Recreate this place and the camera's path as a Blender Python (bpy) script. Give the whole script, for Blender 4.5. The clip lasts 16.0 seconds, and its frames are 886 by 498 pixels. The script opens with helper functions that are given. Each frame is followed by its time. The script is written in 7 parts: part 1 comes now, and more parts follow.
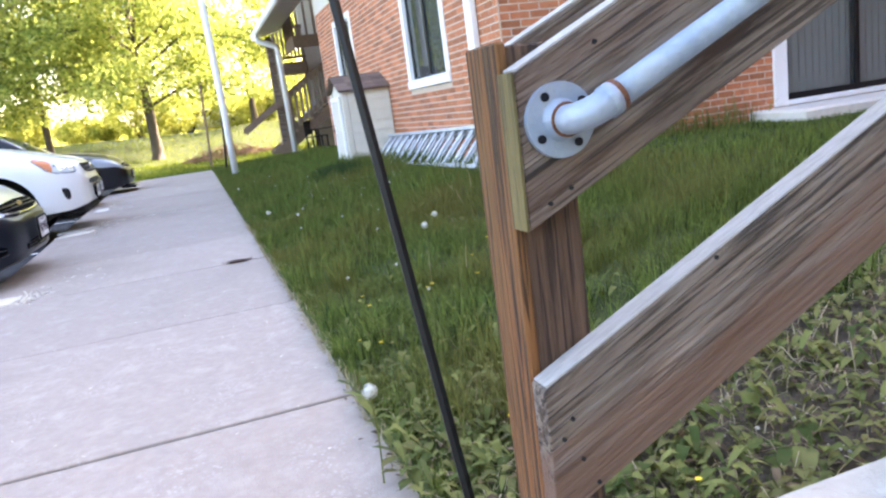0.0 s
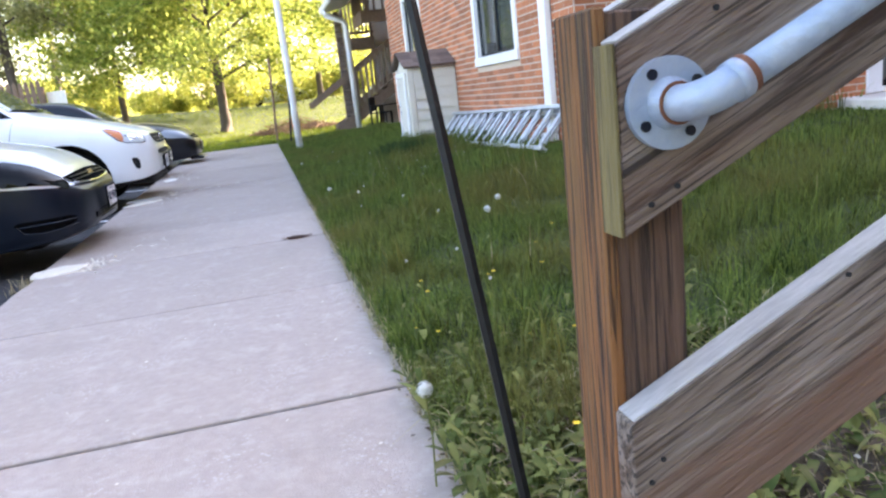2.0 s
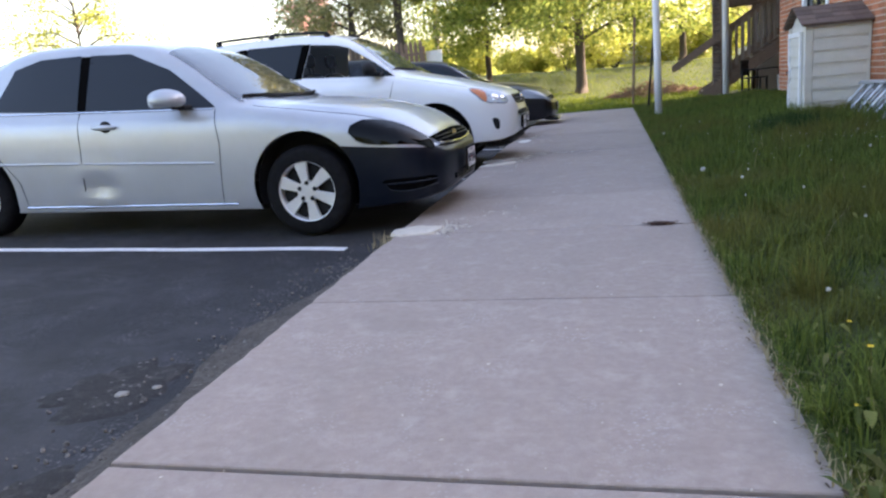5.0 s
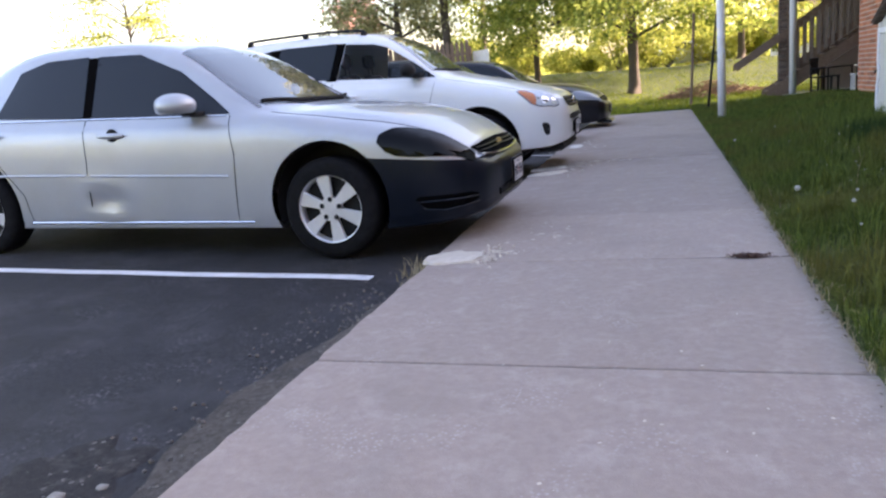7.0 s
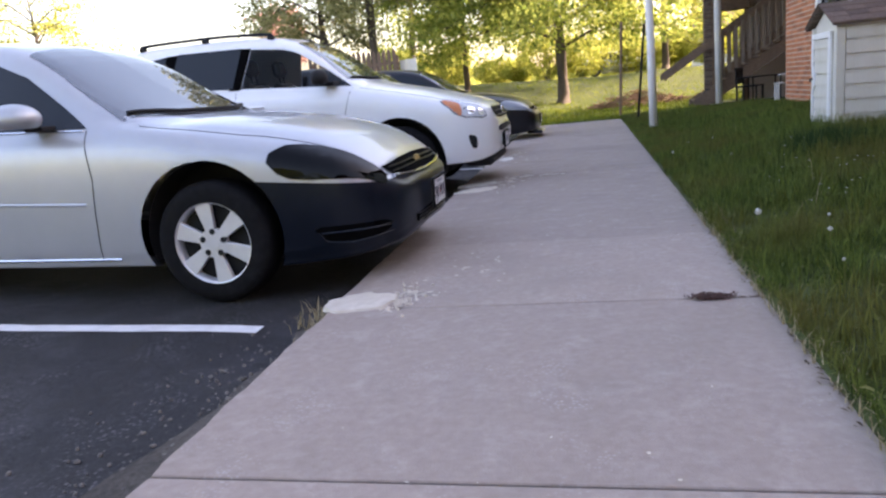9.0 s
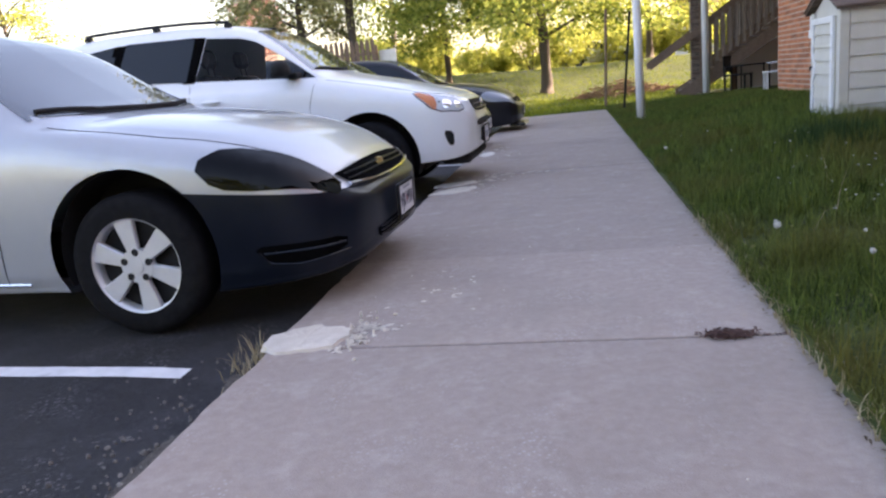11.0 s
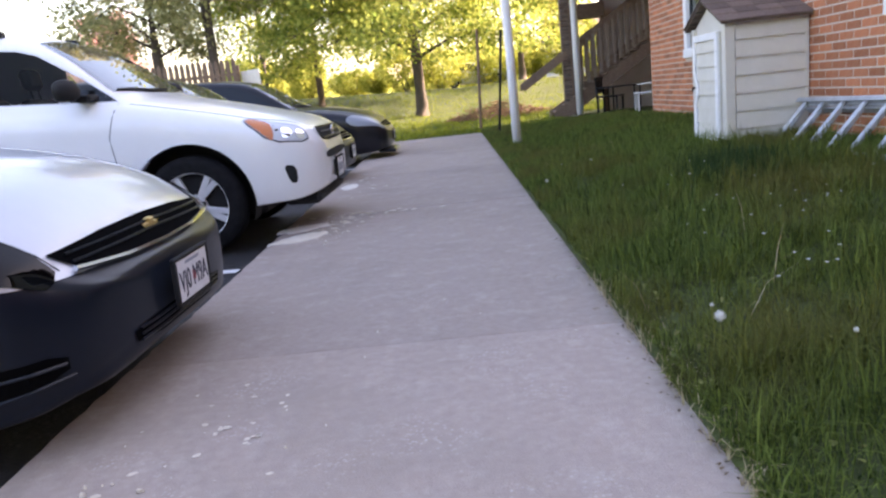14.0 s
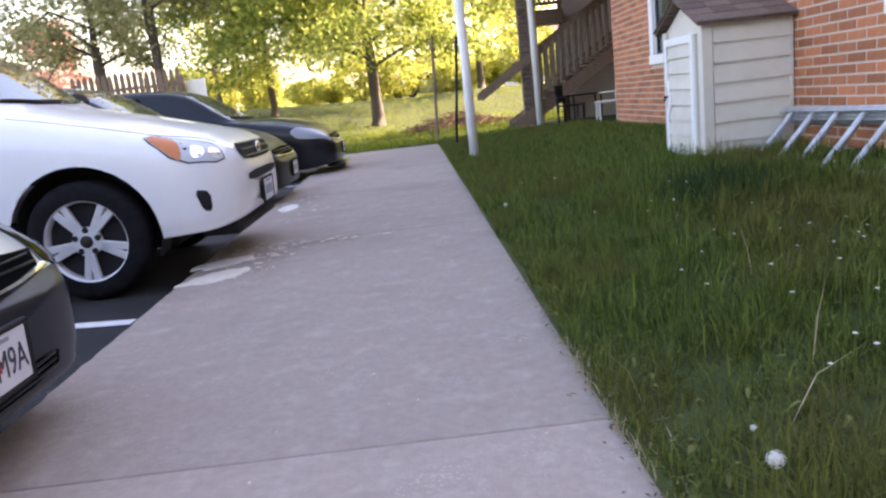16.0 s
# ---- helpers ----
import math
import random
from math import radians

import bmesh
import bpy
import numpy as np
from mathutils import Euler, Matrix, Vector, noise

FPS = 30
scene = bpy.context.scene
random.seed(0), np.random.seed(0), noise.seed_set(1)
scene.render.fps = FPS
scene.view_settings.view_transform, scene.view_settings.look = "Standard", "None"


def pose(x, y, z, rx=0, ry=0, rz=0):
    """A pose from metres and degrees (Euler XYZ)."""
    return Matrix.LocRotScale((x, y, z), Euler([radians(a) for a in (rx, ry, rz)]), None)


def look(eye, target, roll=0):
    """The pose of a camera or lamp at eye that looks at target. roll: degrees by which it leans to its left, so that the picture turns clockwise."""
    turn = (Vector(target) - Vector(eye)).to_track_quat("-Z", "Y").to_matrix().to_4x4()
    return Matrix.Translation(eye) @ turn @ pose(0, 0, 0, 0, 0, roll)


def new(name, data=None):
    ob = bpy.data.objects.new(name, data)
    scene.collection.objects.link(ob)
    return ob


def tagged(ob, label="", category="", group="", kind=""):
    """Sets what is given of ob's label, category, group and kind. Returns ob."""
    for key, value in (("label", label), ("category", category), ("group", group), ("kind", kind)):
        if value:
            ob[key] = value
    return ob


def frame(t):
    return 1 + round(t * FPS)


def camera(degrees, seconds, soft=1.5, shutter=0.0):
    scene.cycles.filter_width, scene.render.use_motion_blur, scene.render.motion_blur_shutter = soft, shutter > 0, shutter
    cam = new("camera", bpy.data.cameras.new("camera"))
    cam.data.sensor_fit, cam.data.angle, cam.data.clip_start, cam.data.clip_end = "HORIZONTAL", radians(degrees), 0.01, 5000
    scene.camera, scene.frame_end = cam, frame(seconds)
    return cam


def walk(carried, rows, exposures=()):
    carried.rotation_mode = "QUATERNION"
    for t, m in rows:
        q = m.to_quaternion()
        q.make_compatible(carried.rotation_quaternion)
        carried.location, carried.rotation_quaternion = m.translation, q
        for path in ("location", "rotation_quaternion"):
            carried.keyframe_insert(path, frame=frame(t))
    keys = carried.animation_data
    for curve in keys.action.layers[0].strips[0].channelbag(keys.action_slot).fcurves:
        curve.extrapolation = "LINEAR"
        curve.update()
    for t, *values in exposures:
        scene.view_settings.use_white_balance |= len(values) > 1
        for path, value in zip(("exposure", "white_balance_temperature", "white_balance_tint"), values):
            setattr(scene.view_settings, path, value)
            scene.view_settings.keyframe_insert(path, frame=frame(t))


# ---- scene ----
cam = camera(64.0, 16.0, soft=2.35)
PATH = [
    (0, (-0.335, -5.262, 0.921), (0.268, -3.397, 0.523), -7.7),
    (0.5, (-0.316, -5.196, 0.921), (0.223, -3.314, 0.51), -7.4),
    (1, (-0.307, -5.135, 0.922), (0.135, -3.232, 0.49), -6.6),
    (1.5, (-0.313, -5.121, 0.919), (0.07, -3.212, 0.459), -5.5),
    (2, (-0.307, -5.129, 0.921), (0.128, -3.227, 0.486), -6.5),
    (2.5, (-0.302, -5.053, 0.923), (-0.025, -3.121, 0.49), -6.7),
    (3, (-0.32, -4.902, 0.926), (-0.282, -2.95, 0.491), -6.0),
    (3.5, (-0.357, -4.783, 0.936), (-0.574, -2.845, 0.488), -5.6),
    (4, (-0.394, -4.739, 0.957), (-0.805, -2.832, 0.517), -5.7),
    (4.5, (-0.421, -4.656, 0.95), (-0.888, -2.762, 0.509), -5.5),
    (7, (-0.578, -3.812, 0.967), (-1.186, -1.956, 0.538), -5.5),
    (7.5, (-0.627, -3.669, 0.958), (-1.285, -1.833, 0.518), -5.7),
    (8, (-0.61, -3.49, 0.944), (-1.128, -1.602, 0.533), -5.8),
    (8.5, (-0.626, -3.269, 0.947), (-1.073, -1.364, 0.535), -5.7),
    (11, (-0.666, -2.478, 0.957), (-1.058, -0.568, 0.508), -6.0),
    (11.5, (-0.656, -2.327, 0.954), (-0.962, -0.398, 0.528), -5.9),
    (12, (-0.65, -2.121, 0.954), (-0.919, -0.184, 0.533), -6.2),
    (12.5, (-0.645, -1.888, 0.946), (-0.872, 0.051, 0.508), -6.1),
    (13, (-0.615, -1.737, 0.938), (-0.796, 0.211, 0.523), -6.0),
    (13.5, (-0.588, -1.513, 0.953), (-0.696, 0.436, 0.52), -6.5),
    (14, (-0.566, -1.31, 0.943), (-0.635, 0.643, 0.518), -6.2),
    (14.5, (-0.557, -1.195, 0.935), (-0.63, 0.763, 0.539), -6.0),
    (15, (-0.52, -0.96, 0.932), (-0.536, 0.996, 0.518), -6.4),
    (15.5, (-0.469, -0.689, 0.935), (-0.44, 1.267, 0.518), -6.3),
    (16, (-0.447, -0.517, 0.943), (-0.408, 1.44, 0.53), -6.4),
]
walk(cam, [(t, look(eye, target, roll)) for t, eye, target, roll in PATH],
     exposures=[(0, 3.22, 6900, 22.2), (1.2, 3.1, 6900, 22), (2.2, 2.96, 6900, 22), (3.4, 2.37, 6900, 21.5), (4.6, 2.2, 6780, 22.5), (8.6, 2.24, 7150, 29), (11, 2.24, 7200, 28), (13, 2.41, 7220, 29), (16, 2.61, 7220, 31)])

# ---- world, sun, exposure ----
SUN_ELEV, SUN_AZ = 22.0, 68.0      # degrees above the horizon; from +y towards +x
world = bpy.data.worlds.new("sky")
scene.world = world
world.use_nodes = True
wn = world.node_tree.nodes
wsky = wn.new("ShaderNodeTexSky")
wsky.sky_type, wsky.sun_disc = "NISHITA", False
wsky.sun_elevation, wsky.sun_rotation = radians(SUN_ELEV), radians(SUN_AZ)
wsky.dust_density, wsky.air_density = 2.5, 1.2
world.node_tree.links.new(wsky.outputs[0], wn["Background"].inputs[0])
wn["Background"].inputs[1].default_value = 0.15
sun = new("sun", bpy.data.lights.new("sun", "SUN"))
sun.data.energy, sun.data.angle, sun.data.color = 5.0, radians(0.6), (1.0, 0.9, 0.74)
sa, se = radians(SUN_AZ), radians(SUN_ELEV)
sun.matrix_world = look((0, 0, 30), (-math.sin(sa) * math.cos(se), -math.cos(sa) * math.cos(se), 30 - math.sin(se)))

# ---- materials ----
def material(name, c1, c2, scale=8.0, rough=0.8, bump=0.0, bscale=60.0, metal=0.0, c3=None, scale3=1.2, amount3=0.5, hi3=0.8, coat=0.0, stretch=(1, 1, 1), vary=0.0, space="Object", bdist=0.01, speck=None, speck_scale=60.0, streak=None):
    """Two-scale noise colour with bump: c1-c2 grain, c3 blotches, vary: random tone by object."""
    m = bpy.data.materials.new(name)
    m.use_nodes = True
    n, l = m.node_tree.nodes, m.node_tree.links
    b = n["Principled BSDF"]
    tc = n.new("ShaderNodeTexCoord")
    mp = n.new("ShaderNodeMapping")
    mp.inputs["Scale"].default_value = stretch
    l.new(tc.outputs[space], mp.inputs[0])
    def nz(s, d=6.0, r=0.62):
        t = n.new("ShaderNodeTexNoise")
        t.inputs["Scale"].default_value, t.inputs["Detail"].default_value, t.inputs["Roughness"].default_value = s, d, r
        l.new(mp.outputs[0], t.inputs["Vector"])
        return t.outputs["Fac"]
    def ramp(f, lo, hi):
        r = n.new("ShaderNodeMapRange")
        r.inputs["From Min"].default_value, r.inputs["From Max"].default_value = lo, hi
        l.new(f, r.inputs["Value"])
        return r.outputs[0]
    def mix(f, a, c):
        x = n.new("ShaderNodeMix")
        x.data_type = "RGBA"
        for sock, v in ((x.inputs["Factor"], f), (x.inputs["A"], a), (x.inputs["B"], c)):
            if isinstance(v, (tuple, float)):
                sock.default_value = (*v, 1) if isinstance(v, tuple) else v
            else:
                l.new(v, sock)
        return x.outputs["Result"]
    col = mix(ramp(nz(scale), 0.3, 0.7), c1, c2)
    if c3:
        f = ramp(nz(scale3, 5.0, 0.7), 0.62 - 0.3 * amount3, hi3)
        col = mix(f, col, c3)
    if streak:
        col = mix(ramp(nz(0.9, 7.0, 0.72), 0.50, 0.72), col, streak)
    if speck:
        vo = n.new("ShaderNodeTexVoronoi")
        vo.inputs["Scale"].default_value, vo.inputs["Randomness"].default_value = speck_scale, 1.0
        l.new(mp.outputs[0], vo.inputs["Vector"])
        near_spot = ramp(vo.outputs["Distance"], 0.42, 0.10)
        patchy = ramp(nz(3.2, 4.0), 0.50, 0.66)
        mul = n.new("ShaderNodeMath")
        mul.operation = "MULTIPLY"
        l.new(near_spot, mul.inputs[0]), l.new(patchy, mul.inputs[1])
        col = mix(mul.outputs[0], col, speck)
    if vary:
        oi = n.new("ShaderNodeObjectInfo")
        hs = n.new("ShaderNodeHueSaturation")
        l.new(ramp(oi.outputs["Random"], 0.0, 1.0), hs.inputs["Value"])
        mr = hs.inputs["Value"].links[0].from_node
        mr.inputs["To Min"].default_value, mr.inputs["To Max"].default_value = 1 - vary, 1 + vary
        l.new(col, hs.inputs["Color"])
        col = hs.outputs[0]
    l.new(col, b.inputs["Base Color"])
    b.inputs["Roughness"].default_value, b.inputs["Metallic"].default_value = rough, metal
    b.inputs["Coat Weight"].default_value, b.inputs["Coat Roughness"].default_value = coat, 0.04
    if bump:
        bp = n.new("ShaderNodeBump")
        bp.inputs["Strength"].default_value, bp.inputs["Distance"].default_value = bump, bdist
        l.new(nz(bscale, 4.0), bp.inputs["Height"])
        l.new(bp.outputs[0], b.inputs["Normal"])
    return m


def glass_material(name, tint, rough=0.02, see=0.0):
    """Glossy pane: dark base, or partly see-through by a plain mix."""
    m = bpy.data.materials.new(name)
    m.use_nodes = True
    n, l = m.node_tree.nodes, m.node_tree.links
    b = n["Principled BSDF"]
    b.inputs["Base Color"].default_value = (*tint, 1)
    b.inputs["Roughness"].default_value, b.inputs["IOR"].default_value = rough, 1.52
    if see:
        tr, mx = n.new("ShaderNodeBsdfTransparent"), n.new("ShaderNodeMixShader")
        mx.inputs[0].default_value = see
        l.new(b.outputs[0], mx.inputs[1]), l.new(tr.outputs[0], mx.inputs[2])
        l.new(mx.outputs[0], n["Material Output"].inputs[0])
    return m


CONCRETE = material("concrete", (0.325, 0.262, 0.228), (0.39, 0.322, 0.285), 26, 0.9, 0.5, 130, c3=(0.455, 0.395, 0.362), scale3=7.0, amount3=0.35, vary=0.07, speck=(0.47, 0.42, 0.40), speck_scale=62, streak=(0.285, 0.234, 0.202))
CONCRETE_PALE = material("pale_concrete", (0.62, 0.58, 0.53), (0.74, 0.71, 0.67), 10, 0.9, 0.3, 90)
ASPHALT = material("asphalt", (0.009, 0.009, 0.012), (0.027, 0.027, 0.033), 40, 0.78, 0.9, 200, c3=(0.066, 0.065, 0.074), scale3=1.1, amount3=0.45, speck=(0.13, 0.125, 0.13), speck_scale=45, streak=(0.012, 0.011, 0.011))
PAINT_LINE = material("line_paint", (0.62, 0.62, 0.64), (0.8, 0.8, 0.82), 12, 0.7, 0.3, 90, c3=(0.2, 0.2, 0.21), scale3=6, amount3=0.1)
SOIL = material("lawn_soil", (0.030, 0.042, 0.010), (0.065, 0.085, 0.018), 12, 0.95, 0.6, 40, c3=(0.05, 0.075, 0.015), scale3=0.6)
MORTAR = material("mortar", (0.50, 0.40, 0.32), (0.62, 0.52, 0.43), 40, 0.95, 0.5, 160)
BRICK = material("brick_clay", (0.38, 0.125, 0.058), (0.50, 0.19, 0.09), 9, 0.9, 0.5, 120, c3=(0.20, 0.08, 0.05), scale3=5, amount3=0.25, vary=0.30)
WHITE = material("white_paint", (0.76, 0.76, 0.78), (0.82, 0.82, 0.83), 6, 0.45, 0.1, 40, c3=(0.62, 0.62, 0.6), scale3=3, amount3=0.15)
VINYL = material("vinyl_siding", (0.57, 0.545, 0.485), (0.63, 0.605, 0.55), 5, 0.55, 0.12, 60, c3=(0.55, 0.52, 0.45), scale3=2, amount3=0.2)
SHINGLE = material("roof_shingle", (0.13, 0.09, 0.075), (0.22, 0.155, 0.13), 60, 0.95, 0.6, 160, vary=0.25)
def wood(name, dark, mid, light, along, tint, tint_amount=0.5, scale=1.0):
    """Weathered plank: long fibres along one axis, deep dark cracks, a second tint in blotches."""
    st = {"x": (0.7, 11, 11), "z": (12, 12, 0.7)}[along]
    m = material(name, mid, light, 5 * scale, 0.85, 0.9, 9 * scale, stretch=st, c3=dark, scale3=3.4 * scale, amount3=0.42, hi3=0.62, bdist=0.01)
    n, l = m.node_tree.nodes, m.node_tree.links
    b = n["Principled BSDF"]
    col = b.inputs["Base Color"].links[0].from_socket
    tc, mp, t = n.new("ShaderNodeTexCoord"), n.new("ShaderNodeMapping"), n.new("ShaderNodeTexNoise")
    mp.inputs["Scale"].default_value = {"x": (0.8, 5, 5), "z": (5, 5, 0.8)}[along]
    t.inputs["Scale"].default_value, t.inputs["Detail"].default_value = 2.2, 5.0
    l.new(tc.outputs["Object"], mp.inputs[0]), l.new(mp.outputs[0], t.inputs["Vector"])
    r = n.new("ShaderNodeMapRange")
    r.inputs["From Min"].default_value, r.inputs["From Max"].default_value, r.inputs["To Max"].default_value = 0.45, 0.68, tint_amount
    l.new(t.outputs["Fac"], r.inputs["Value"])
    x = n.new("ShaderNodeMix")
    x.data_type = "RGBA"
    x.inputs["B"].default_value = (*tint, 1)
    l.new(r.outputs[0], x.inputs["Factor"]), l.new(col, x.inputs["A"])
    # crisp dark year lines running with the fibres, wavering slowly
    mp2, t2, r2, x2 = n.new("ShaderNodeMapping"), n.new("ShaderNodeTexNoise"), n.new("ShaderNodeMapRange"), n.new("ShaderNodeMix")
    mp2.inputs["Scale"].default_value = {"x": (1.6, 62, 62), "z": (62, 62, 1.6)}[along]
    t2.inputs["Scale"].default_value, t2.inputs["Detail"].default_value, t2.inputs["Distortion"].default_value = 2.4, 3.0, 0.6
    r2.inputs["From Min"].default_value, r2.inputs["From Max"].default_value, r2.inputs["To Max"].default_value = 0.53, 0.60, 0.78
    l.new(tc.outputs["Object"], mp2.inputs[0]), l.new(mp2.outputs[0], t2.inputs["Vector"]), l.new(t2.outputs["Fac"], r2.inputs["Value"])
    x2.data_type = "RGBA"
    x2.inputs["B"].default_value = (*dark, 1)
    l.new(r2.outputs[0], x2.inputs["Factor"]), l.new(x.outputs["Result"], x2.inputs["A"])
    l.new(x2.outputs["Result"], b.inputs["Base Color"])
    return m


def brown_below(m, z_mid, tint):
    """Reddish brown, less weathered wood along a plank's lower half, with a ragged limit."""
    n, l = m.node_tree.nodes, m.node_tree.links
    b = n["Principled BSDF"]
    col = b.inputs["Base Color"].links[0].from_socket
    tc, sp, mp, t = n.new("ShaderNodeTexCoord"), n.new("ShaderNodeSeparateXYZ"), n.new("ShaderNodeMapping"), n.new("ShaderNodeTexNoise")
    mp.inputs["Scale"].default_value = (2.0, 14, 14)
    t.inputs["Scale"].default_value, t.inputs["Detail"].default_value = 2.0, 6.0
    l.new(tc.outputs["Object"], sp.inputs[0]), l.new(tc.outputs["Object"], mp.inputs[0]), l.new(mp.outputs[0], t.inputs["Vector"])
    ma = n.new("ShaderNodeMath")
    ma.operation, ma.inputs[1].default_value = "MULTIPLY_ADD", 0.22
    l.new(t.outputs["Fac"], ma.inputs[0]), l.new(sp.outputs["Z"], ma.inputs[2])
    r = n.new("ShaderNodeMapRange")
    r.inputs["From Min"].default_value, r.inputs["From Max"].default_value = z_mid + 0.11 + 0.03, z_mid + 0.11 - 0.03
    r.inputs["To Max"].default_value = 0.8
    l.new(ma.outputs[0], r.inputs["Value"])
    x = n.new("ShaderNodeMix")
    x.data_type = "RGBA"
    x.inputs["B"].default_value = (*tint, 1)
    l.new(r.outputs[0], x.inputs["Factor"]), l.new(col, x.inputs["A"])
    l.new(x.outputs["Result"], b.inputs["Base Color"])
    return m


WOOD_GREY = wood("weathered_wood", (0.026, 0.017, 0.013), (0.098, 0.067, 0.049), (0.28, 0.225, 0.19), "x", (0.135, 0.066, 0.038), 0.75)
WOOD_RAIL = brown_below(wood("weathered_rail_plank", (0.014, 0.010, 0.008), (0.10, 0.070, 0.053), (0.30, 0.24, 0.205), "x", (0.135, 0.075, 0.045), 0.5), -0.10, (0.165, 0.085, 0.055))
WOOD_CORE = wood("dark_brown_post", (0.018, 0.009, 0.006), (0.058, 0.029, 0.018), (0.13, 0.072, 0.046), "z", (0.11, 0.06, 0.035), 0.5)
WOOD_POST = wood("reddish_weathered_post", (0.022, 0.009, 0.004), (0.15, 0.053, 0.013), (0.26, 0.10, 0.028), "z", (0.14, 0.10, 0.04), 0.4)
WOOD_SLAT = material("grey_brown_slat", (0.17, 0.13, 0.105), (0.28, 0.225, 0.185), 6, 0.85, 0.5, 30, stretch=(6, 6, 1))
WOOD_DARK = material("stained_deck_wood", (0.13, 0.085, 0.06), (0.24, 0.165, 0.12), 6, 0.85, 0.5, 30, stretch=(2, 2, 6))
GALV = material("galvanised_steel", (0.24, 0.30, 0.39), (0.36, 0.43, 0.53), 18, 0.55, 0.3, 80, metal=0.4, c3=(0.34, 0.36, 0.4), scale3=9)
ALU = material("ladder_aluminium", (0.40, 0.42, 0.45), (0.60, 0.63, 0.67), 14, 0.45, 0.15, 60, metal=0.6)
RUST = material("rusty_iron", (0.10, 0.035, 0.02), (0.2, 0.08, 0.04), 40, 0.9, 0.5, 120)
BLACK_METAL = material("black_painted_steel", (0.004, 0.004, 0.005), (0.009, 0.009, 0.010), 20, 0.4, 0.2, 90)
BLACK_METAL.node_tree.nodes["Principled BSDF"].inputs["Specular IOR Level"].default_value = 0.22
# Dark plastic parts, and flat panels where recess shade is put into the colour.
DARK = material("dark_plastic_and_recess_shade", (0.008, 0.008, 0.009), (0.014, 0.014, 0.015), 5, 0.9)
PAINT_SILVER = material("silver_car_paint", (0.45, 0.47, 0.505), (0.49, 0.51, 0.545), 3, 0.36, metal=0.35, coat=0.8, c3=(0.45, 0.45, 0.46), scale3=1.4, amount3=0.4)
PAINT_WHITE = material("white_car_paint", (0.81, 0.82, 0.84), (0.85, 0.86, 0.88), 3, 0.3, coat=0.8)
PAINT_GREEN = material("dark_green_car_paint", (0.010, 0.013, 0.013), (0.016, 0.02, 0.019), 3, 0.4, coat=0.1)
PAINT_GREEN.node_tree.nodes["Principled BSDF"].inputs["Specular IOR Level"].default_value = 0.3
PAINT_BLACK = material("black_car_paint", (0.006, 0.007, 0.011), (0.01, 0.011, 0.016), 3, 0.3, coat=0.3)
PAINT_BLACK.node_tree.nodes["Principled BSDF"].inputs["Specular IOR Level"].default_value = 0.25
PLASTIC_GREY = material("dark_grey_bumper", (0.004, 0.007, 0.014), (0.007, 0.0105, 0.019), 5, 0.3, 0.05, 200, coat=0.05)
PLASTIC_GREY.node_tree.nodes["Principled BSDF"].inputs["Specular IOR Level"].default_value = 0.22
RUBBER = material("tyre_rubber", (0.006, 0.006, 0.0075), (0.013, 0.013, 0.015), 20, 0.8, 0.3, 120)
RUBBER.node_tree.nodes["Principled BSDF"].inputs["Specular IOR Level"].default_value = 0.12
ALLOY = material("alloy_wheel", (0.66, 0.66, 0.68), (0.74, 0.74, 0.76), 10, 0.35, metal=0.35)
CHROME = material("chrome", (0.75, 0.75, 0.77), (0.8, 0.8, 0.82), 5, 0.12, metal=1.0)
CAR_GLASS = glass_material("car_glass", (0.020, 0.025, 0.032))
CAR_GLASS.node_tree.nodes["Principled BSDF"].inputs["IOR"].default_value = 1.34
CAR_GLASS_CLEAR = glass_material("clear_car_glass", (0.02, 0.025, 0.032), see=0.84)
SCREEN_GLASS = glass_material("windscreen_glass", (0.05, 0.055, 0.062))
SCREEN_GLASS.node_tree.nodes["Principled BSDF"].inputs["IOR"].default_value = 2.7
# Near-black for pillar trim, and for depth shade painted on slot and grille panels.
VOID = material("black_trim_and_recess_shade", (0.0015, 0.0015, 0.002), (0.003, 0.003, 0.0035), 5, 1.0)
VOID.node_tree.nodes["Principled BSDF"].inputs["Specular IOR Level"].default_value = 0.05
SMOKED = glass_material("smoked_lamp", (0.0015, 0.0015, 0.002), 0.05)
SMOKED.node_tree.nodes["Principled BSDF"].inputs["IOR"].default_value = 1.28
LAMP_CLEAR = glass_material("lamp_lens", (0.55, 0.58, 0.63), 0.06)
# Darker copy of the clear lens, with the shade put into its tint.
LAMP_DIM = glass_material("shaded_lamp_lens", (0.26, 0.28, 0.32), 0.06)
LAMP_AMBER = glass_material("amber_lens", (0.62, 0.19, 0.06), 0.1)
PANE = glass_material("window_pane", (0.05, 0.06, 0.06), 0.02, see=0.35)
PANE.node_tree.nodes["Principled BSDF"].inputs["IOR"].default_value = 2.0
PANE_CLEAR = glass_material("door_pane", (0.05, 0.06, 0.06), 0.02, see=0.6)
BLIND = material("pale_blind", (0.76, 0.80, 0.76), (0.82, 0.85, 0.82), 4, 0.8)
# Paler wood for upward board edges: skylight put into the colour.
EDGE_SKYLIT = material("skylit_grey_edge", (0.34, 0.32, 0.31), (0.50, 0.48, 0.47), 16, 0.9, 0.5, 60, stretch=(1.5, 10, 10))


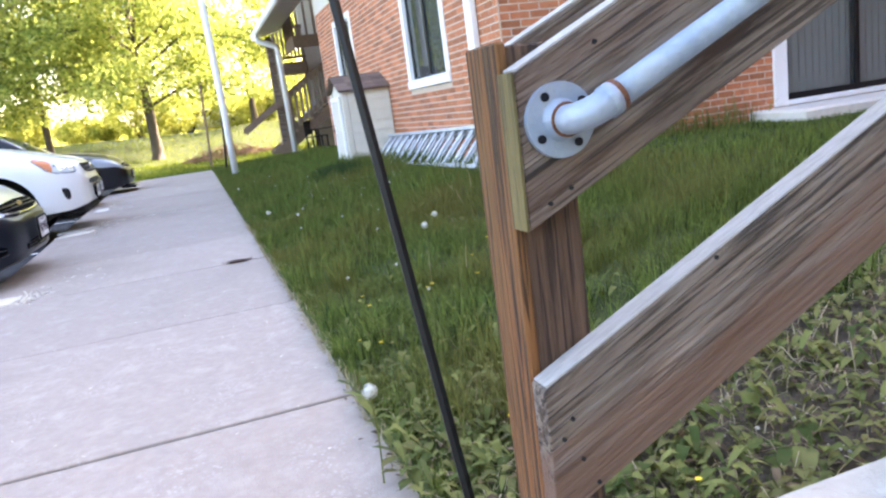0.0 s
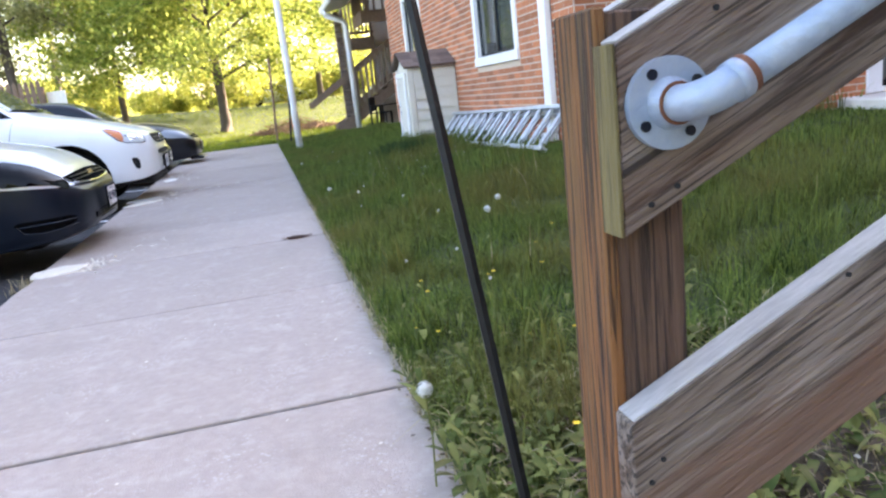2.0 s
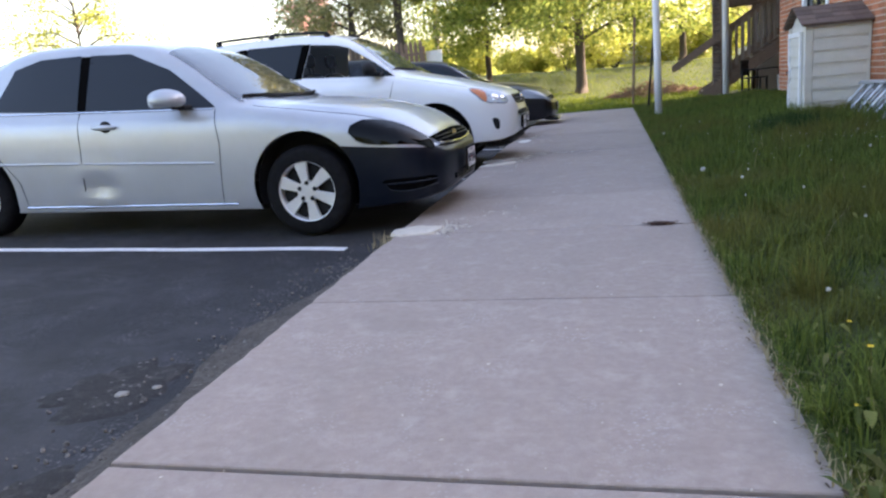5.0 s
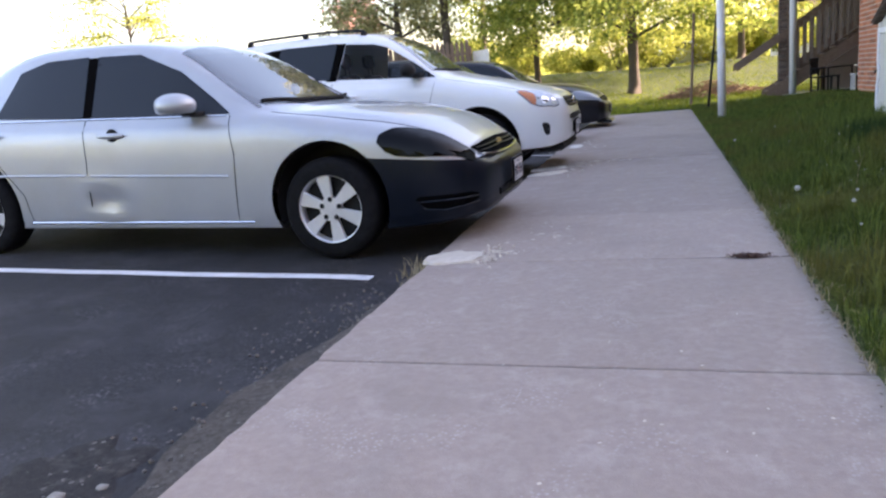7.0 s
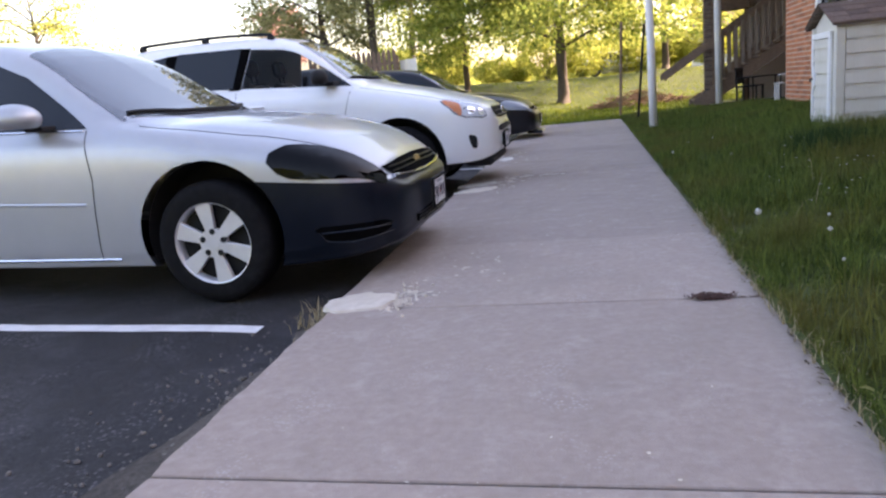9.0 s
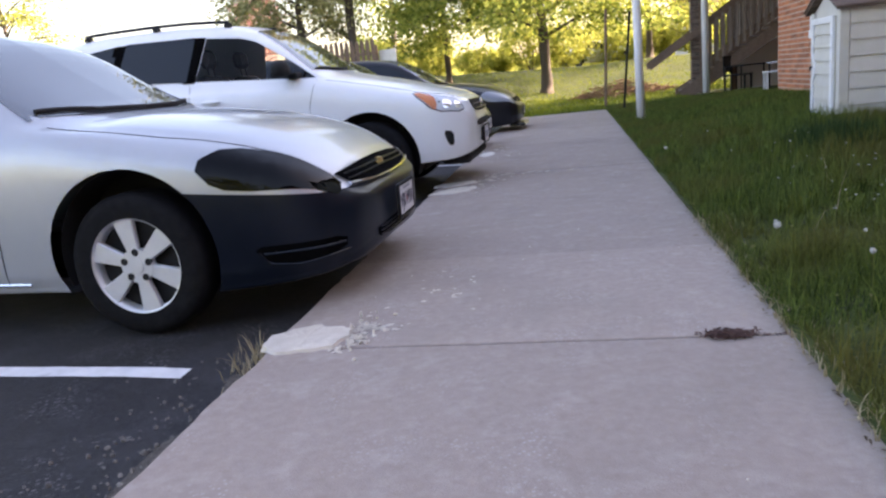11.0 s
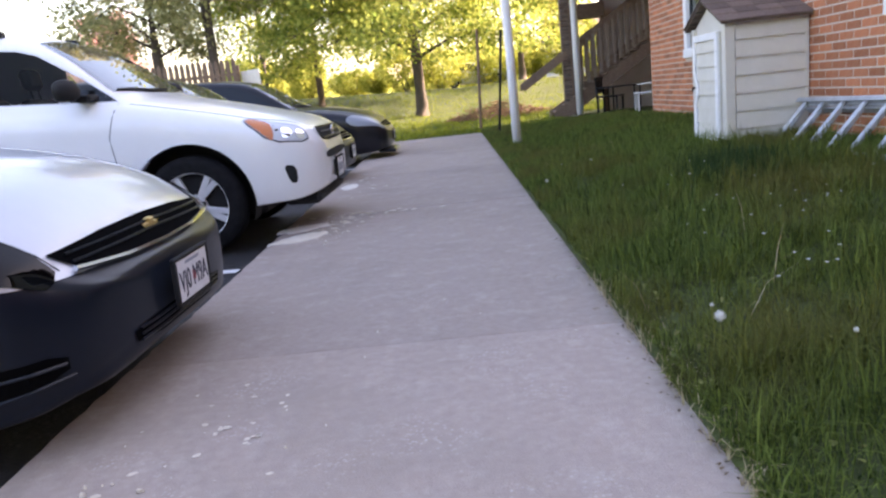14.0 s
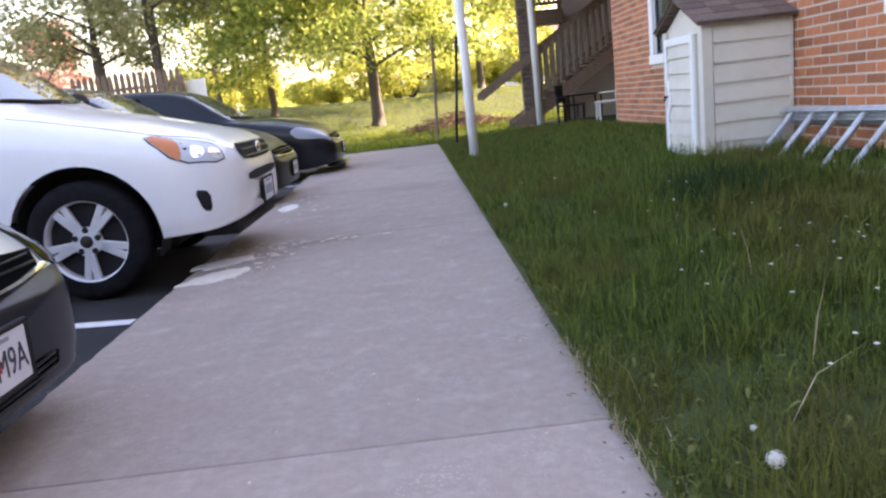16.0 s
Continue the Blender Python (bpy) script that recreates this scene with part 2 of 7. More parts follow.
def leaf_material(name, c1, c2, transl=0.5, patch=None, patch_scale=1.6):
    m = bpy.data.materials.new(name)
    m.use_nodes = True
    n, l = m.node_tree.nodes, m.node_tree.links
    b = n["Principled BSDF"]
    g = n.new("ShaderNodeNewGeometry")
    x = n.new("ShaderNodeMix")
    x.data_type = "RGBA"
    x.inputs["A"].default_value, x.inputs["B"].default_value = (*c1, 1), (*c2, 1)
    l.new(g.outputs["Random Per Island"], x.inputs["Factor"])
    if patch:
        tc, nz, y = n.new("ShaderNodeTexCoord"), n.new("ShaderNodeTexNoise"), n.new("ShaderNodeMix")
        y.data_type = "RGBA"
        nz.inputs["Scale"].default_value, nz.inputs["Detail"].default_value = patch_scale, 5.0
        l.new(tc.outputs["Object"], nz.inputs["Vector"])
        mr = n.new("ShaderNodeMapRange")
        mr.inputs["From Min"].default_value, mr.inputs["From Max"].default_value, mr.inputs["To Max"].default_value = 0.45, 0.68, 0.75
        l.new(nz.outputs["Fac"], mr.inputs["Value"]), l.new(mr.outputs[0], y.inputs["Factor"])
        l.new(x.outputs["Result"], y.inputs["A"])
        y.inputs["B"].default_value = (*patch, 1)
        x = y
    l.new(x.outputs["Result"], b.inputs["Base Color"])
    b.inputs["Roughness"].default_value, b.inputs["Specular IOR Level"].default_value = 0.75, 0.25
    t, mx = n.new("ShaderNodeBsdfTranslucent"), n.new("ShaderNodeMixShader")
    l.new(x.outputs["Result"], t.inputs[0])
    mx.inputs[0].default_value = transl
    l.new(b.outputs[0], mx.inputs[1]), l.new(t.outputs[0], mx.inputs[2])
    l.new(mx.outputs[0], n["Material Output"].inputs[0])
    return m


GRASS = leaf_material("grass_blade", (0.018, 0.044, 0.010), (0.205, 0.275, 0.055), 0.45, (0.17, 0.145, 0.04), 1.1)
GRASS_DARK = leaf_material("dark_grass_blade", (0.012, 0.032, 0.010), (0.07, 0.12, 0.035), 0.4)
# Lighter copy of the lawn grass: sunlight on the far lawn is in its colour.
GRASS_SUN_TONE = leaf_material("sun_toned_grass_blade", (0.12, 0.18, 0.018), (0.30, 0.33, 0.04), 0.45, (0.10, 0.14, 0.02), 0.5)
WEED = leaf_material("weed_leaf", (0.055, 0.09, 0.020), (0.27, 0.285, 0.085), 0.35, (0.20, 0.17, 0.07), 12.0)
DRY = leaf_material("dry_straw", (0.35, 0.28, 0.16), (0.5, 0.42, 0.28), 0.2)
LEAF_GREEN = leaf_material("spring_leaf", (0.14, 0.21, 0.04), (0.46, 0.49, 0.12), 0.62)
# Yellower, lighter leaf: the glow of sun through foliage is put into its colour.
LEAF_SUN_GLOW = leaf_material("sun_glow_yellow_green_leaf", (0.28, 0.32, 0.05), (0.54, 0.53, 0.13), 0.55)
LEAF_PINE = leaf_material("pine_needles", (0.24, 0.25, 0.11), (0.50, 0.48, 0.24), 0.6)
LEAF_PINK = leaf_material("pink_blossom", (0.55, 0.32, 0.28), (0.7, 0.46, 0.4), 0.4)
BARK = material("bark", (0.05, 0.04, 0.032), (0.14, 0.11, 0.09), 10, 0.95, 0.8, 25, stretch=(6, 6, 1))
SEED = material("seed_head", (0.5, 0.5, 0.46), (0.62, 0.62, 0.58), 60, 0.9)
YELLOW = material("yellow_petal", (0.75, 0.5, 0.02), (0.85, 0.6, 0.04), 60, 0.8)

# ---- mesh helpers ----
def link(name, bm, mat, parent=None, smooth=False):
    me = bpy.data.meshes.new(name)
    bm.normal_update()
    bm.to_mesh(me)
    bm.free()
    for mm in (mat if isinstance(mat, (list, tuple)) else [mat]):
        me.materials.append(mm)
    if smooth:
        me.polygons.foreach_set("use_smooth", [True] * len(me.polygons))
    ob = new(name, me)
    if parent:
        ob.parent = parent
    return ob


def part(name, bm, mat, parent, label="", smooth=False):
    ob = link(name, bm, mat, parent, smooth)
    if label:
        ob["label"] = label
    return ob


def raw(name, verts, faces, mat, parent=None, smooth=False):
    me = bpy.data.meshes.new(name)
    me.from_pydata(verts, [], faces)
    me.materials.append(mat)
    if smooth:
        me.polygons.foreach_set("use_smooth", [True] * len(me.polygons))
    ob = new(name, me)
    if parent:
        ob.parent = parent
    return ob


def empty(name, x=0, y=0, z=0):
    e = new(name)
    e.location = (x, y, z)
    e.empty_display_size = 0.1
    return e


def box(bm, x0, x1, y0, y1, z0, z1, bevel=0.0, m=None):
    r = bmesh.ops.create_cube(bm, size=1)
    vs = r["verts"]
    for v in vs:
        v.co = Vector(((x0 + x1) / 2 + v.co.x * (x1 - x0), (y0 + y1) / 2 + v.co.y * (y1 - y0), (z0 + z1) / 2 + v.co.z * (z1 - z0)))
    if bevel:
        es = list({e for v in vs for e in v.link_edges})
        r = bmesh.ops.bevel(bm, geom=es, offset=bevel, segments=1, affect="EDGES")
        vs = list({v for f in r["faces"] for v in f.verts} | {v for v in vs if v.is_valid})
    if m is not None:
        bmesh.ops.transform(bm, matrix=m, verts=vs)
    return bm


def boxed(x0, x1, y0, y1, z0, z1, bevel=0.0, m=None):
    return box(bmesh.new(), x0, x1, y0, y1, z0, z1, bevel, m)


def tube(bm, points, radii, sides=10, caps=True):
    """A tube through points with a radius at each."""
    rings, up = [], Vector((0, 0, 1))
    pts = [Vector(p) for p in points]
    if not isinstance(radii, (list, tuple)):
        radii = [radii] * len(pts)
    for i, p in enumerate(pts):
        d = (pts[min(i + 1, len(pts) - 1)] - pts[max(i - 1, 0)]).normalized()
        a = d.cross(up)
        a = a.normalized() if a.length > 1e-3 else Vector((1, 0, 0))
        b = d.cross(a)
        rings.append([bm.verts.new(p + radii[i] * (math.cos(t) * a + math.sin(t) * b)) for t in (2 * math.pi * k / sides for k in range(sides))])
    for r0, r1 in zip(rings, rings[1:]):
        for k in range(sides):
            bm.faces.new((r0[k], r0[(k + 1) % sides], r1[(k + 1) % sides], r1[k]))
    if caps:
        bm.faces.new(rings[0][::-1]), bm.faces.new(rings[-1])
    return bm


def prism(bm, poly, axis, a, b):
    """Extrude a 2D polygon along axis ('x','y','z') from a to b; poly is in the other two axes in order."""
    def put(p, t):
        return {"x": (t, p[0], p[1]), "y": (p[0], t, p[1]), "z": (p[0], p[1], t)}[axis]
    v0 = [bm.verts.new(put(p, a)) for p in poly]
    v1 = [bm.verts.new(put(p, b)) for p in poly]
    n = len(poly)
    bm.faces.new(v0), bm.faces.new(v1[::-1])
    for i in range(n):
        bm.faces.new((v0[i], v1[i], v1[(i + 1) % n], v0[(i + 1) % n]))
    bmesh.ops.recalc_face_normals(bm, faces=bm.faces)
    return bm


def smoothstep(a, b, x):
    t = min(max((x - a) / (b - a), 0), 1)
    return t * t * (3 - 2 * t)


# ---- ground ----
LOT_Z, LOT_RISE = -0.088, 0.033      # the lot climbs away from the walk
WALK_W, WALK_END = 1.93, 15.0
WALL_X, WALL_S, WALL_N = 2.47, 0.87, 9.78


def walk_edge(y):
    """Distance of the walk's outer edge from its lawn edge, widening slowly."""
    return WALK_W + 0.022 * min(max(y, -5.0), 12.0)


def lawn_z(x, y):
    """Height of the lawn: it climbs from the walk to the house, and rises again far behind."""
    near = 0.02 + 0.122 * min(max(x, 0), 2.3)
    near *= 1 - 0.75 * smoothstep(9.5, 15, y)
    near *= 0.35 + 0.65 * smoothstep(-6.0, -2.5, y)
    far = 1.15 * smoothstep(23, 36, y) + 0.033 * min(max(-x, 0), 25) * smoothstep(15, 20, y)
    return near + far + 0.02 * math.sin(1.7 * x + 0.6 * y) * math.sin(0.9 * y) * smoothstep(0.1, 0.6, x if x > 0 else 1)


gx = [-400, -150, -80, -50, -35, -25, -18, -12, -8, -5, -3, -2, -1, -0.06, 0.03] + [0.12 * i for i in range(1, 22)] + [3, 4, 5, 6, 8, 11, 15, 20, 30, 50, 90, 200, 400]
gy = [-400, -150, -60, -30, -20, -14, -10, -8] + [-7 + 0.35 * i for i in range(60)] + [13.95 + 0.9 * i for i in range(40)] + [52, 58, 66, 76, 90, 119, 121, 200, 400, 700]
def ground_z(x, y):
    if x < -0.03 and y < WALK_END + 0.05:
        return -0.16
    return lawn_z(x, y)
gv = [(x, y, ground_z(x, y)) for y in gy for x in gx]
gf = [(j * len(gx) + i, j * len(gx) + i + 1, (j + 1) * len(gx) + i + 1, (j + 1) * len(gx) + i) for j in range(len(gy) - 1) for i in range(len(gx) - 1)]
tagged(raw("ground", gv, gf, SOIL, smooth=True), "green lawn ground rising gently to the brick house", "ground", kind="structure")

# parking lot
random.seed(4)
lx = [-60, -30, -20] + [-14 + 0.6 * i for i in range(17)] + [-3.8 + 0.1 * i for i in range(21)]
ly = [-60, -30, -20, -12] + [-8 + 0.25 * i for i in range(84)] + [14.9]
def lot_z(x, y):
    d = -walk_edge(y) - x
    z = LOT_Z + LOT_RISE * min(max(-WALK_W - x, 0), 18) + 0.012 * noise.noise((x * 1.3, y * 1.3, 0)) * (1 if d < 3 else 0.3)
    if d < 0.75 and y < -0.6:
        z += 0.065 * (1 - d / 0.75) * (0.6 + 0.4 * noise.noise((0, y * 2, 3)))
    return z
lv = [(x, y, lot_z(x, y)) for y in ly for x in lx]
lf = [(j * len(lx) + i, j * len(lx) + i + 1, (j + 1) * len(lx) + i + 1, (j + 1) * len(lx) + i) for j in range(len(ly) - 1) for i in range(len(lx) - 1)]
tagged(raw("road", lv, lf, ASPHALT, smooth=True), "dark sealed asphalt parking lot with worn grey edge", "parking lot", kind="structure")

# stall lines
for yy in (-3.36, -0.035, 3.34, 6.63, 9.95, 13.2):
    bm = bmesh.new()
    n = 44
    for i in range(n):
        start = -2.62 if yy < -1 else -2.28 if yy < 1 else -2.13
        x0, x1 = start - 5.2 * i / n, start - 5.2 * (i + 1) / n
        e0, e1 = (0.012 * noise.noise((x0 * 9, yy, k)) for k in (1, 5))
        bm.faces.new([bm.verts.new(p) for p in ((x1, yy - 0.05, lot_z(x1, yy) + 0.005), (x0, yy - 0.05 + e0, lot_z(x0, yy) + 0.005), (x0, yy + 0.05 + e1, lot_z(x0, yy) + 0.005), (x1, yy + 0.05, lot_z(x1, yy) + 0.005))])
    tagged(link("parking_line", bm, PAINT_LINE), "worn white painted parking stall line on asphalt", "parking line", group="stall lines", kind="structure")

# concrete walk, slab by slab
walk_path = tagged(empty("pavement", -WALK_W / 2, 0, 0), "pale grey concrete sidewalk of large slabs", "sidewalk", kind="structure")
JOINTS = [-12, -10.5, -9, -7.5, -6.0, -4.5, -2.98, -1.50, 0.0, 1.352, 4.86, 7.9, 10.9, 13.4, WALK_END]
for a, b in zip(JOINTS, JOINTS[1:]):
    g0 = 0.008 if a in (-2.98, 0.0) else 0.007 if a in (-1.50, 1.352) else 0.003
    g1 = 0.008 if b in (-2.98, 0.0) else 0.007 if b in (-1.50, 1.352) else 0.003
    bm = bmesh.new()
    n = int((b - a) / 0.075)
    ring = []
    for i in range(n + 1):
        y = a + g0 + (b - g1 - a - g0) * i / n
        ring.append((0.035 + 0.022 * noise.noise((3, y * 2.3, 0)) + 0.01 * noise.noise((7, y * 9.0, 0)), y))
    for i in range(n, -1, -1):
        y = a + g0 + (b - g1 - a - g0) * i / n
        ring.append((-walk_edge(y) + 0.02 * noise.noise((9, y * 3.1, 0)) + 0.014 * noise.noise((4, y * 11.0, 0)), y))
    dz = 0.004 * random.uniform(-1, 1)
    vt = [bm.verts.new((x, y, dz)) for x, y in ring]
    f = bm.faces.new(vt)
    ext = bmesh.ops.extrude_face_region(bm, geom=[f])
    for v in ext["geom"]:
        if isinstance(v, bmesh.types.BMVert):
            v.co.z = -0.15
    bmesh.ops.recalc_face_normals(bm, faces=bm.faces)
    es = [e for e in bm.edges if all(v.co.z > -0.1 for v in e.verts)]
    bmesh.ops.bevel(bm, geom=es, offset=0.004, segments=1, affect="EDGES")
    s = part("slab", bm, CONCRETE, walk_path)
    s.location = (WALK_W / 2, 0, 0)

# ---- the brick house ----
house = tagged(empty("brick_house", 5, 5, 0), "two-storey red brick apartment house with white windows", "house")
HOUSE_TOP, HOUSE_E = 5.7, 13.0


def hpart(name, bm, mat, label="", parent=None):
    ob = part(name, bm, mat, parent or house, label)
    if parent is None:
        ob.location = (-5, -5, 0)
    return ob


# openings in the west wall (y0, y1, z0, z1) and in the south wall (x0, x1, z0, z1)
WEST_OPEN = [(2.28, 3.84, 1.15, 2.62), (6.72, 8.16, 1.06, 2.62), (2.28, 3.84, 3.9, 5.2), (6.72, 8.16, 3.9, 5.2)]
SOUTH_OPEN = [(5.56, 8.0, 0.42, 2.5)]


def wall_with_holes(length0, length1, z0, z1, holes, put, thick):
    """Solid wall pieces round rectangular holes; put(a, depth, z) gives the place."""
    bm = bmesh.new()
    aa = sorted({length0, length1, *(h[0] for h in holes), *(h[1] for h in holes)})
    zz = sorted({z0, z1, *(h[2] for h in holes), *(h[3] for h in holes)})
    for a0, a1 in zip(aa, aa[1:]):
        for c0, c1 in zip(zz, zz[1:]):
            am, cm = (a0 + a1) / 2, (c0 + c1) / 2
            if any(h[0] < am < h[1] and h[2] < cm < h[3] for h in holes):
                continue
            vs = [bm.verts.new(put(a, d, c)) for a in (a0, a1) for d in (0, thick) for c in (c0, c1)]
            for q in ((0, 1, 3, 2), (4, 6, 7, 5), (0, 4, 5, 1), (2, 3, 7, 6), (0, 2, 6, 4), (1, 5, 7, 3)):
                bm.faces.new([vs[k] for k in q])
    bmesh.ops.remove_doubles(bm, verts=bm.verts, dist=1e-4)
    seen, kill = {}, []
    for f in bm.faces:
        k = tuple(round(c, 3) for c in f.calc_center_median())
        if k in seen:
            kill += [f, seen[k]]
        seen[k] = f
    bmesh.ops.delete(bm, geom=list(set(kill)), context="FACES")
    bmesh.ops.recalc_face_normals(bm, faces=bm.faces)
    return bm


UPPER = 3.0
west_wall = hpart("wall_west", wall_with_holes(WALL_S, WALL_N, -0.2, UPPER, WEST_OPEN[:2], lambda a, d, c: (WALL_X + d, a, c), 0.25), MORTAR)
hpart("upper_wall", wall_with_holes(WALL_S, WALL_N, UPPER, HOUSE_TOP, WEST_OPEN[2:], lambda a, d, c: (WALL_X + d, a, c), 0.25), VINYL, "cream vinyl siding of the upper storey")
south_wall = hpart("wall_south", wall_with_holes(WALL_X + 0.25, HOUSE_E, -0.2, HOUSE_TOP, SOUTH_OPEN, lambda a, d, c: (a, WALL_S + d, c), 0.25), MORTAR)
north_wall = hpart("wall_north", boxed(WALL_X + 0.25, HOUSE_E, WALL_N - 0.25, WALL_N, -0.2, HOUSE_TOP), MORTAR)
hpart("wall_east", boxed(HOUSE_E, HOUSE_E + 0.25, WALL_S, WALL_N, -0.2, HOUSE_TOP), MORTAR)
hpart("floor_slab", boxed(WALL_X + 0.25, HOUSE_E, WALL_S + 0.25, WALL_N - 0.25, 0.25, 0.4), CONCRETE)
hpart("room_ceiling", boxed(WALL_X + 0.25, HOUSE_E, WALL_S + 0.25, WALL_N - 0.25, 2.75, 2.95), WHITE)
bm = bmesh.new()
prism(bm, [(1.9, HOUSE_TOP), (HOUSE_E + 0.6, HOUSE_TOP), (HOUSE_E + 0.6, HOUSE_TOP + 0.15), (7.6, 7.9), (1.9, HOUSE_TOP + 0.15)], "y", WALL_S - 0.4, 22.5)
hpart("roof", bm, SHINGLE, "brown shingle gable roof")


def window(y0, y1, z0, z1):
    w = empty("window_frame_set", WALL_X, (y0 + y1) / 2, z0)
    w.parent = house
    w.location = (WALL_X - 5, (y0 + y1) / 2 - 5, z0)
    w.name = "window"
    hw, h = (y1 - y0) / 2, z1 - z0
    for nm, b in (("sill", (-0.035, 0.12, -hw, hw, 0.0, 0.11)), ("head", (-0.02, 0.12, -hw, hw, h - 0.10, h)), ("jamb", (-0.02, 0.12, -hw, -hw + 0.11, 0.11, h - 0.10)), ("jamb", (-0.02, 0.12, hw - 0.11, hw, 0.11, h - 0.10))):
        part(nm, boxed(*b, 0.006), WHITE, w)
    iw = hw - 0.11
    for nm, b in (("sash", (0.03, 0.07, -iw, iw, 0.11, 0.14)), ("sash", (0.03, 0.07, -iw, -iw + 0.035, 0.14, h - 0.1)), ("sash", (0.03, 0.07, iw - 0.035, iw, 0.14, h - 0.1)), ("mullion", (0.025, 0.075, -0.03, 0.03, 0.14, h - 0.1))):
        part(nm, boxed(*b, 0.004), PLASTIC_GREY, w, "dark grey sash bar")
    for s in (-1, 1):
        bm = boxed(0.045, 0.051, min(0.03 * s, (iw - 0.035) * s), max(0.03 * s, (iw - 0.035) * s), 0.14, h - 0.1)
        part("pane", bm, PANE, w).visible_shadow = False
    # pale slats behind one pane stand in for its bright sky reflection
    bm = bmesh.new()
    for k in range(16):
        zc = 0.18 + k * (h - 0.3) / 16
        box(bm, 0.085, 0.09, -iw + 0.04, -0.02, zc, zc + 0.062)
    part("blind", bm, BLIND, w, "pale slats standing in for a bright pane reflection")
    return w


for o in WEST_OPEN:
    window(*o)

# sliding glass door in the south wall
x0, x1, z0, z1 = SOUTH_OPEN[0]
door = empty("sliding_door")
door.parent, door.location = house, (x0 - 5, WALL_S - 5, z0)
w, h = x1 - x0, z1 - z0
for nm, b in (("jamb", (0, 0.17, -0.03, 0.14, 0, h)), ("jamb", (w - 0.17, w, -0.03, 0.14, 0, h)), ("head", (0.17, w - 0.17, -0.03, 0.14, h - 0.13, h)), ("threshold", (0.17, w - 0.17, -0.04, 0.14, 0, 0.05))):
    part(nm, boxed(*b, 0.005), WHITE, door)
for a, b in ((0.17, w / 2 + 0.03), (w / 2 - 0.03, w - 0.17)):
    dy = 0.03 if a < 0.5 else 0.075
    for nm, q in (("stile", (a, a + 0.06, dy, dy + 0.04, 0.05, h - 0.13)), ("stile", (b - 0.06, b, dy, dy + 0.04, 0.05, h - 0.13)), ("rail", (a + 0.06, b - 0.06, dy, dy + 0.04, 0.05, 0.12)), ("rail", (a + 0.06, b - 0.06, dy, dy + 0.04, h - 0.19, h - 0.13))):
        part(nm, boxed(*q, 0.003), BLACK_METAL, door, "dark bronze door frame bar")
    part("pane", boxed(a + 0.06, b - 0.06, dy + 0.017, dy + 0.023, 0.12, h - 0.19), PANE_CLEAR, door).visible_shadow = False
for k in range(22):
    part("blind_slat", boxed(0.2 + k * 0.098, 0.302 + k * 0.098, 0.145, 0.148, 0.06, h - 0.14, 0, Matrix.Translation((0.25 + k * 0.098, 0.146, 0)) @ pose(0, 0, 0, 0, 0, 7) @ Matrix.Translation((-0.25 - k * 0.098, -0.146, 0))), BLIND, door, "pale vertical blind slat")
tagged(link("door_step", boxed(5.2, 8.4, WALL_S - 0.75, WALL_S - 0.005, 0.0, 0.41, 0.02), CONCRETE_PALE), "pale concrete step under the sliding glass door", "step")

# neighbouring wing behind the entry steps closes the place; unseen, it also darkens reflections
wing = tagged(empty("brick_wing", 8, -10, 0), "unseen red brick wing behind the steps, with an added sun-blocking link", "house")
part("wall", boxed(-4.6, 5, -5, 4.2, -0.3, 5.7), BRICK, wing)
# unseen link wall and roof, added to block low sun in the gap
part("wall", boxed(2.4, 5, 4.2, 10.84, -0.3, 5.7), BRICK, wing)
bm = bmesh.new()
prism(bm, [(2.0, 5.7), (5.4, 5.7), (3.7, 7.2)], "y", 4.2, 10.4)
part("roof", bm, SHINGLE, wing)
bm = bmesh.new()
prism(bm, [(-5.1, 5.7), (5.5, 5.7), (0.2, 8.0)], "y", -5.4, 4.6)
part("roof", bm, SHINGLE, wing)

# white downspout on the west wall near the corner
ds = tagged(empty("downspout", WALL_X, 1.42, 0), "white square metal downspout on red brick", "downspout")
part("pipe", boxed(-0.085, -0.008, -0.075, 0.075, 0.40, 5.5, 0.012), WHITE, ds)
part("shoe", boxed(-0.20, -0.008, -0.055, 0.055, 0.315, 0.40, 0.012), WHITE, ds)

# ---- storage shed ----
SX0, SX1, SY0, SY1, SZ = 1.77, 2.455, 4.92, 5.72, 0.215
shed = tagged(empty("storage_shed", SX0, SY0, SZ), "small cream vinyl-sided storage shed with brown shingle roof", "shed")
sw, sl, sh = SX1 - SX0, SY1 - SY0, 1.06
core = bmesh.new()
prism(core, [(0.012, 0), (sl - 0.012, 0), (sl - 0.012, sh), (sl / 2, sh + 0.19), (0.012, sh)], "x", 0.012, sw)
part("core", core, VINYL, shed)
nb = 7
for k in range(nb):
    z0, z1 = 0.02 + k * (sh - 0.02) / nb, 0.02 + (k + 1) * (sh - 0.02) / nb
    bm = bmesh.new()
    prism(bm, [(0.0115, z0), (-0.020, z0), (-0.001, z1), (0.0115, z1)], "x", 0.075, sw - 0.02)
    part("siding_board", bm, VINYL, shed)
for a in (0.0, sl):
    part("corner_trim", boxed(-0.016, 0.07, a - 0.018 if a == 0 else a - 0.06, a + 0.06 if a == 0 else a + 0.018, 0, sh, 0.005), VINYL, shed)
part("back_trim", boxed(sw - 0.02, sw + 0.004, -0.014, 0.012, 0, sh, 0.003), VINYL, shed)
door_s = part("door", boxed(-0.022, 0.012, 0.09, sl - 0.09, 0.03, sh - 0.06, 0.004), VINYL, shed, "cream sided door")
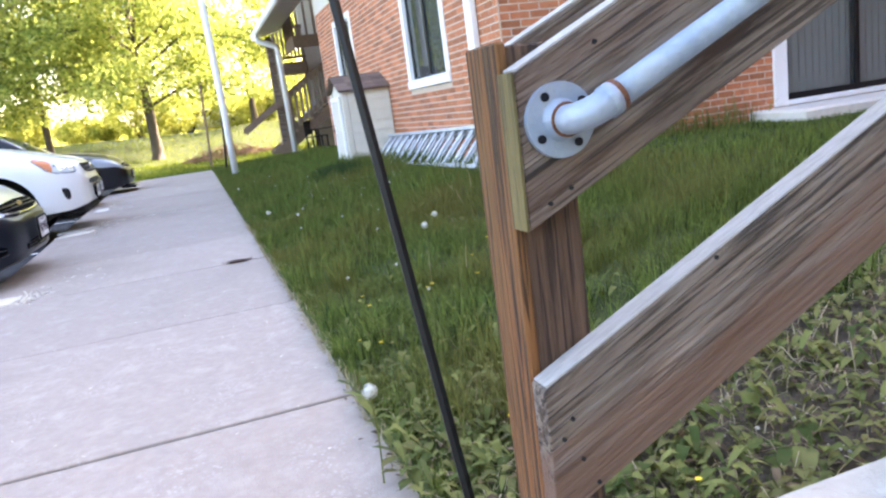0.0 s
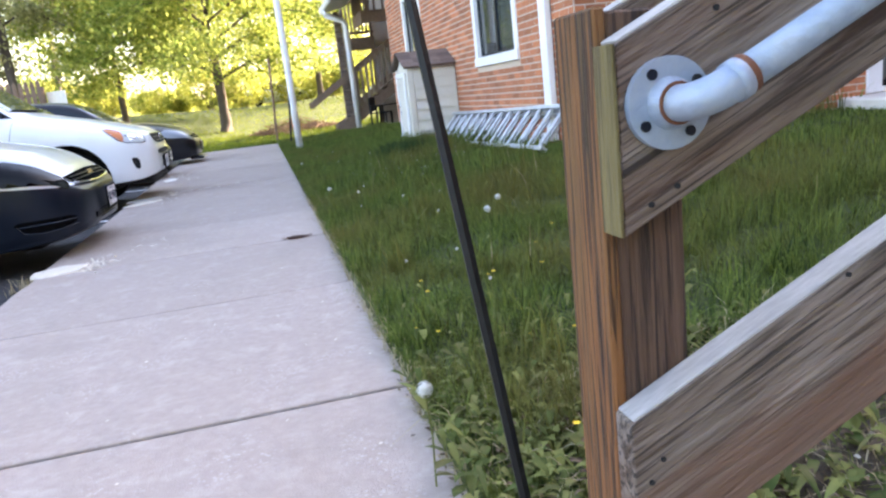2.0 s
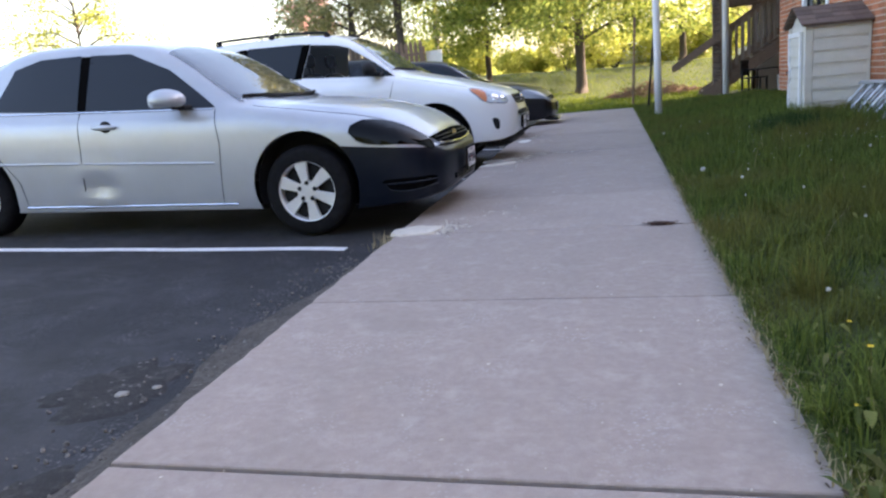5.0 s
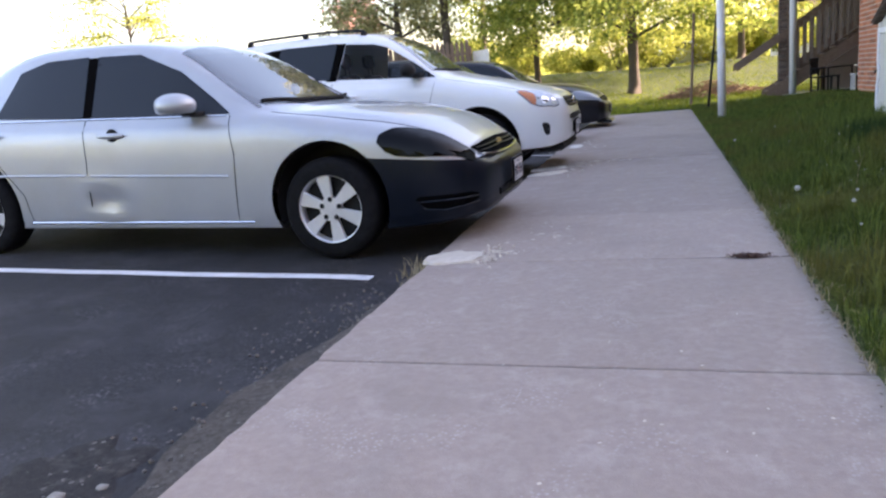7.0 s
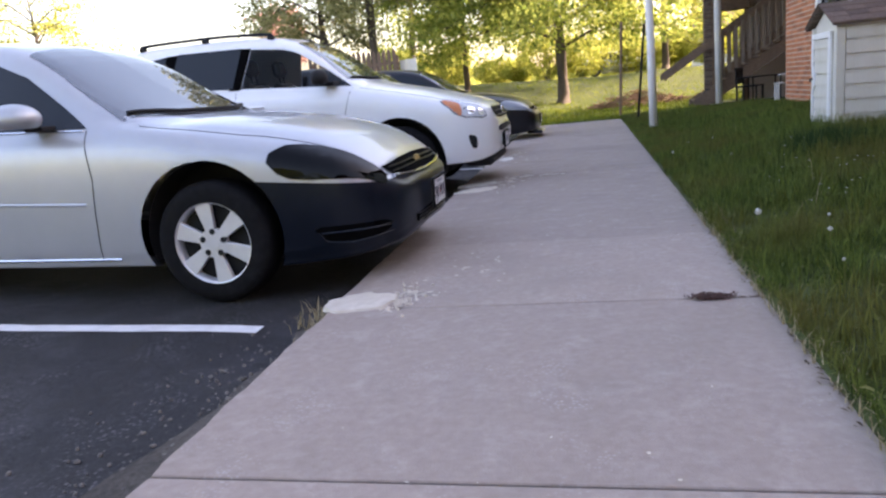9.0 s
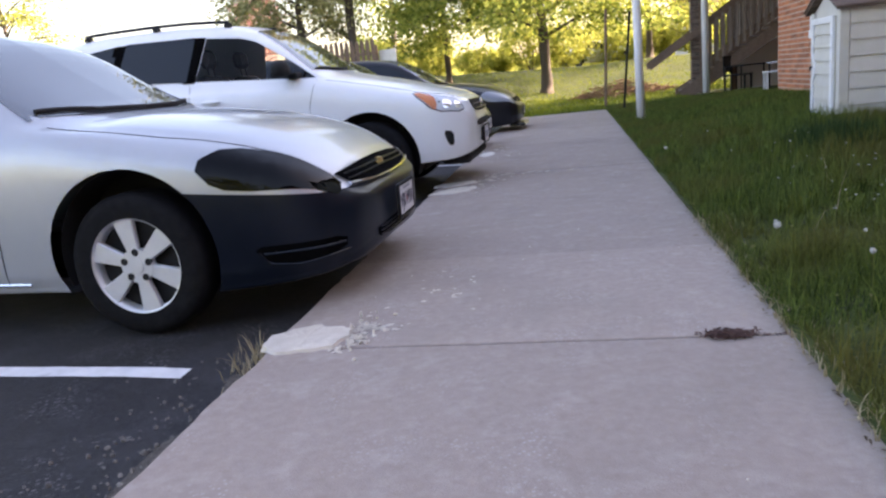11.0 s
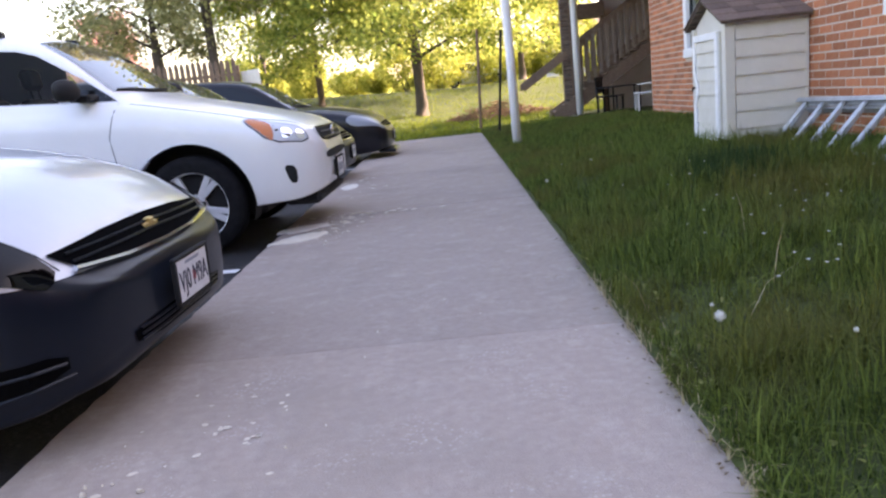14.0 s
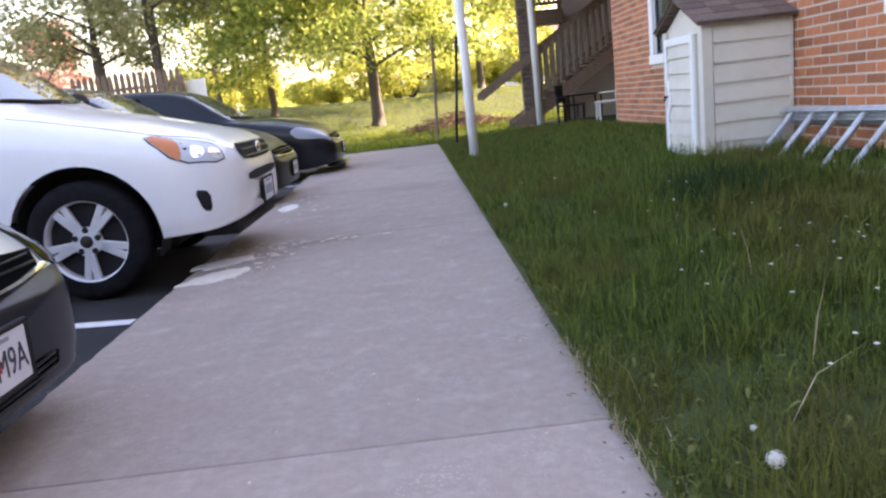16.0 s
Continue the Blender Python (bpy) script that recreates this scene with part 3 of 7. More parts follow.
for k in range(7):
    bm = bmesh.new()
    z0, z1 = 0.09 + k * 0.125, 0.09 + (k + 1) * 0.125
    prism(bm, [(-0.042, z0), (-0.0225, z0), (-0.0225, z1), (-0.025, z1)], "y", 0.155, sl - 0.155)
    part("door_board", bm, VINYL, door_s)
for b in ((0.09, 0.15, 0.03, sh - 0.06), (0.15, sl - 0.15, sh - 0.12, sh - 0.06), (0.15, sl - 0.15, 0.03, 0.09)):
    part("door_trim", boxed(-0.048, -0.0225, *b, 0.004), WHITE, door_s, "white trim board")
wav = [(0.03, 0), (0.38, 0), (0.46, 0.055), (0.56, 0.055), (0.66, 0.0), (sh - 0.06, 0)]
bm = bmesh.new()
left = [(sl - 0.15 - d, z) for z, d in wav]
right = [(sl - 0.10 - d, z) for z, d in wav][::-1]
prism(bm, left + right, "x", -0.048, -0.0225)
part("door_trim", bm, WHITE, door_s, "white wavy trim board")
bm = bmesh.new()
tube(bm, [(-0.023, sl - 0.11, 0.53), (-0.06, sl - 0.11, 0.53), (-0.06, sl - 0.11, 0.50)], 0.011, 8)
part("latch", bm, BLACK_METAL, door_s, "dark metal latch")
for s in (0, 1):
    ya, yb = (-0.07, sl / 2) if s == 0 else (sl / 2, sl + 0.07)
    rise = 0.19 + 0.03
    m = lambda t: sh - 0.015 + rise * (t if s == 0 else 1 - t)
    deck = bmesh.new()
    prism(deck, [(ya, m(0)), (yb, m(1)), (yb, m(1) + 0.02), (ya, m(0) + 0.02)], "x", -0.06, sw + 0.01)
    part("roof_deck", deck, WOOD_GREY, shed)
    for r in range(4):
        for c in range(4):
            t0, t1 = (r / 4 - (0.03 if r == 0 else 0), (r + 1) / 4 + 0.02) if s == 0 else (1 - (r + 1) / 4 - 0.02, 1 - r / 4 + (0.03 if r == 0 else 0))
            xa = -0.075 + c * (sw + 0.09) / 4 + (0.0 if r % 2 else 0.0)
            xb = xa + (sw + 0.09) / 4 - 0.004
            y_0, y_1 = ya + (yb - ya) * t0, ya + (yb - ya) * t1
            z_0, z_1 = m(t0) + 0.021 + (0.01 if s == 0 else 0.003), m(t1) + 0.021 + (0.003 if s == 0 else 0.01)
            bm = bmesh.new()
            prism(bm, [(y_0, z_0), (y_1, z_1), (y_1, z_1 + 0.007), (y_0, z_0 + 0.007)], "x", xa, xb)
            part("shingle", bm, SHINGLE, shed)

# ---- aluminium ladder lying on its edge against the wall ----
lad = tagged(empty("aluminium_ladder", 2.13, 1.2, 0.245), "aluminium extension ladder leaning sideways against brick wall", "ladder")
lad.rotation_euler = (-0.022, 0, 0)      # lies along the falling lawn
LY0, LY1 = 0.80, 4.86
top_a, low_a = Vector((0.24, 0, 0.40)), Vector((-0.06, 0, 0.06))
for nm, c in (("side_rail", top_a), ("side_rail", low_a)):
    tilt = Matrix.Translation((c.x, 0, c.z)) @ pose(0, 0, 0, 0, -48, 0)
    bm = bmesh.new()
    box(bm, -0.012, 0.012, LY0 - 1.2, LY1 - 1.2, -0.035, 0.035, 0.003, tilt)
    box(bm, -0.03, -0.0125, LY0 - 1.2, LY1 - 1.2, 0.028, 0.035, 0, tilt)
    box(bm, -0.03, -0.0125, LY0 - 1.2, LY1 - 1.2, -0.035, -0.028, 0, tilt)
    part(nm, bm, ALU, lad)
for k in range(14):
    y = LY0 - 1.2 + 0.15 + k * 0.292
    bm = bmesh.new()
    tube(bm, [tuple(low_a + Vector((0.0, y, 0))), tuple(top_a + Vector((0.0, y, 0)))], 0.019, 8)
    part("rung", bm, ALU, lad)
    bm = bmesh.new()
    tube(bm, [tuple(low_a + Vector((0.055, y + 0.1, -0.045))), tuple(top_a + Vector((0.03, y + 0.1, -0.06)))], 0.017, 8)
    part("rung", bm, ALU, lad)
for c in (top_a + Vector((0.03, 0, -0.075)), low_a + Vector((0.055, 0, -0.06))):
    tilt = Matrix.Translation((c.x, 0, c.z)) @ pose(0, 0, 0, 0, -48, 0)
    part("side_rail", box(bmesh.new(), -0.01, 0.01, LY0 - 1.15, LY1 - 1.25, -0.03, 0.03, 0.003, tilt), ALU, lad)

WOOD_END = wood("mossy_end_grain", (0.05, 0.038, 0.014), (0.13, 0.10, 0.035), (0.20, 0.155, 0.06), "z", (0.11, 0.075, 0.035), 0.5)
# ---- wooden handrail with pipe, at the entry steps ----
rail = tagged(empty("handrail", 0.07, -4.4, 0), "weathered wooden stair railing with galvanised pipe handrail", "railing")
def rpart(name, bm, mat, label="", parent=None, smooth=False):
    ob = part(name, bm, mat, parent or rail, label, smooth)
    if parent is None:
        ob.location = (-0.07, 4.4, 0)
    return ob
post = rpart("post", boxed(0.042, 0.122, -4.448, -4.356, -0.12, 0.98, 0.003), WOOD_CORE, "dark brown cracked wooden post")
rpart("side_plank", boxed(0.026, 0.0415, -4.449, -4.352, -0.12, 0.985, 0.003), WOOD_POST, "reddish split plank on the post")
rpart("end_strip", boxed(0.0245, 0.029, -4.4895, -4.4495, 0.755, 0.946, 0.001), WOOD_END, "yellowish end grain")
SL = 0.468
def sloped_board(x0, x1, z_left, height, y0, y1):
    bm = bmesh.new()
    n = 12
    poly = [(x0 + (x1 - x0) * i / n, z_left - height + SL * (x1 - x0) * i / n) for i in range(n + 1)]
    poly += [(x, z + height) for x, z in poly[::-1]]
    prism(bm, poly, "y", y0, y1)
    bmesh.ops.bevel(bm, geom=[e for e in bm.edges if e.calc_face_angle(0) > 0.6], offset=0.0015, segments=1, affect="EDGES")
    turn = Matrix.Translation((x0, y0, z_left)) @ pose(0, 0, 0, 0, -math.degrees(math.atan(SL)), 0)
    bmesh.ops.transform(bm, matrix=turn.inverted(), verts=bm.verts)
    return bm, turn


def board(name, *args):
    bm, turn = sloped_board(*args)
    ob = rpart(name, bm, *((WOOD_RAIL, "grey weathered plank turning reddish brown below") if name == "lower_board" else (WOOD_GREY, "grey weathered plank")))
    ob.matrix_local = Matrix.Translation((-0.07, 4.4, 0)) @ turn
    x0, x1, z_left, height, y0, y1 = args
    # thin pale cap paints the skylight that the board's top face catches
    cap = part("weathered_edge", boxed(0.004, (x1 - x0) / math.cos(math.atan(SL)), 0.001, y1 - y0 - 0.001, -0.0005, 0.003, 0.001), EDGE_SKYLIT, ob, "silver-grey top edge, coloured lighter as if sky-lit")
board("top_board", 0.03, 2.3, 0.945, 0.19, -4.488, -4.45)
board("lower_board", 0.025, 2.3, 0.548, 0.19, -4.488, -4.45)
board("back_board", 0.05, 2.3, 0.965, 0.14, -4.354, -4.32)
rpart("end_post", boxed(2.1, 2.192, -4.448, -4.356, 0.2, 2.1, 0.005), WOOD_POST)
fl = bmesh.new()
FC = Vector((0.081, -4.489, 0.884))
tube(fl, [FC, FC + Vector((0, -0.009, 0))], 0.0455, 28)
flange = rpart("flange", fl, GALV, "round galvanised pipe flange", smooth=False)
tube_b = bmesh.new()
tube(tube_b, [FC + Vector((0, -0.009, 0)), FC + Vector((0, -0.022, 0))], [0.026, 0.021], 20)
part("collar", tube_b, GALV, flange)
for k in range(4):
    a = 0.6 + k * math.pi / 2
    c = FC + Vector((0.035 * math.cos(a), -0.009, 0.035 * math.sin(a)))
    bm = bmesh.new()
    tube(bm, [c, c + Vector((0, -0.0025, 0))], 0.0055, 10)
    part("screw", bm, DARK if k == 0 else PLASTIC_GREY, flange)
el = bmesh.new()
E0, up = FC + Vector((0, -0.02, 0)), Vector((math.cos(math.atan(SL)), 0, math.sin(math.atan(SL))))
pts = []
for k in range(9):
    a = k / 8 * math.pi / 2
    pts.append(E0 + Vector((0, -0.034 * math.sin(a), 0)) + up * (0.030 * (1 - math.cos(a))) + Vector((0, -0.008, 0)))
tube(el, [E0] + pts + [pts[-1] + up * 0.010], [0.0178] * 11, 18)
tube(el, [pts[-1] + up * 0.002, pts[-1] + up * 0.014], 0.0200, 18)
part("elbow", el, GALV, flange, smooth=True)
part("rust_ring", tube(bmesh.new(), [E0 + Vector((0, 0.003, 0)), E0 + Vector((0, -0.004, 0))], 0.021, 18), RUST, flange, "rusty thread ring")
part("rust_ring", tube(bmesh.new(), [pts[-1] + up * 0.0145, pts[-1] + up * 0.021], 0.0195, 18), RUST, flange, "rusty thread ring")
pp = bmesh.new()
tube(pp, [pts[-1] + up * 0.012, pts[-1] + up * 2.3], 0.0166, 18)
rpart("pipe", pp, GALV, "galvanised steel pipe", smooth=True)
for x, z in ((0.09, 0.80), (0.06, 0.785), (0.14, 0.97), (0.06, 0.50), (0.045, 0.475), (0.07, 0.44), (0.09, 0.40), (0.30, 0.67)):
    bm = bmesh.new()
    tube(bm, [(x, -4.487, z), (x, -4.4905, z)], 0.0032, 8)
    rpart("nail", bm, DARK)

# entry steps
STEP = material("step_concrete", (0.44, 0.40, 0.35), (0.54, 0.50, 0.45), 14, 0.9, 0.5, 90, c3=(0.34, 0.31, 0.27), scale3=3, amount3=0.4)
steps = tagged(empty("entry_steps", 0.446, -5.265, 0), "pale concrete entry steps with rough edges", "steps")
for k in range(5):
    part("step", boxed(0.02 + 0.30 * k, 0.02 + 0.30 * (k + 1) + (0.9 if k == 4 else 0), -0.9, 0.9, -0.1, 0.19 + 0.18 * k, 0.015), STEP, steps)

# thin black garden pole, leaning
pole = bmesh.new()
tube(pole, [(0.085, -4.03, -0.15), (-0.019, -3.772, 1.2), (-0.077, -3.629, 1.95)], [0.012, 0.012, 0.012], 6)
tagged(link("garden_pole", pole, BLACK_METAL), "thin leaning black metal garden pole", "pole")

# ---- white steel pole by the walk, slightly bent, and dark posts behind ----
bm = bmesh.new()
tube(bm, [(0.36, 9.7, -0.2), (0.355, 9.7, 1.5), (0.335, 9.7, 3.2), (0.315, 9.7, 4.6)], [0.068, 0.066, 0.064, 0.062], 14)
tagged(link("white_pole", bm, WHITE, smooth=True), "slightly leaning white painted steel pole in the grass", "pole")
bm = bmesh.new()
tube(bm, [(0.32, 13.5, -0.1), (0.53, 13.5, 2.06)], 0.027, 8)
tagged(link("metal_post", bm, BLACK_METAL), "dark thin metal post beside the walk", "post")
bm = bmesh.new()
tube(bm, [(0.03, 15.6, -0.1), (0.14, 15.6, 2.3)], 0.033, 8)
tagged(link("metal_post", bm, WOOD_DARK), "brown thin wooden post in the grass", "post")

# ---- cars ----
from mathutils.bvhtree import BVHTree


def catmull(p, t):
    """Values along rows p at t in 0..len-1."""
    i = min(int(t), len(p) - 2)
    f = t - i
    a, b, c, d = p[max(i - 1, 0)], p[i], p[i + 1], p[min(i + 2, len(p) - 1)]
    return 0.5 * (2 * b + (c - a) * f + (2 * a - 5 * b + 4 * c - d) * f * f + (3 * b - a - 3 * c + d) * f ** 3)


def section(zb, w, zbelt, wbelt, zedge, wroof, ztop):
    mid = 0.5
    return np.array([(0, zb), (w * 0.84, zb), (w * 0.955, zb + 0.05), (w * 0.99, zb + 0.32 * (zbelt - zb)), (w, zb + 0.62 * (zbelt - zb)), (w * 0.985, zbelt - 0.12 * (zbelt - zb)), (wbelt, zbelt),
                     (wbelt + (wroof - wbelt) * mid, zbelt + (zedge - zbelt) * (mid + 0.04)), (wroof, zedge), (wroof * 0.62, zedge + (ztop - zedge) * 0.72), (0, ztop)])


def car_shell(stations):
    """Closed shell from rows (u, zb, w, zbelt, wbelt, zedge, wroof, ztop); nose at u = 0, towards +x."""
    us = np.array([s[0] for s in stations])
    secs = np.array([section(*s[1:]) for s in stations])
    verts, faces = [], []
    nu, nv = (len(stations) - 1) * 5 + 1, (secs.shape[1] - 1) * 4 + 1
    rows = []
    for a in range(nu):
        t = a / 5
        u, sec = catmull(us, t), catmull(secs, t)
        half = [catmull(sec, b / 4) for b in range(nv)]
        ring = [(-u, -p[0], p[1]) for p in half] + [(-u, p[0], p[1]) for p in half[-2:0:-1]]
        rows.append(ring)
    m = len(rows[0])
    for r in rows:
        verts += r
    for a in range(nu - 1):
        for b in range(m):
            faces.append((a * m + b, a * m + (b + 1) % m, (a + 1) * m + (b + 1) % m, (a + 1) * m + b))
    faces.append(tuple(range(m)))
    faces.append(tuple(range((nu - 1) * m, nu * m))[::-1])
    bm = bmesh.new()
    bv = [bm.verts.new(v) for v in verts]
    for f in faces:
        try:
            bm.faces.new([bv[i] for i in f])
        except ValueError:
            pass
    bmesh.ops.remove_doubles(bm, verts=bm.verts, dist=1e-5)
    bmesh.ops.recalc_face_normals(bm, faces=bm.faces)
    return bm


def cut_arches(bm, axles, zc, r, inner):
    """Cut round wheel openings into the sides of a shell."""
    n = 22
    for ax in axles:
        centre = Vector((-ax, 0, zc))
        for k in range(n):
            a = -0.5 + (math.pi + 1.0) * (k + 0.5) / n
            d = Vector((math.cos(a), 0, math.sin(a)))
            near = [f for f in bm.faces if abs(f.calc_center_median().x + ax) < r + 0.12 and abs(f.calc_center_median().y) > inner - 0.1]
            geom = list({v for f in near for v in f.verts}) + list({e for f in near for e in f.edges}) + near
            bmesh.ops.bisect_plane(bm, geom=geom, plane_co=centre + d * r, plane_no=d)
        kill = []
        for f in bm.faces:
            c = f.calc_center_median()
            if abs(c.y) > inner and (c - Vector((-ax, c.y, zc))).length < r * 1.002:
                kill.append(f)
        bmesh.ops.delete(bm, geom=kill, context="FACES")


def cut_window(bm, poly, side):
    """Cut a convex window (x, z) out of one side of a shell."""
    cx, cz = sum(p[0] for p in poly) / len(poly), sum(p[1] for p in poly) / len(poly)
    poly = [(cx + (x - cx) * 0.97, cz + (z - cz) * 0.95) for x, z in poly]
    x0, x1 = min(p[0] for p in poly) - 0.2, max(p[0] for p in poly) + 0.2
    planes = []
    for a, b in zip(poly, poly[1:] + poly[:1]):
        n = Vector((-(b[1] - a[1]), 0, b[0] - a[0])).normalized()
        if n.dot(Vector((cx - a[0], 0, cz - a[1]))) > 0:
            n = -n
        planes.append((Vector((a[0], 0, a[1])), n))
    for co, n in planes:
        near = [f for f in bm.faces if f.calc_center_median().y * side > 0.4 and x0 < f.calc_center_median().x < x1 and f.calc_center_median().z > 0.9]
        bmesh.ops.bisect_plane(bm, geom=list({v for f in near for v in f.verts}) + list({e for f in near for e in f.edges}) + near, plane_co=co, plane_no=n)
    kill = [f for f in bm.faces if f.calc_center_median().y * side > 0.4 and all((f.calc_center_median() - co).dot(n) < 0 for co, n in planes)]
    bmesh.ops.delete(bm, geom=kill, context="FACES")


def round_poly(poly, r=2):
    for _ in range(r):
        out = []
        for a, b in zip(poly, poly[1:] + poly[:1]):
            out += [(a[0] * 0.78 + b[0] * 0.22, a[1] * 0.78 + b[1] * 0.22), (a[0] * 0.22 + b[0] * 0.78, a[1] * 0.22 + b[1] * 0.78)]
        poly = out
    return poly


def decal(tree, pts, way, lift, step=0.05, rounded=1):
    """A panel laid on the shell: outline points in space are cast along -way onto it and lifted off a little."""
    way = Vector(way).normalized()
    a = way.cross(Vector((0, 0, 1)) if abs(way.z) < 0.9 else Vector((0, 1, 0))).normalized()
    b = way.cross(a)
    flat = [(Vector(p).dot(a), Vector(p).dot(b)) for p in pts]
    if rounded:
        flat = round_poly(flat, rounded)
    bm = bmesh.new()
    f = bm.faces.new([bm.verts.new((p[0], p[1], 0)) for p in flat])
    bmesh.ops.triangulate(bm, faces=[f])
    xs, ys = [p[0] for p in flat], [p[1] for p in flat]
    for lo, hi, nrm in ((min(xs), max(xs), Vector((1, 0, 0))), (min(ys), max(ys), Vector((0, 1, 0)))):
        k = max(1, int((hi - lo) / step))
        for i in range(1, k):
            bmesh.ops.bisect_plane(bm, geom=bm.verts[:] + bm.edges[:] + bm.faces[:], plane_co=nrm * (lo + (hi - lo) * i / k), plane_no=nrm)
    lost = []
    for v in bm.verts:
        hit, nrm, _, _ = tree.ray_cast(a * v.co.x + b * v.co.y + way * 8, -way)
        if hit is None:
            lost.append(v)
        else:
            v.co = hit + nrm * lift
    bmesh.ops.delete(bm, geom=lost, context="VERTS")
    bm.normal_update()
    if bm.faces and sum(f.normal.dot(way) for f in bm.faces) < 0:
        bmesh.ops.reverse_faces(bm, faces=bm.faces[:])
    return bm


def mirror(pts):
    return [(x, -y, z) for x, y, z in pts]


def bar_on(tree, pts, axis, side, r, lift=0.0):
    """A thin round strip along 2D points laid on the shell."""
    out = []
    fine = []
    for a, b in zip(pts, pts[1:]):
        n = max(2, int(math.dist(a, b) / 0.05))
        fine += [(a[0] + (b[0] - a[0]) * i / n, a[1] + (b[1] - a[1]) * i / n) for i in range(n)]
    fine.append(pts[-1])
    for a, b in fine:
        o, d = {"y": (Vector((a, side * 3, b)), Vector((0, -side, 0))), "x": (Vector((3, a, b)), Vector((-1, 0, 0))), "z": (Vector((a, b, 4)), Vector((0, 0, -1)))}[axis]
        hit, nrm, _, _ = tree.ray_cast(o, d)
        if hit is not None:
            out.append(hit + nrm * lift)
    return tube(bmesh.new(), out, r, 6) if len(out) > 1 else bmesh.new()


def wheel(car, x, y, z, side, r, rim_r, width, spokes, style):
    """Tyre, rim with spokes, hub and nuts; the outer face looks to side."""
    w = empty("wheel", x, y, z)
    w.parent = car
    bm = bmesh.new()
    prof = [(rim_r - 0.012, 0.5), (rim_r + 0.012, 0.5), (r - 0.05, 0.52), (r - 0.016, 0.46), (r, 0.34), (r, -0.34), (r - 0.02, -0.5), (rim_r, -0.5)]
    n = 40
    rings = [[bm.verts.new((q * math.cos(2 * math.pi * k / n), side * width * d, q * math.sin(2 * math.pi * k / n))) for q, d in prof] for k in range(n)]
    for k in range(n):
        for j in range(len(prof) - 1):
            bm.faces.new((rings[k][j], rings[k][j + 1], rings[(k + 1) % n][j + 1], rings[(k + 1) % n][j]))
    bmesh.ops.recalc_face_normals(bm, faces=bm.faces)
    part("tyre", bm, RUBBER, w, smooth=True)
    bm = bmesh.new()
    rr = [(rim_r, 0.47), (rim_r - 0.006, 0.49), (rim_r - 0.018, 0.48), (rim_r - 0.024, 0.30), (rim_r - 0.03, -0.3)]
    rings = [[bm.verts.new((q * math.cos(2 * math.pi * k / n), side * width * d, q * math.sin(2 * math.pi * k / n))) for q, d in rr] for k in range(n)]
    for k in range(n):
        for j in range(len(rr) - 1):
            bm.faces.new((rings[k][j], rings[k][j + 1], rings[(k + 1) % n][j + 1], rings[(k + 1) % n][j]))
    bmesh.ops.recalc_face_normals(bm, faces=bm.faces)
    rim = part("rim", bm, ALLOY, w, smooth=True)
    bm = bmesh.new()
    tube(bm, [(0, side * width * 0.12, 0), (0, side * width * 0.18, 0)], rim_r * 0.93, 30)
    part("brake_disc", bm, DARK, w)
    o = side * width
    def spoke(w0, w1, a, split=0.0):
        bm = bmesh.new()
        r0, r1 = rim_r * 0.18, rim_r * 0.97
        vv = []
        for d0, d1 in ((0.44, 0.45), (0.30, 0.30)):
            for rad, ww, d in ((r0, w0, d0), (r1, w1, d1)):
                for s in (-1, 1):
                    p = Vector((rad, 0, s * ww / 2 + split * (rad - r0) / (r1 - r0)))
                    p = Matrix.Rotation(a, 3, "Y") @ p
                    vv.append(bm.verts.new((p.x, o * d, p.z)))
        for q in ((0, 1, 3, 2), (4, 6, 7, 5), (0, 4, 5, 1), (2, 3, 7, 6), (0, 2, 6, 4), (1, 5, 7, 3)):
            bm.faces.new([vv[k] for k in q])
        bmesh.ops.recalc_face_normals(bm, faces=bm.faces)
        bmesh.ops.bevel(bm, geom=bm.edges[:], offset=0.004, segments=1, affect="EDGES")
        part("spoke", bm, ALLOY, rim)
    for k in range(spokes):
        a = 2 * math.pi * k / spokes + 0.33
        if style == "wide":
            spoke(rim_r * 0.2, rim_r * 0.44, a)
        else:
            spoke(rim_r * 0.17, rim_r * 0.17, a, rim_r * 0.13)
            spoke(rim_r * 0.17, rim_r * 0.17, a, -rim_r * 0.13)
    bm = bmesh.new()
    tube(bm, [(0, o * 0.3, 0), (0, o * 0.455, 0)], rim_r * 0.34, 24)
    part("hub", bm, ALLOY, rim)
    bm = bmesh.new()
    tube(bm, [(0, o * 0.4, 0), (0, o * 0.475, 0)], rim_r * 0.15, 20)
    part("centre_cap", bm, CHROME if style != "wide" else ALLOY, rim)
    for k in range(5):
        a = 2 * math.pi * k / 5 + 0.33 + math.pi / 5
        c = (rim_r * 0.27 * math.cos(a), rim_r * 0.27 * math.sin(a))
        bm = bmesh.new()
        tube(bm, [(c[0], o * 0.4, -c[1]), (c[0], o * 0.465, -c[1])], rim_r * 0.075, 8)
        part("wheel_nut", bm, DARK, rim)
    return w


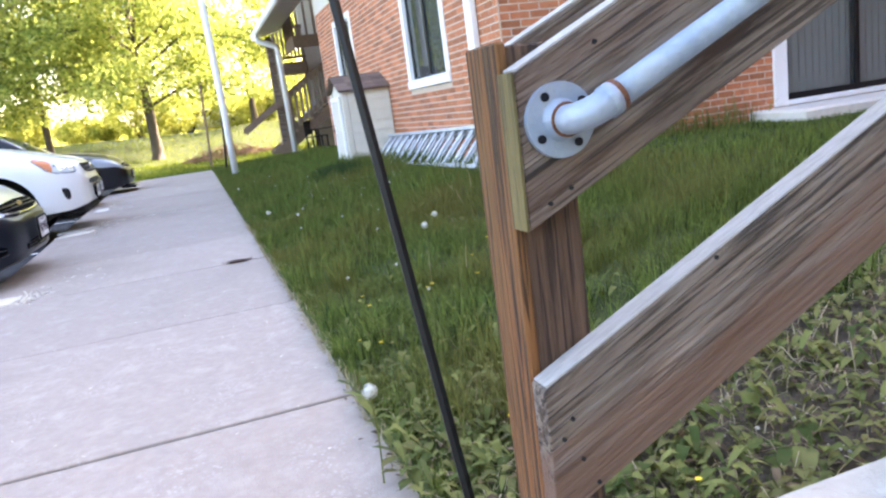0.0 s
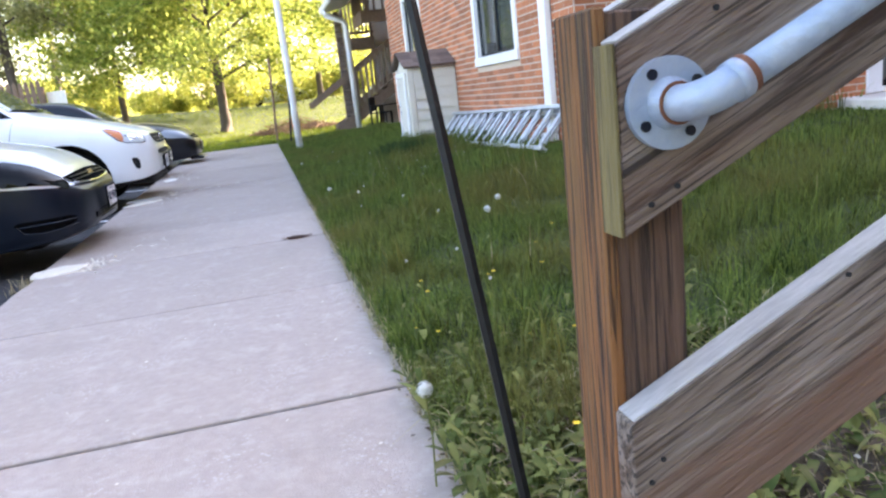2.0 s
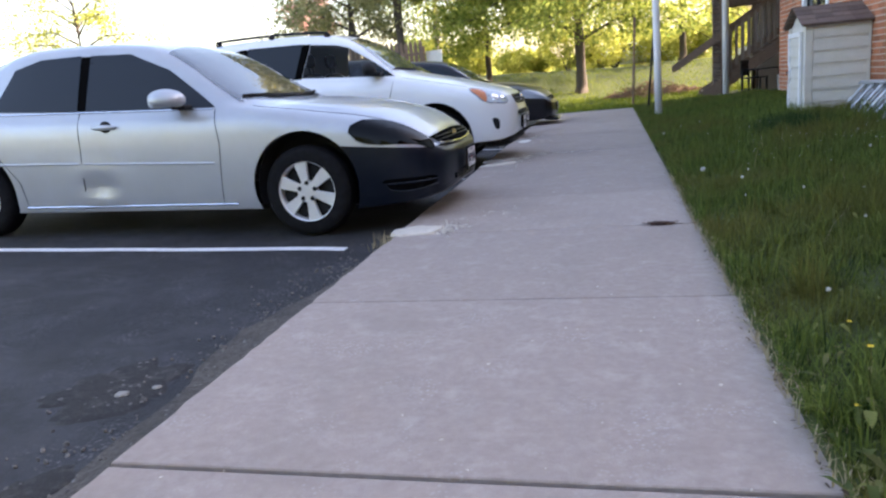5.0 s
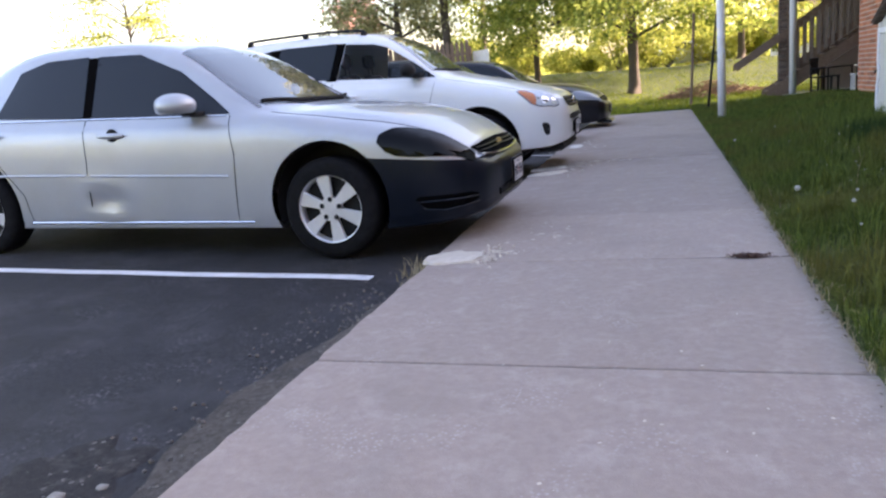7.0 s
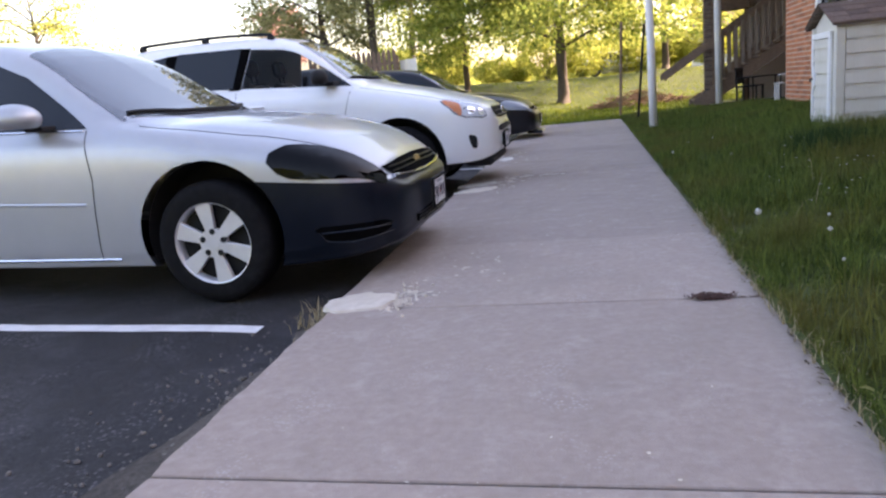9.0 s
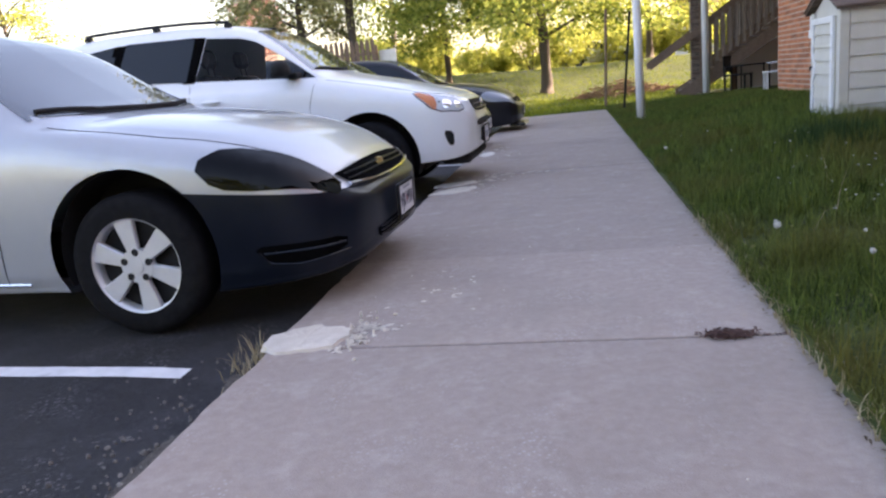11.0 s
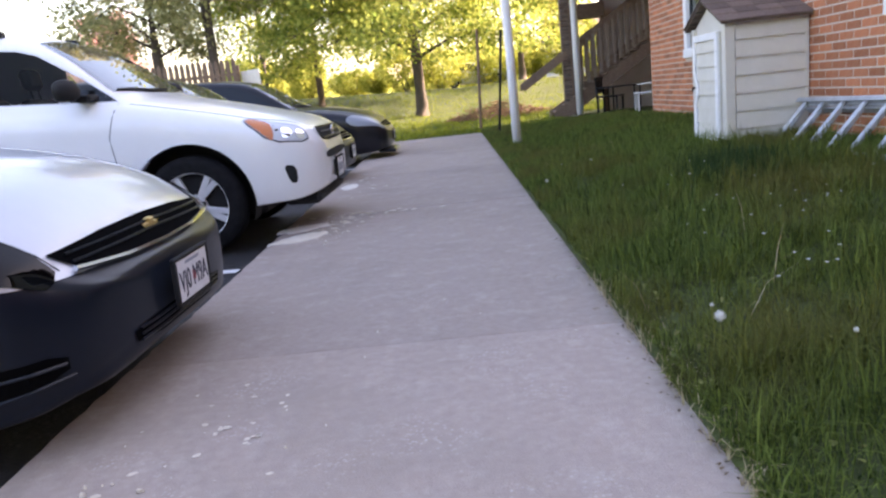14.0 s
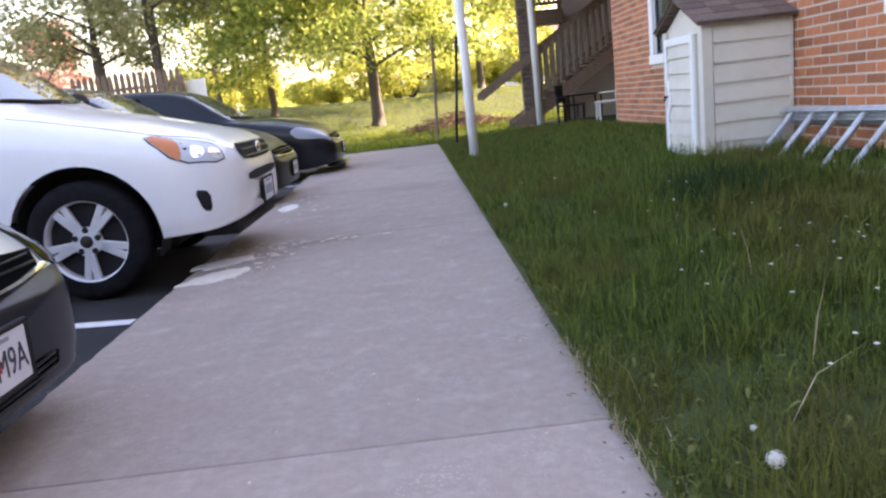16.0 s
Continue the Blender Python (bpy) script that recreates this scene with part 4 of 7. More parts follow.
def car(name, label, nose, yc, stations, paint, axles, tyre_r, arch_r, track, rim_r, spokes, style, bumper=None, dent=None, windows=(), lift=0.0):
    """Shell with wheel wells, wheels and inner wells; returns the thing and a tree to lay panels on."""
    c = tagged(empty(name, nose, yc, LOT_Z + LOT_RISE * max(0.0, -WALK_W - nose) - 0.006 + lift), label, "car", group="parked cars")
    c.rotation_euler = (0, math.atan(LOT_RISE), 0)
    full = car_shell(stations)
    tree = BVHTree.FromBMesh(full)
    cut_arches(full, axles, tyre_r + 0.015, arch_r, track - 0.2)
    for w in windows:
        cut_window(full, w, 1), cut_window(full, w, -1)
    if dent:
        for v in full.verts:
            if v.co.y < -0.5:
                d = math.hypot((v.co.x - dent[0]) / 1.5, v.co.z - dent[1])
                v.co.y += 0.06 * math.exp(-(d / 0.06) ** 2) - 0.012 * math.exp(-((d - 0.13) / 0.05) ** 2)
    if bumper:
        (xa, za), (xb, zb), mat = bumper
        near = [f for f in full.faces if f.calc_center_median().x > xa - 0.05]
        nrm = Vector((-(zb - za), 0, xb - xa))
        bmesh.ops.bisect_plane(full, geom=list({v for f in near for v in f.verts}) + list({e for f in near for e in f.edges}) + near, plane_co=(xa, 0, za), plane_no=nrm)
        low = full.copy()
        def below(f):
            m = f.calc_center_median()
            return m.x > xa - 0.02 and (m - Vector((xa, 0, za))).dot(nrm) < 0
        bmesh.ops.delete(low, geom=[f for f in low.faces if not below(f)], context="FACES")
        bmesh.ops.delete(full, geom=[f for f in full.faces if below(f)], context="FACES")
        part("front_bumper", low, mat, c, "dark grey unpainted front bumper", smooth=True)
    link("body", full, paint, c, smooth=True)
    for ax in axles:
        for s in (-1, 1):
            bm = bmesh.new()
            prof = [(arch_r - 0.004, s * (track + 0.055)), (arch_r - 0.012, s * (track - 0.17)), (0.02, s * (track - 0.17))]
            n = 30
            rings = [[bm.verts.new((-ax + q * math.cos(a), d, tyre_r + 0.015 + q * math.sin(a))) for q, d in prof] for a in (-0.35 + (math.pi + 0.7) * k / n for k in range(n + 1))]
            for r0, r1 in zip(rings, rings[1:]):
                for j in range(2):
                    bm.faces.new((r0[j], r0[j + 1], r1[j + 1], r1[j]))
            part("wheel_well", bm, DARK, c)
            wheel(c, -ax, s * track, tyre_r - lift, s, tyre_r, rim_r, 0.21, spokes, style)
    return c, tree


# silver sedan
SEDAN = [  # u, zb, w, zbelt, wbelt, zedge, wroof, ztop
    (0.00, 0.31, 0.26, 0.50, 0.25, 0.515, 0.20, 0.525),
    (0.015, 0.285, 0.45, 0.54, 0.43, 0.555, 0.32, 0.567),
    (0.05, 0.255, 0.62, 0.565, 0.58, 0.58, 0.42, 0.595),
    (0.12, 0.235, 0.72, 0.61, 0.67, 0.65, 0.50, 0.678),
    (0.20, 0.215, 0.80, 0.66, 0.75, 0.72, 0.53, 0.758),
    (0.40, 0.19, 0.87, 0.75, 0.81, 0.82, 0.60, 0.868),
    (0.75, 0.165, 0.915, 0.84, 0.84, 0.91, 0.64, 0.95),
    (1.15, 0.17, 0.93, 0.90, 0.85, 0.96, 0.66, 1.0),
    (1.55, 0.18, 0.93, 0.945, 0.86, 0.985, 0.68, 1.02),
    (1.85, 0.18, 0.93, 0.955, 0.865, 1.11, 0.70, 1.17),
    (2.30, 0.18, 0.93, 0.965, 0.865, 1.345, 0.64, 1.41),
    (2.65, 0.18, 0.93, 0.975, 0.865, 1.43, 0.60, 1.50),
    (3.20, 0.18, 0.93, 0.985, 0.865, 1.455, 0.59, 1.53),
    (3.75, 0.18, 0.93, 0.995, 0.86, 1.42, 0.59, 1.50),
    (4.20, 0.19, 0.92, 1.0, 0.85, 1.25, 0.60, 1.33),
    (4.60, 0.20, 0.90, 1.0, 0.83, 1.06, 0.66, 1.11),
    (5.05, 0.24, 0.84, 0.97, 0.77, 1.01, 0.62, 1.04),
    (5.28, 0.32, 0.70, 0.88, 0.62, 0.92, 0.5, 0.95),
]
# short front overhang, screen set forward, roof a little higher
SEDAN = [(u + 0.03 * max(0.0, 1 - u / 0.7) - 0.09 * smoothstep(1.0, 1.55, u) * (1 - smoothstep(2.3, 2.9, u)), zb, w, zbelt, wbelt, ze + 0.035 * smoothstep(1.8, 2.6, u) * (1 - smoothstep(3.9, 4.6, u)), wr, zt + 0.035 * smoothstep(1.8, 2.6, u) * (1 - smoothstep(3.9, 4.6, u))) for u, zb, w, zbelt, wbelt, ze, wr, zt in SEDAN]


def ellipsoid(c, r, seg=14, cut=None):
    bm = bmesh.new()
    bmesh.ops.create_uvsphere(bm, u_segments=seg, v_segments=seg // 2 + 2, radius=1)
    for v in bm.verts:
        v.co = Vector((c[0] + v.co.x * r[0], c[1] + v.co.y * r[1], c[2] + v.co.z * r[2]))
    return bm


def text_mesh(body, size, depth):
    cu = bpy.data.curves.new("letters", "FONT")
    cu.body, cu.size, cu.extrude, cu.align_x, cu.align_y = body, size, depth, "CENTER", "CENTER"
    ob = bpy.data.objects.new("letters", cu)
    scene.collection.objects.link(ob)
    me = bpy.data.meshes.new_from_object(ob.evaluated_get(bpy.context.evaluated_depsgraph_get()))
    bpy.data.objects.remove(ob)
    return me


def plate(c, x, y, z, letters, tilt=0):
    p = part("number_plate", boxed(-0.004, 0.004, -0.152, 0.152, -0.076, 0.076, 0.002), LAMP_PLATE, c, "white number plate in a dark frame")
    p.matrix_local = Matrix.Translation((x, y, z)) @ pose(0, 0, 0, 0, tilt, 0)
    for b in ((-0.17, 0.17, 0.0765, 0.092), (-0.17, 0.17, -0.092, -0.0765), (-0.17, -0.1525, -0.0765, 0.0765), (0.1525, 0.17, -0.0765, 0.0765)):
        part("plate_frame", boxed(-0.012, 0.007, *b, 0.003), DARK, p, "dark plate frame")
    if letters:
        me = text_mesh(letters, 0.088, 0.001)
        me.materials.append(INK)
        t = new("lettering", me)
        t.parent = p
        t.matrix_local = pose(0.005, 0, -0.008, 90, 0, 90) @ Matrix.Diagonal((0.88, 1.25, 1, 1))
        part("sticker", boxed(0.0042, 0.0052, -0.012, 0.014, -0.02, 0.016), STICKER, p, "small red sticker")
    else:
        part("lettering", boxed(0.0042, 0.0052, -0.11, 0.11, -0.035, 0.03), INK_SOFT, p)
    part("plate_bar", boxed(0.0042, 0.005, -0.07, 0.07, 0.054, 0.066), INK_SOFT, p)


LAMP_PLATE = material("plate_white", (0.62, 0.63, 0.66), (0.7, 0.71, 0.74), 9, 0.5)
INK = material("plate_ink", (0.03, 0.035, 0.06), (0.05, 0.05, 0.08), 9, 0.6)
INK_SOFT = material("plate_small_print", (0.25, 0.27, 0.33), (0.3, 0.32, 0.38), 9, 0.6)
STICKER = material("red_sticker", (0.4, 0.03, 0.04), (0.45, 0.05, 0.06), 9, 0.6)
GOLD = material("gold_badge", (0.55, 0.38, 0.14), (0.65, 0.47, 0.2), 30, 0.35, metal=0.7)
GAP = DARK


def sedan_details(c, tree, paint, lamp, chrome_belt=True, full=True):
    for s in (1, -1):
        side = (lambda p: p) if s == 1 else mirror
        wy = (0, -s, 0.0)
        part("front_side_window", decal(tree, side([(-2.93, -0.9, 0.99), (-2.97, -0.9, 1.435), (-2.60, -0.9, 1.425), (-2.22, -0.9, 1.28), (-1.78, -0.9, 0.975)]), (0, -s, 0.0), 0.004, 0.08, 0), CAR_GLASS, c)
        part("pillar_trim", decal(tree, side([(-3.05, -0.9, 0.995), (-3.09, -0.9, 1.43), (-2.94, -0.9, 1.43), (-2.90, -0.9, 0.99)]), (0, -s, 0.0), 0.0025, 0.05, 0), VOID, c, "black door pillar trim")
        part("rear_side_window", decal(tree, side([(-3.85, -0.9, 1.03), (-3.70, -0.9, 1.36), (-3.45, -0.9, 1.43), (-3.06, -0.9, 1.44), (-3.01, -0.9, 0.995)]), (0, -s, 0.0), 0.004, 0.08, 0), CAR_GLASS, c)
        part("headlamp", decal(tree, side([(-0.735, -0.899, 0.77), (-0.63, -0.902, 0.660), (-0.425, -0.87, 0.640), (-0.158, -0.746, 0.618), (-0.105, -0.70, 0.614), (-0.115, -0.65, 0.680), (-0.36, -0.68, 0.788), (-0.60, -0.78, 0.838)]), (0.45, -0.6 * s, 0.6), 0.006, 0.04), lamp, c, "smoked dark headlamp" if full else "", True)
        if not full:
            continue
        for pts in ([(-2.985, 1.0), (-2.98, 0.7), (-3.02, 0.24)], [(-1.78, 0.965), (-1.74, 0.7), (-1.78, 0.24)], [(-3.93, 1.0), (-3.86, 0.75), (-3.62, 0.45), (-3.60, 0.25)]):
            part("door_gap", bar_on(tree, pts, "y", -s, 0.0035), GAP, c)
        part("belt_strip", bar_on(tree, [(-3.95, 1.005), (-3.0, 0.99), (-1.80, 0.965)], "y", -s, 0.008), CHROME, c)
        part("side_strip", bar_on(tree, [(-3.85, 0.605), (-3.01, 0.59)], "y", -s, 0.010), paint, c)
        part("side_strip", bar_on(tree, [(-2.96, 0.588), (-1.80, 0.56)], "y", -s, 0.010), paint, c)
        part("sill_strip", bar_on(tree, [(-3.62, 0.235), (-1.66, 0.235)], "y", -s, 0.009), CHROME, c)
        for x, z in ((-2.73, 0.868), (-3.86, 0.905)):
            h = part("door_handle", ellipsoid((x, -0.935 * s, z), (0.12, 0.022, 0.022), 12), paint, c, "", True)
            part("handle_cup", ellipsoid((x + 0.005, -0.918 * s, z), (0.055, 0.012, 0.05), 12), DARK, h, "", True)
        mb = ellipsoid((-2.08, -1.03 * s, 1.05), (0.155, 0.12, 0.085), 18)
        for v in mb.verts:
            if v.co.z < 1.0:
                v.co.z = 1.0
            if v.co.x < -2.17:
                v.co.x = -2.17
        m = part("wing_mirror", mb, paint, c, "", True)
        part("mirror_foot", boxed(-2.10, -1.98, min(-0.95 * s, -0.84 * s), max(-0.95 * s, -0.84 * s), 0.975, 1.005, 0.006), DARK, m)
    part("windscreen", decal(tree, [(-1.60, -0.77, 2), (-1.47, -0.4, 2), (-1.43, 0, 2), (-1.47, 0.4, 2), (-1.60, 0.77, 2), (-2.28, 0.60, 2), (-2.34, 0.3, 2), (-2.36, 0, 2), (-2.34, -0.3, 2), (-2.28, -0.60, 2)], (0, 0, 1), 0.004, 0.08, 0), SCREEN_GLASS, c)
    part("rear_window", decal(tree, [(-3.92, -0.55, 2), (-3.92, 0.55, 2), (-4.5, 0.62, 2), (-4.5, -0.62, 2)], (0, 0, 1), 0.004, 0.08, 0), CAR_GLASS, c)
    part("wiper", bar_on(tree, [(-1.62, -0.70), (-1.52, -0.35), (-1.48, 0.05)], "z", 1, 0.012, 0.012), DARK, c)
    part("wiper", bar_on(tree, [(-1.48, 0.0), (-1.52, 0.4), (-1.62, 0.68)], "z", 1, 0.012, 0.012), DARK, c)
    for s in (-1, 1):
        part("bonnet_gap", bar_on(tree, [(-0.14, 0.60 * s), (-0.45, 0.70 * s), (-0.9, 0.78 * s), (-1.5, 0.78 * s)], "z", 1, 0.003), GAP, c)
    g = part("grille", decal(tree, [(0, -0.60, 0.668), (0, -0.3, 0.690), (0, 0, 0.697), (0, 0.3, 0.690), (0, 0.60, 0.668), (0, 0.53, 0.614), (0, 0.3, 0.600), (0, 0, 0.595), (0, -0.3, 0.600), (0, -0.53, 0.614)], (1, 0, 0), 0.006, 0.05, 0), VOID, c)
    for z in (0.632, 0.656):
        part("grille_bar", bar_on(tree, [(-0.54, z), (0, z + 0.008), (0.54, z)], "x", 1, 0.0045, 0.009), PLASTIC_GREY, g, "dark grille bar")
    part("grille_trim", bar_on(tree, [(-0.56, 0.612), (-0.3, 0.596), (0, 0.590), (0.3, 0.596), (0.56, 0.612)], "x", 1, 0.010, 0.012), CHROME, g)


sedan, st = car("sedan_car", "silver four-door sedan with dark grey front bumper and dented door", -1.648, 1.30, SEDAN, PAINT_SILVER, (1.077, 4.11), 0.342, 0.418, 0.80, 0.240, 6, "wide", ((-0.93, 0.662), (0.0, 0.595), PLASTIC_GREY), (-2.86, 0.40), lift=0.022)
sedan_details(sedan, st, PAINT_SILVER, SMOKED)
bm = boxed(-0.012, 0.012, -0.055, 0.055, -0.016, 0.016, 0.004)
box(bm, -0.012, 0.014, -0.022, 0.022, -0.032, 0.032, 0.004)
part("badge", bm, GOLD, sedan, "plain gold badge").location = (-0.122, 0, 0.648)
plate(sedan, 0.016, 0, 0.452, "VJ0 M9A")
for s in (-1, 1):
    pts = [(-0.50, 0.88 * s, 0.388), (-0.30, 0.84 * s, 0.395), (-0.105, 0.70 * s, 0.40), (-0.105, 0.70 * s, 0.335), (-0.30, 0.84 * s, 0.30), (-0.43, 0.864 * s, 0.312)]
    slot = part("bumper_slot", decal(st, pts, (0.45, 0.85 * s, 0), 0.004, 0.05, 1), VOID, sedan, "black slot in the bumper")
    part("slot_bar", bar_on(st, [(-0.45, 0.354), (-0.12, 0.368)], "y", s, 0.006, 0.004), PLASTIC_GREY, slot)
    part("slot_lip", bar_on(st, [(-0.47, 0.36), (-0.43, 0.306), (-0.30, 0.294), (-0.11, 0.326)], "y", s, 0.006, 0.001), PLASTIC_GREY, slot, "rounded lower lip of the slot")
inlet = part("lower_grille", decal(st, [(0, -0.42, 0.38), (0, 0.42, 0.38), (0, 0.40, 0.31), (0, -0.40, 0.31)], (1, 0, 0), 0.004, 0.06, 1), VOID, sedan)
for z in (0.325, 0.345, 0.365):
    part("grille_bar", bar_on(st, [(-0.38, z), (0.38, z)], "x", 1, 0.005, 0.005), PLASTIC_GREY, inlet)

# white sport utility vehicle
SUV = [
    (0.00, 0.44, 0.50, 0.70, 0.47, 0.73, 0.40, 0.76),
    (0.06, 0.40, 0.67, 0.80, 0.63, 0.86, 0.50, 0.89),
    (0.20, 0.36, 0.79, 0.88, 0.74, 0.945, 0.56, 0.975),
    (0.45, 0.34, 0.865, 0.95, 0.80, 1.00, 0.60, 1.04),
    (0.80, 0.31, 0.90, 1.02, 0.82, 1.06, 0.63, 1.10),
    (1.20, 0.29, 0.91, 1.07, 0.83, 1.11, 0.66, 1.15),
    (1.45, 0.28, 0.91, 1.09, 0.84, 1.17, 0.69, 1.22),
    (1.85, 0.28, 0.91, 1.10, 0.84, 1.46, 0.65, 1.51),
    (2.20, 0.28, 0.91, 1.11, 0.84, 1.61, 0.62, 1.67),
    (2.70, 0.28, 0.91, 1.12, 0.84, 1.65, 0.62, 1.72),
    (3.40, 0.28, 0.91, 1.13, 0.84, 1.64, 0.62, 1.71),
    (4.00, 0.29, 0.90, 1.14, 0.83, 1.60, 0.61, 1.66),
    (4.30, 0.31, 0.88, 1.12, 0.80, 1.45, 0.62, 1.50),
    (4.50, 0.35, 0.84, 1.0, 0.76, 1.15, 0.6, 1.18),
    (4.58, 0.42, 0.70, 0.85, 0.66, 0.92, 0.5, 0.95),
]
SUV = [(u, zb, w, zbelt + 0.055 * smoothstep(0.3, 1.5, u), wbelt, ze + 0.065 * smoothstep(0.3, 1.5, u), wr, zt + 0.065 * smoothstep(0.3, 1.5, u)) for u, zb, w, zbelt, wbelt, ze, wr, zt in SUV]
SUV_GLASS = [(-1.43, 1.18), (-1.70, 1.37), (-2.04, 1.57), (-2.20, 1.615), (-2.56, 1.64), (-2.66, 1.22)]
suv, su = car("suv_car", "white compact sport utility vehicle with black wheel arches", -1.63, 4.80, SUV, PAINT_WHITE, (0.945, 3.60), 0.378, 0.452, 0.79, 0.270, 5, "split", windows=[SUV_GLASS])
for s in (1, -1):
    side = (lambda p: p) if s == 1 else mirror
    hl = part("headlamp", decal(su, side([(-0.54, -0.81, 0.972), (-0.50, -0.73, 0.99), (-0.34, -0.70, 0.955), (-0.14, -0.60, 0.895), (-0.085, -0.685, 0.785), (-0.33, -0.84, 0.815)]), (0.5, -0.6 * s, 0.5), 0.005, 0.04, 1), LAMP_CLEAR, suv, "", True)
    part("indicator", decal(su, side([(-0.53, -0.81, 0.968), (-0.49, -0.74, 0.984), (-0.36, -0.74, 0.955), (-0.31, -0.82, 0.83), (-0.345, -0.835, 0.83)]), (0.5, -0.6 * s, 0.5), 0.009, 0.04, 1), LAMP_AMBER, hl, "amber indicator lens", True)
    part("reflector", decal(su, side([(-0.275, -0.75, 0.915), (-0.205, -0.71, 0.895), (-0.195, -0.75, 0.83), (-0.265, -0.80, 0.83)]), (0.5, -0.6 * s, 0.5), 0.009, 0.03, 2), CHROME, hl, "chrome lamp reflector", True)
    part("reflector", decal(su, side([(-0.185, -0.68, 0.885), (-0.135, -0.645, 0.868), (-0.115, -0.69, 0.805), (-0.175, -0.735, 0.815)]), (0.5, -0.6 * s, 0.5), 0.009, 0.03, 2), CHROME, hl, "chrome lamp reflector", True)
    part("lamp_rim", decal(su, side([(-0.55, -0.812, 0.975), (-0.50, -0.72, 0.998), (-0.34, -0.69, 0.963), (-0.13, -0.59, 0.90), (-0.075, -0.685, 0.778), (-0.335, -0.845, 0.806)]), (0.5, -0.6 * s, 0.5), 0.0025, 0.04, 1), PLASTIC_GREY, hl, "dark lamp surround", True)
    part("front_side_window", decal(su, side([(x, -0.9, z) for x, z in SUV_GLASS]), (0, -s, 0.0), 0.004, 0.05, 0), CAR_GLASS_CLEAR, suv).visible_shadow = False
    part("pillar_trim", decal(su, side([(-2.78, -0.9, 1.215), (-2.70, -0.9, 1.645), (-2.55, -0.9, 1.64), (-2.65, -0.9, 1.215)]), (0, -s, 0.0), 0.004, 0.05, 0), VOID, suv, "black door pillar trim")
    part("pillar_trim", decal(su, side([(-3.62, -0.9, 1.25), (-3.54, -0.9, 1.625), (-3.36, -0.9, 1.63), (-3.46, -0.9, 1.24)]), (0, -s, 0.0), 0.004, 0.05, 0), VOID, suv, "black door pillar trim")
    part("rear_side_window", decal(su, side([(-2.74, -0.9, 1.23), (-2.66, -0.9, 1.645), (-3.40, -0.9, 1.635), (-3.50, -0.9, 1.25)]), (0, -s, 0.0), 0.007, 0.05, 0), CAR_GLASS, suv)
    part("quarter_window", decal(su, side([(-3.58, -0.9, 1.26), (-3.50, -0.9, 1.625), (-4.0, -0.9, 1.555), (-4.12, -0.9, 1.31)]), (0, -s, 0.0), 0.004, 0.08, 0), CAR_GLASS, suv)
    part("fog_recess", decal(su, side([(-0.262, -0.823, 0.64), (-0.172, -0.786, 0.625), (-0.168, -0.781, 0.495), (-0.222, -0.804, 0.50)]), (0.45, -0.85 * s, 0), 0.005, 0.04, 1), DARK, suv)
    for pts in ([(-1.43, 1.17), (-1.49, 0.92), (-1.46, 0.7), (-1.48, 0.36)], [(-2.70, 1.19), (-2.68, 0.8), (-2.70, 0.34)], [(-3.55, 1.22), (-3.62, 1.0)]):
        part("door_gap", bar_on(su, pts, "y", -s, 0.003), GAP, suv)
    part("door_handle", ellipsoid((-2.46, -0.925 * s, 1.03), (0.10, 0.02, 0.02), 12), PAINT_WHITE, suv, "", True)
    mb = ellipsoid((-1.70, -1.0 * s, 1.28), (0.09, 0.125, 0.085), 16)
    for v in mb.verts:
        v.co.x = max(v.co.x, -1.75)
        v.co.z = max(v.co.z, 1.215)
    m = part("wing_mirror", mb, DARK, suv, "black plastic wing mirror", True)
    part("mirror_foot", boxed(-1.72, -1.58, min(-0.92 * s, -0.76 * s), max(-0.92 * s, -0.76 * s), 1.20, 1.25, 0.01), DARK, m)
    rr = bar_on(su, [(-2.35, 0.56 * s), (-3.9, 0.56 * s)], "z", 1, 0.017, 0.045)
    rail_r = part("roof_rail", rr, PLASTIC_GREY, suv, "dark grey roof rail", True)
    for x in (-2.36, -3.12, -3.88):
        bm = bar_on(su, [(x - 0.03, 0.56 * s), (x + 0.03, 0.56 * s)], "z", 1, 0.03, 0.015)
        part("rail_foot", bm, DARK, rail_r)
    part("bonnet_gap", bar_on(su, [(-0.15, 0.56 * s), (-0.5, 0.70 * s), (-0.9, 0.76 * s), (-1.35, 0.78 * s)], "z", 1, 0.003), GAP, suv)
part("windscreen", decal(su, [(-1.50, -0.70, 2), (-1.40, -0.3, 2), (-1.38, 0, 2), (-1.40, 0.3, 2), (-1.50, 0.70, 2), (-2.06, 0.57, 2), (-2.12, 0, 2), (-2.06, -0.57, 2)], (0, 0, 1), 0.004, 0.08, 0), SCREEN_GLASS, suv)
part("wiper", bar_on(su, [(-1.49, -0.65), (-1.42, -0.2), (-1.42, 0.1)], "z", 1, 0.012, 0.012), DARK, suv)
part("rear_window", decal(su, [(-4.2, -0.55, 1.5), (-4.2, 0.55, 1.5), (-4.5, 0.6, 1.15), (-4.5, -0.6, 1.15)], (-1, 0, 0.5), 0.004, 0.08, 0), CAR_GLASS, suv)
g = part("grille", decal(su, [(0, -0.44, 0.905), (0, 0.44, 0.905), (0, 0.50, 0.84), (0, 0.40, 0.775), (0, -0.40, 0.775), (0, -0.50, 0.84)], (1, 0, 0.2), 0.005, 0.05, 1), DARK, suv)
for z in (0.80, 0.845, 0.885):
    part("grille_bar", bar_on(su, [(-0.42, z), (0.42, z)], "x", 1, 0.007, 0.008), PLASTIC_GREY, g)
part("badge", ellipsoid((-0.01, 0, 0.845), (0.015, 0.07, 0.045), 14), CHROME, g, "plain chrome badge", True)
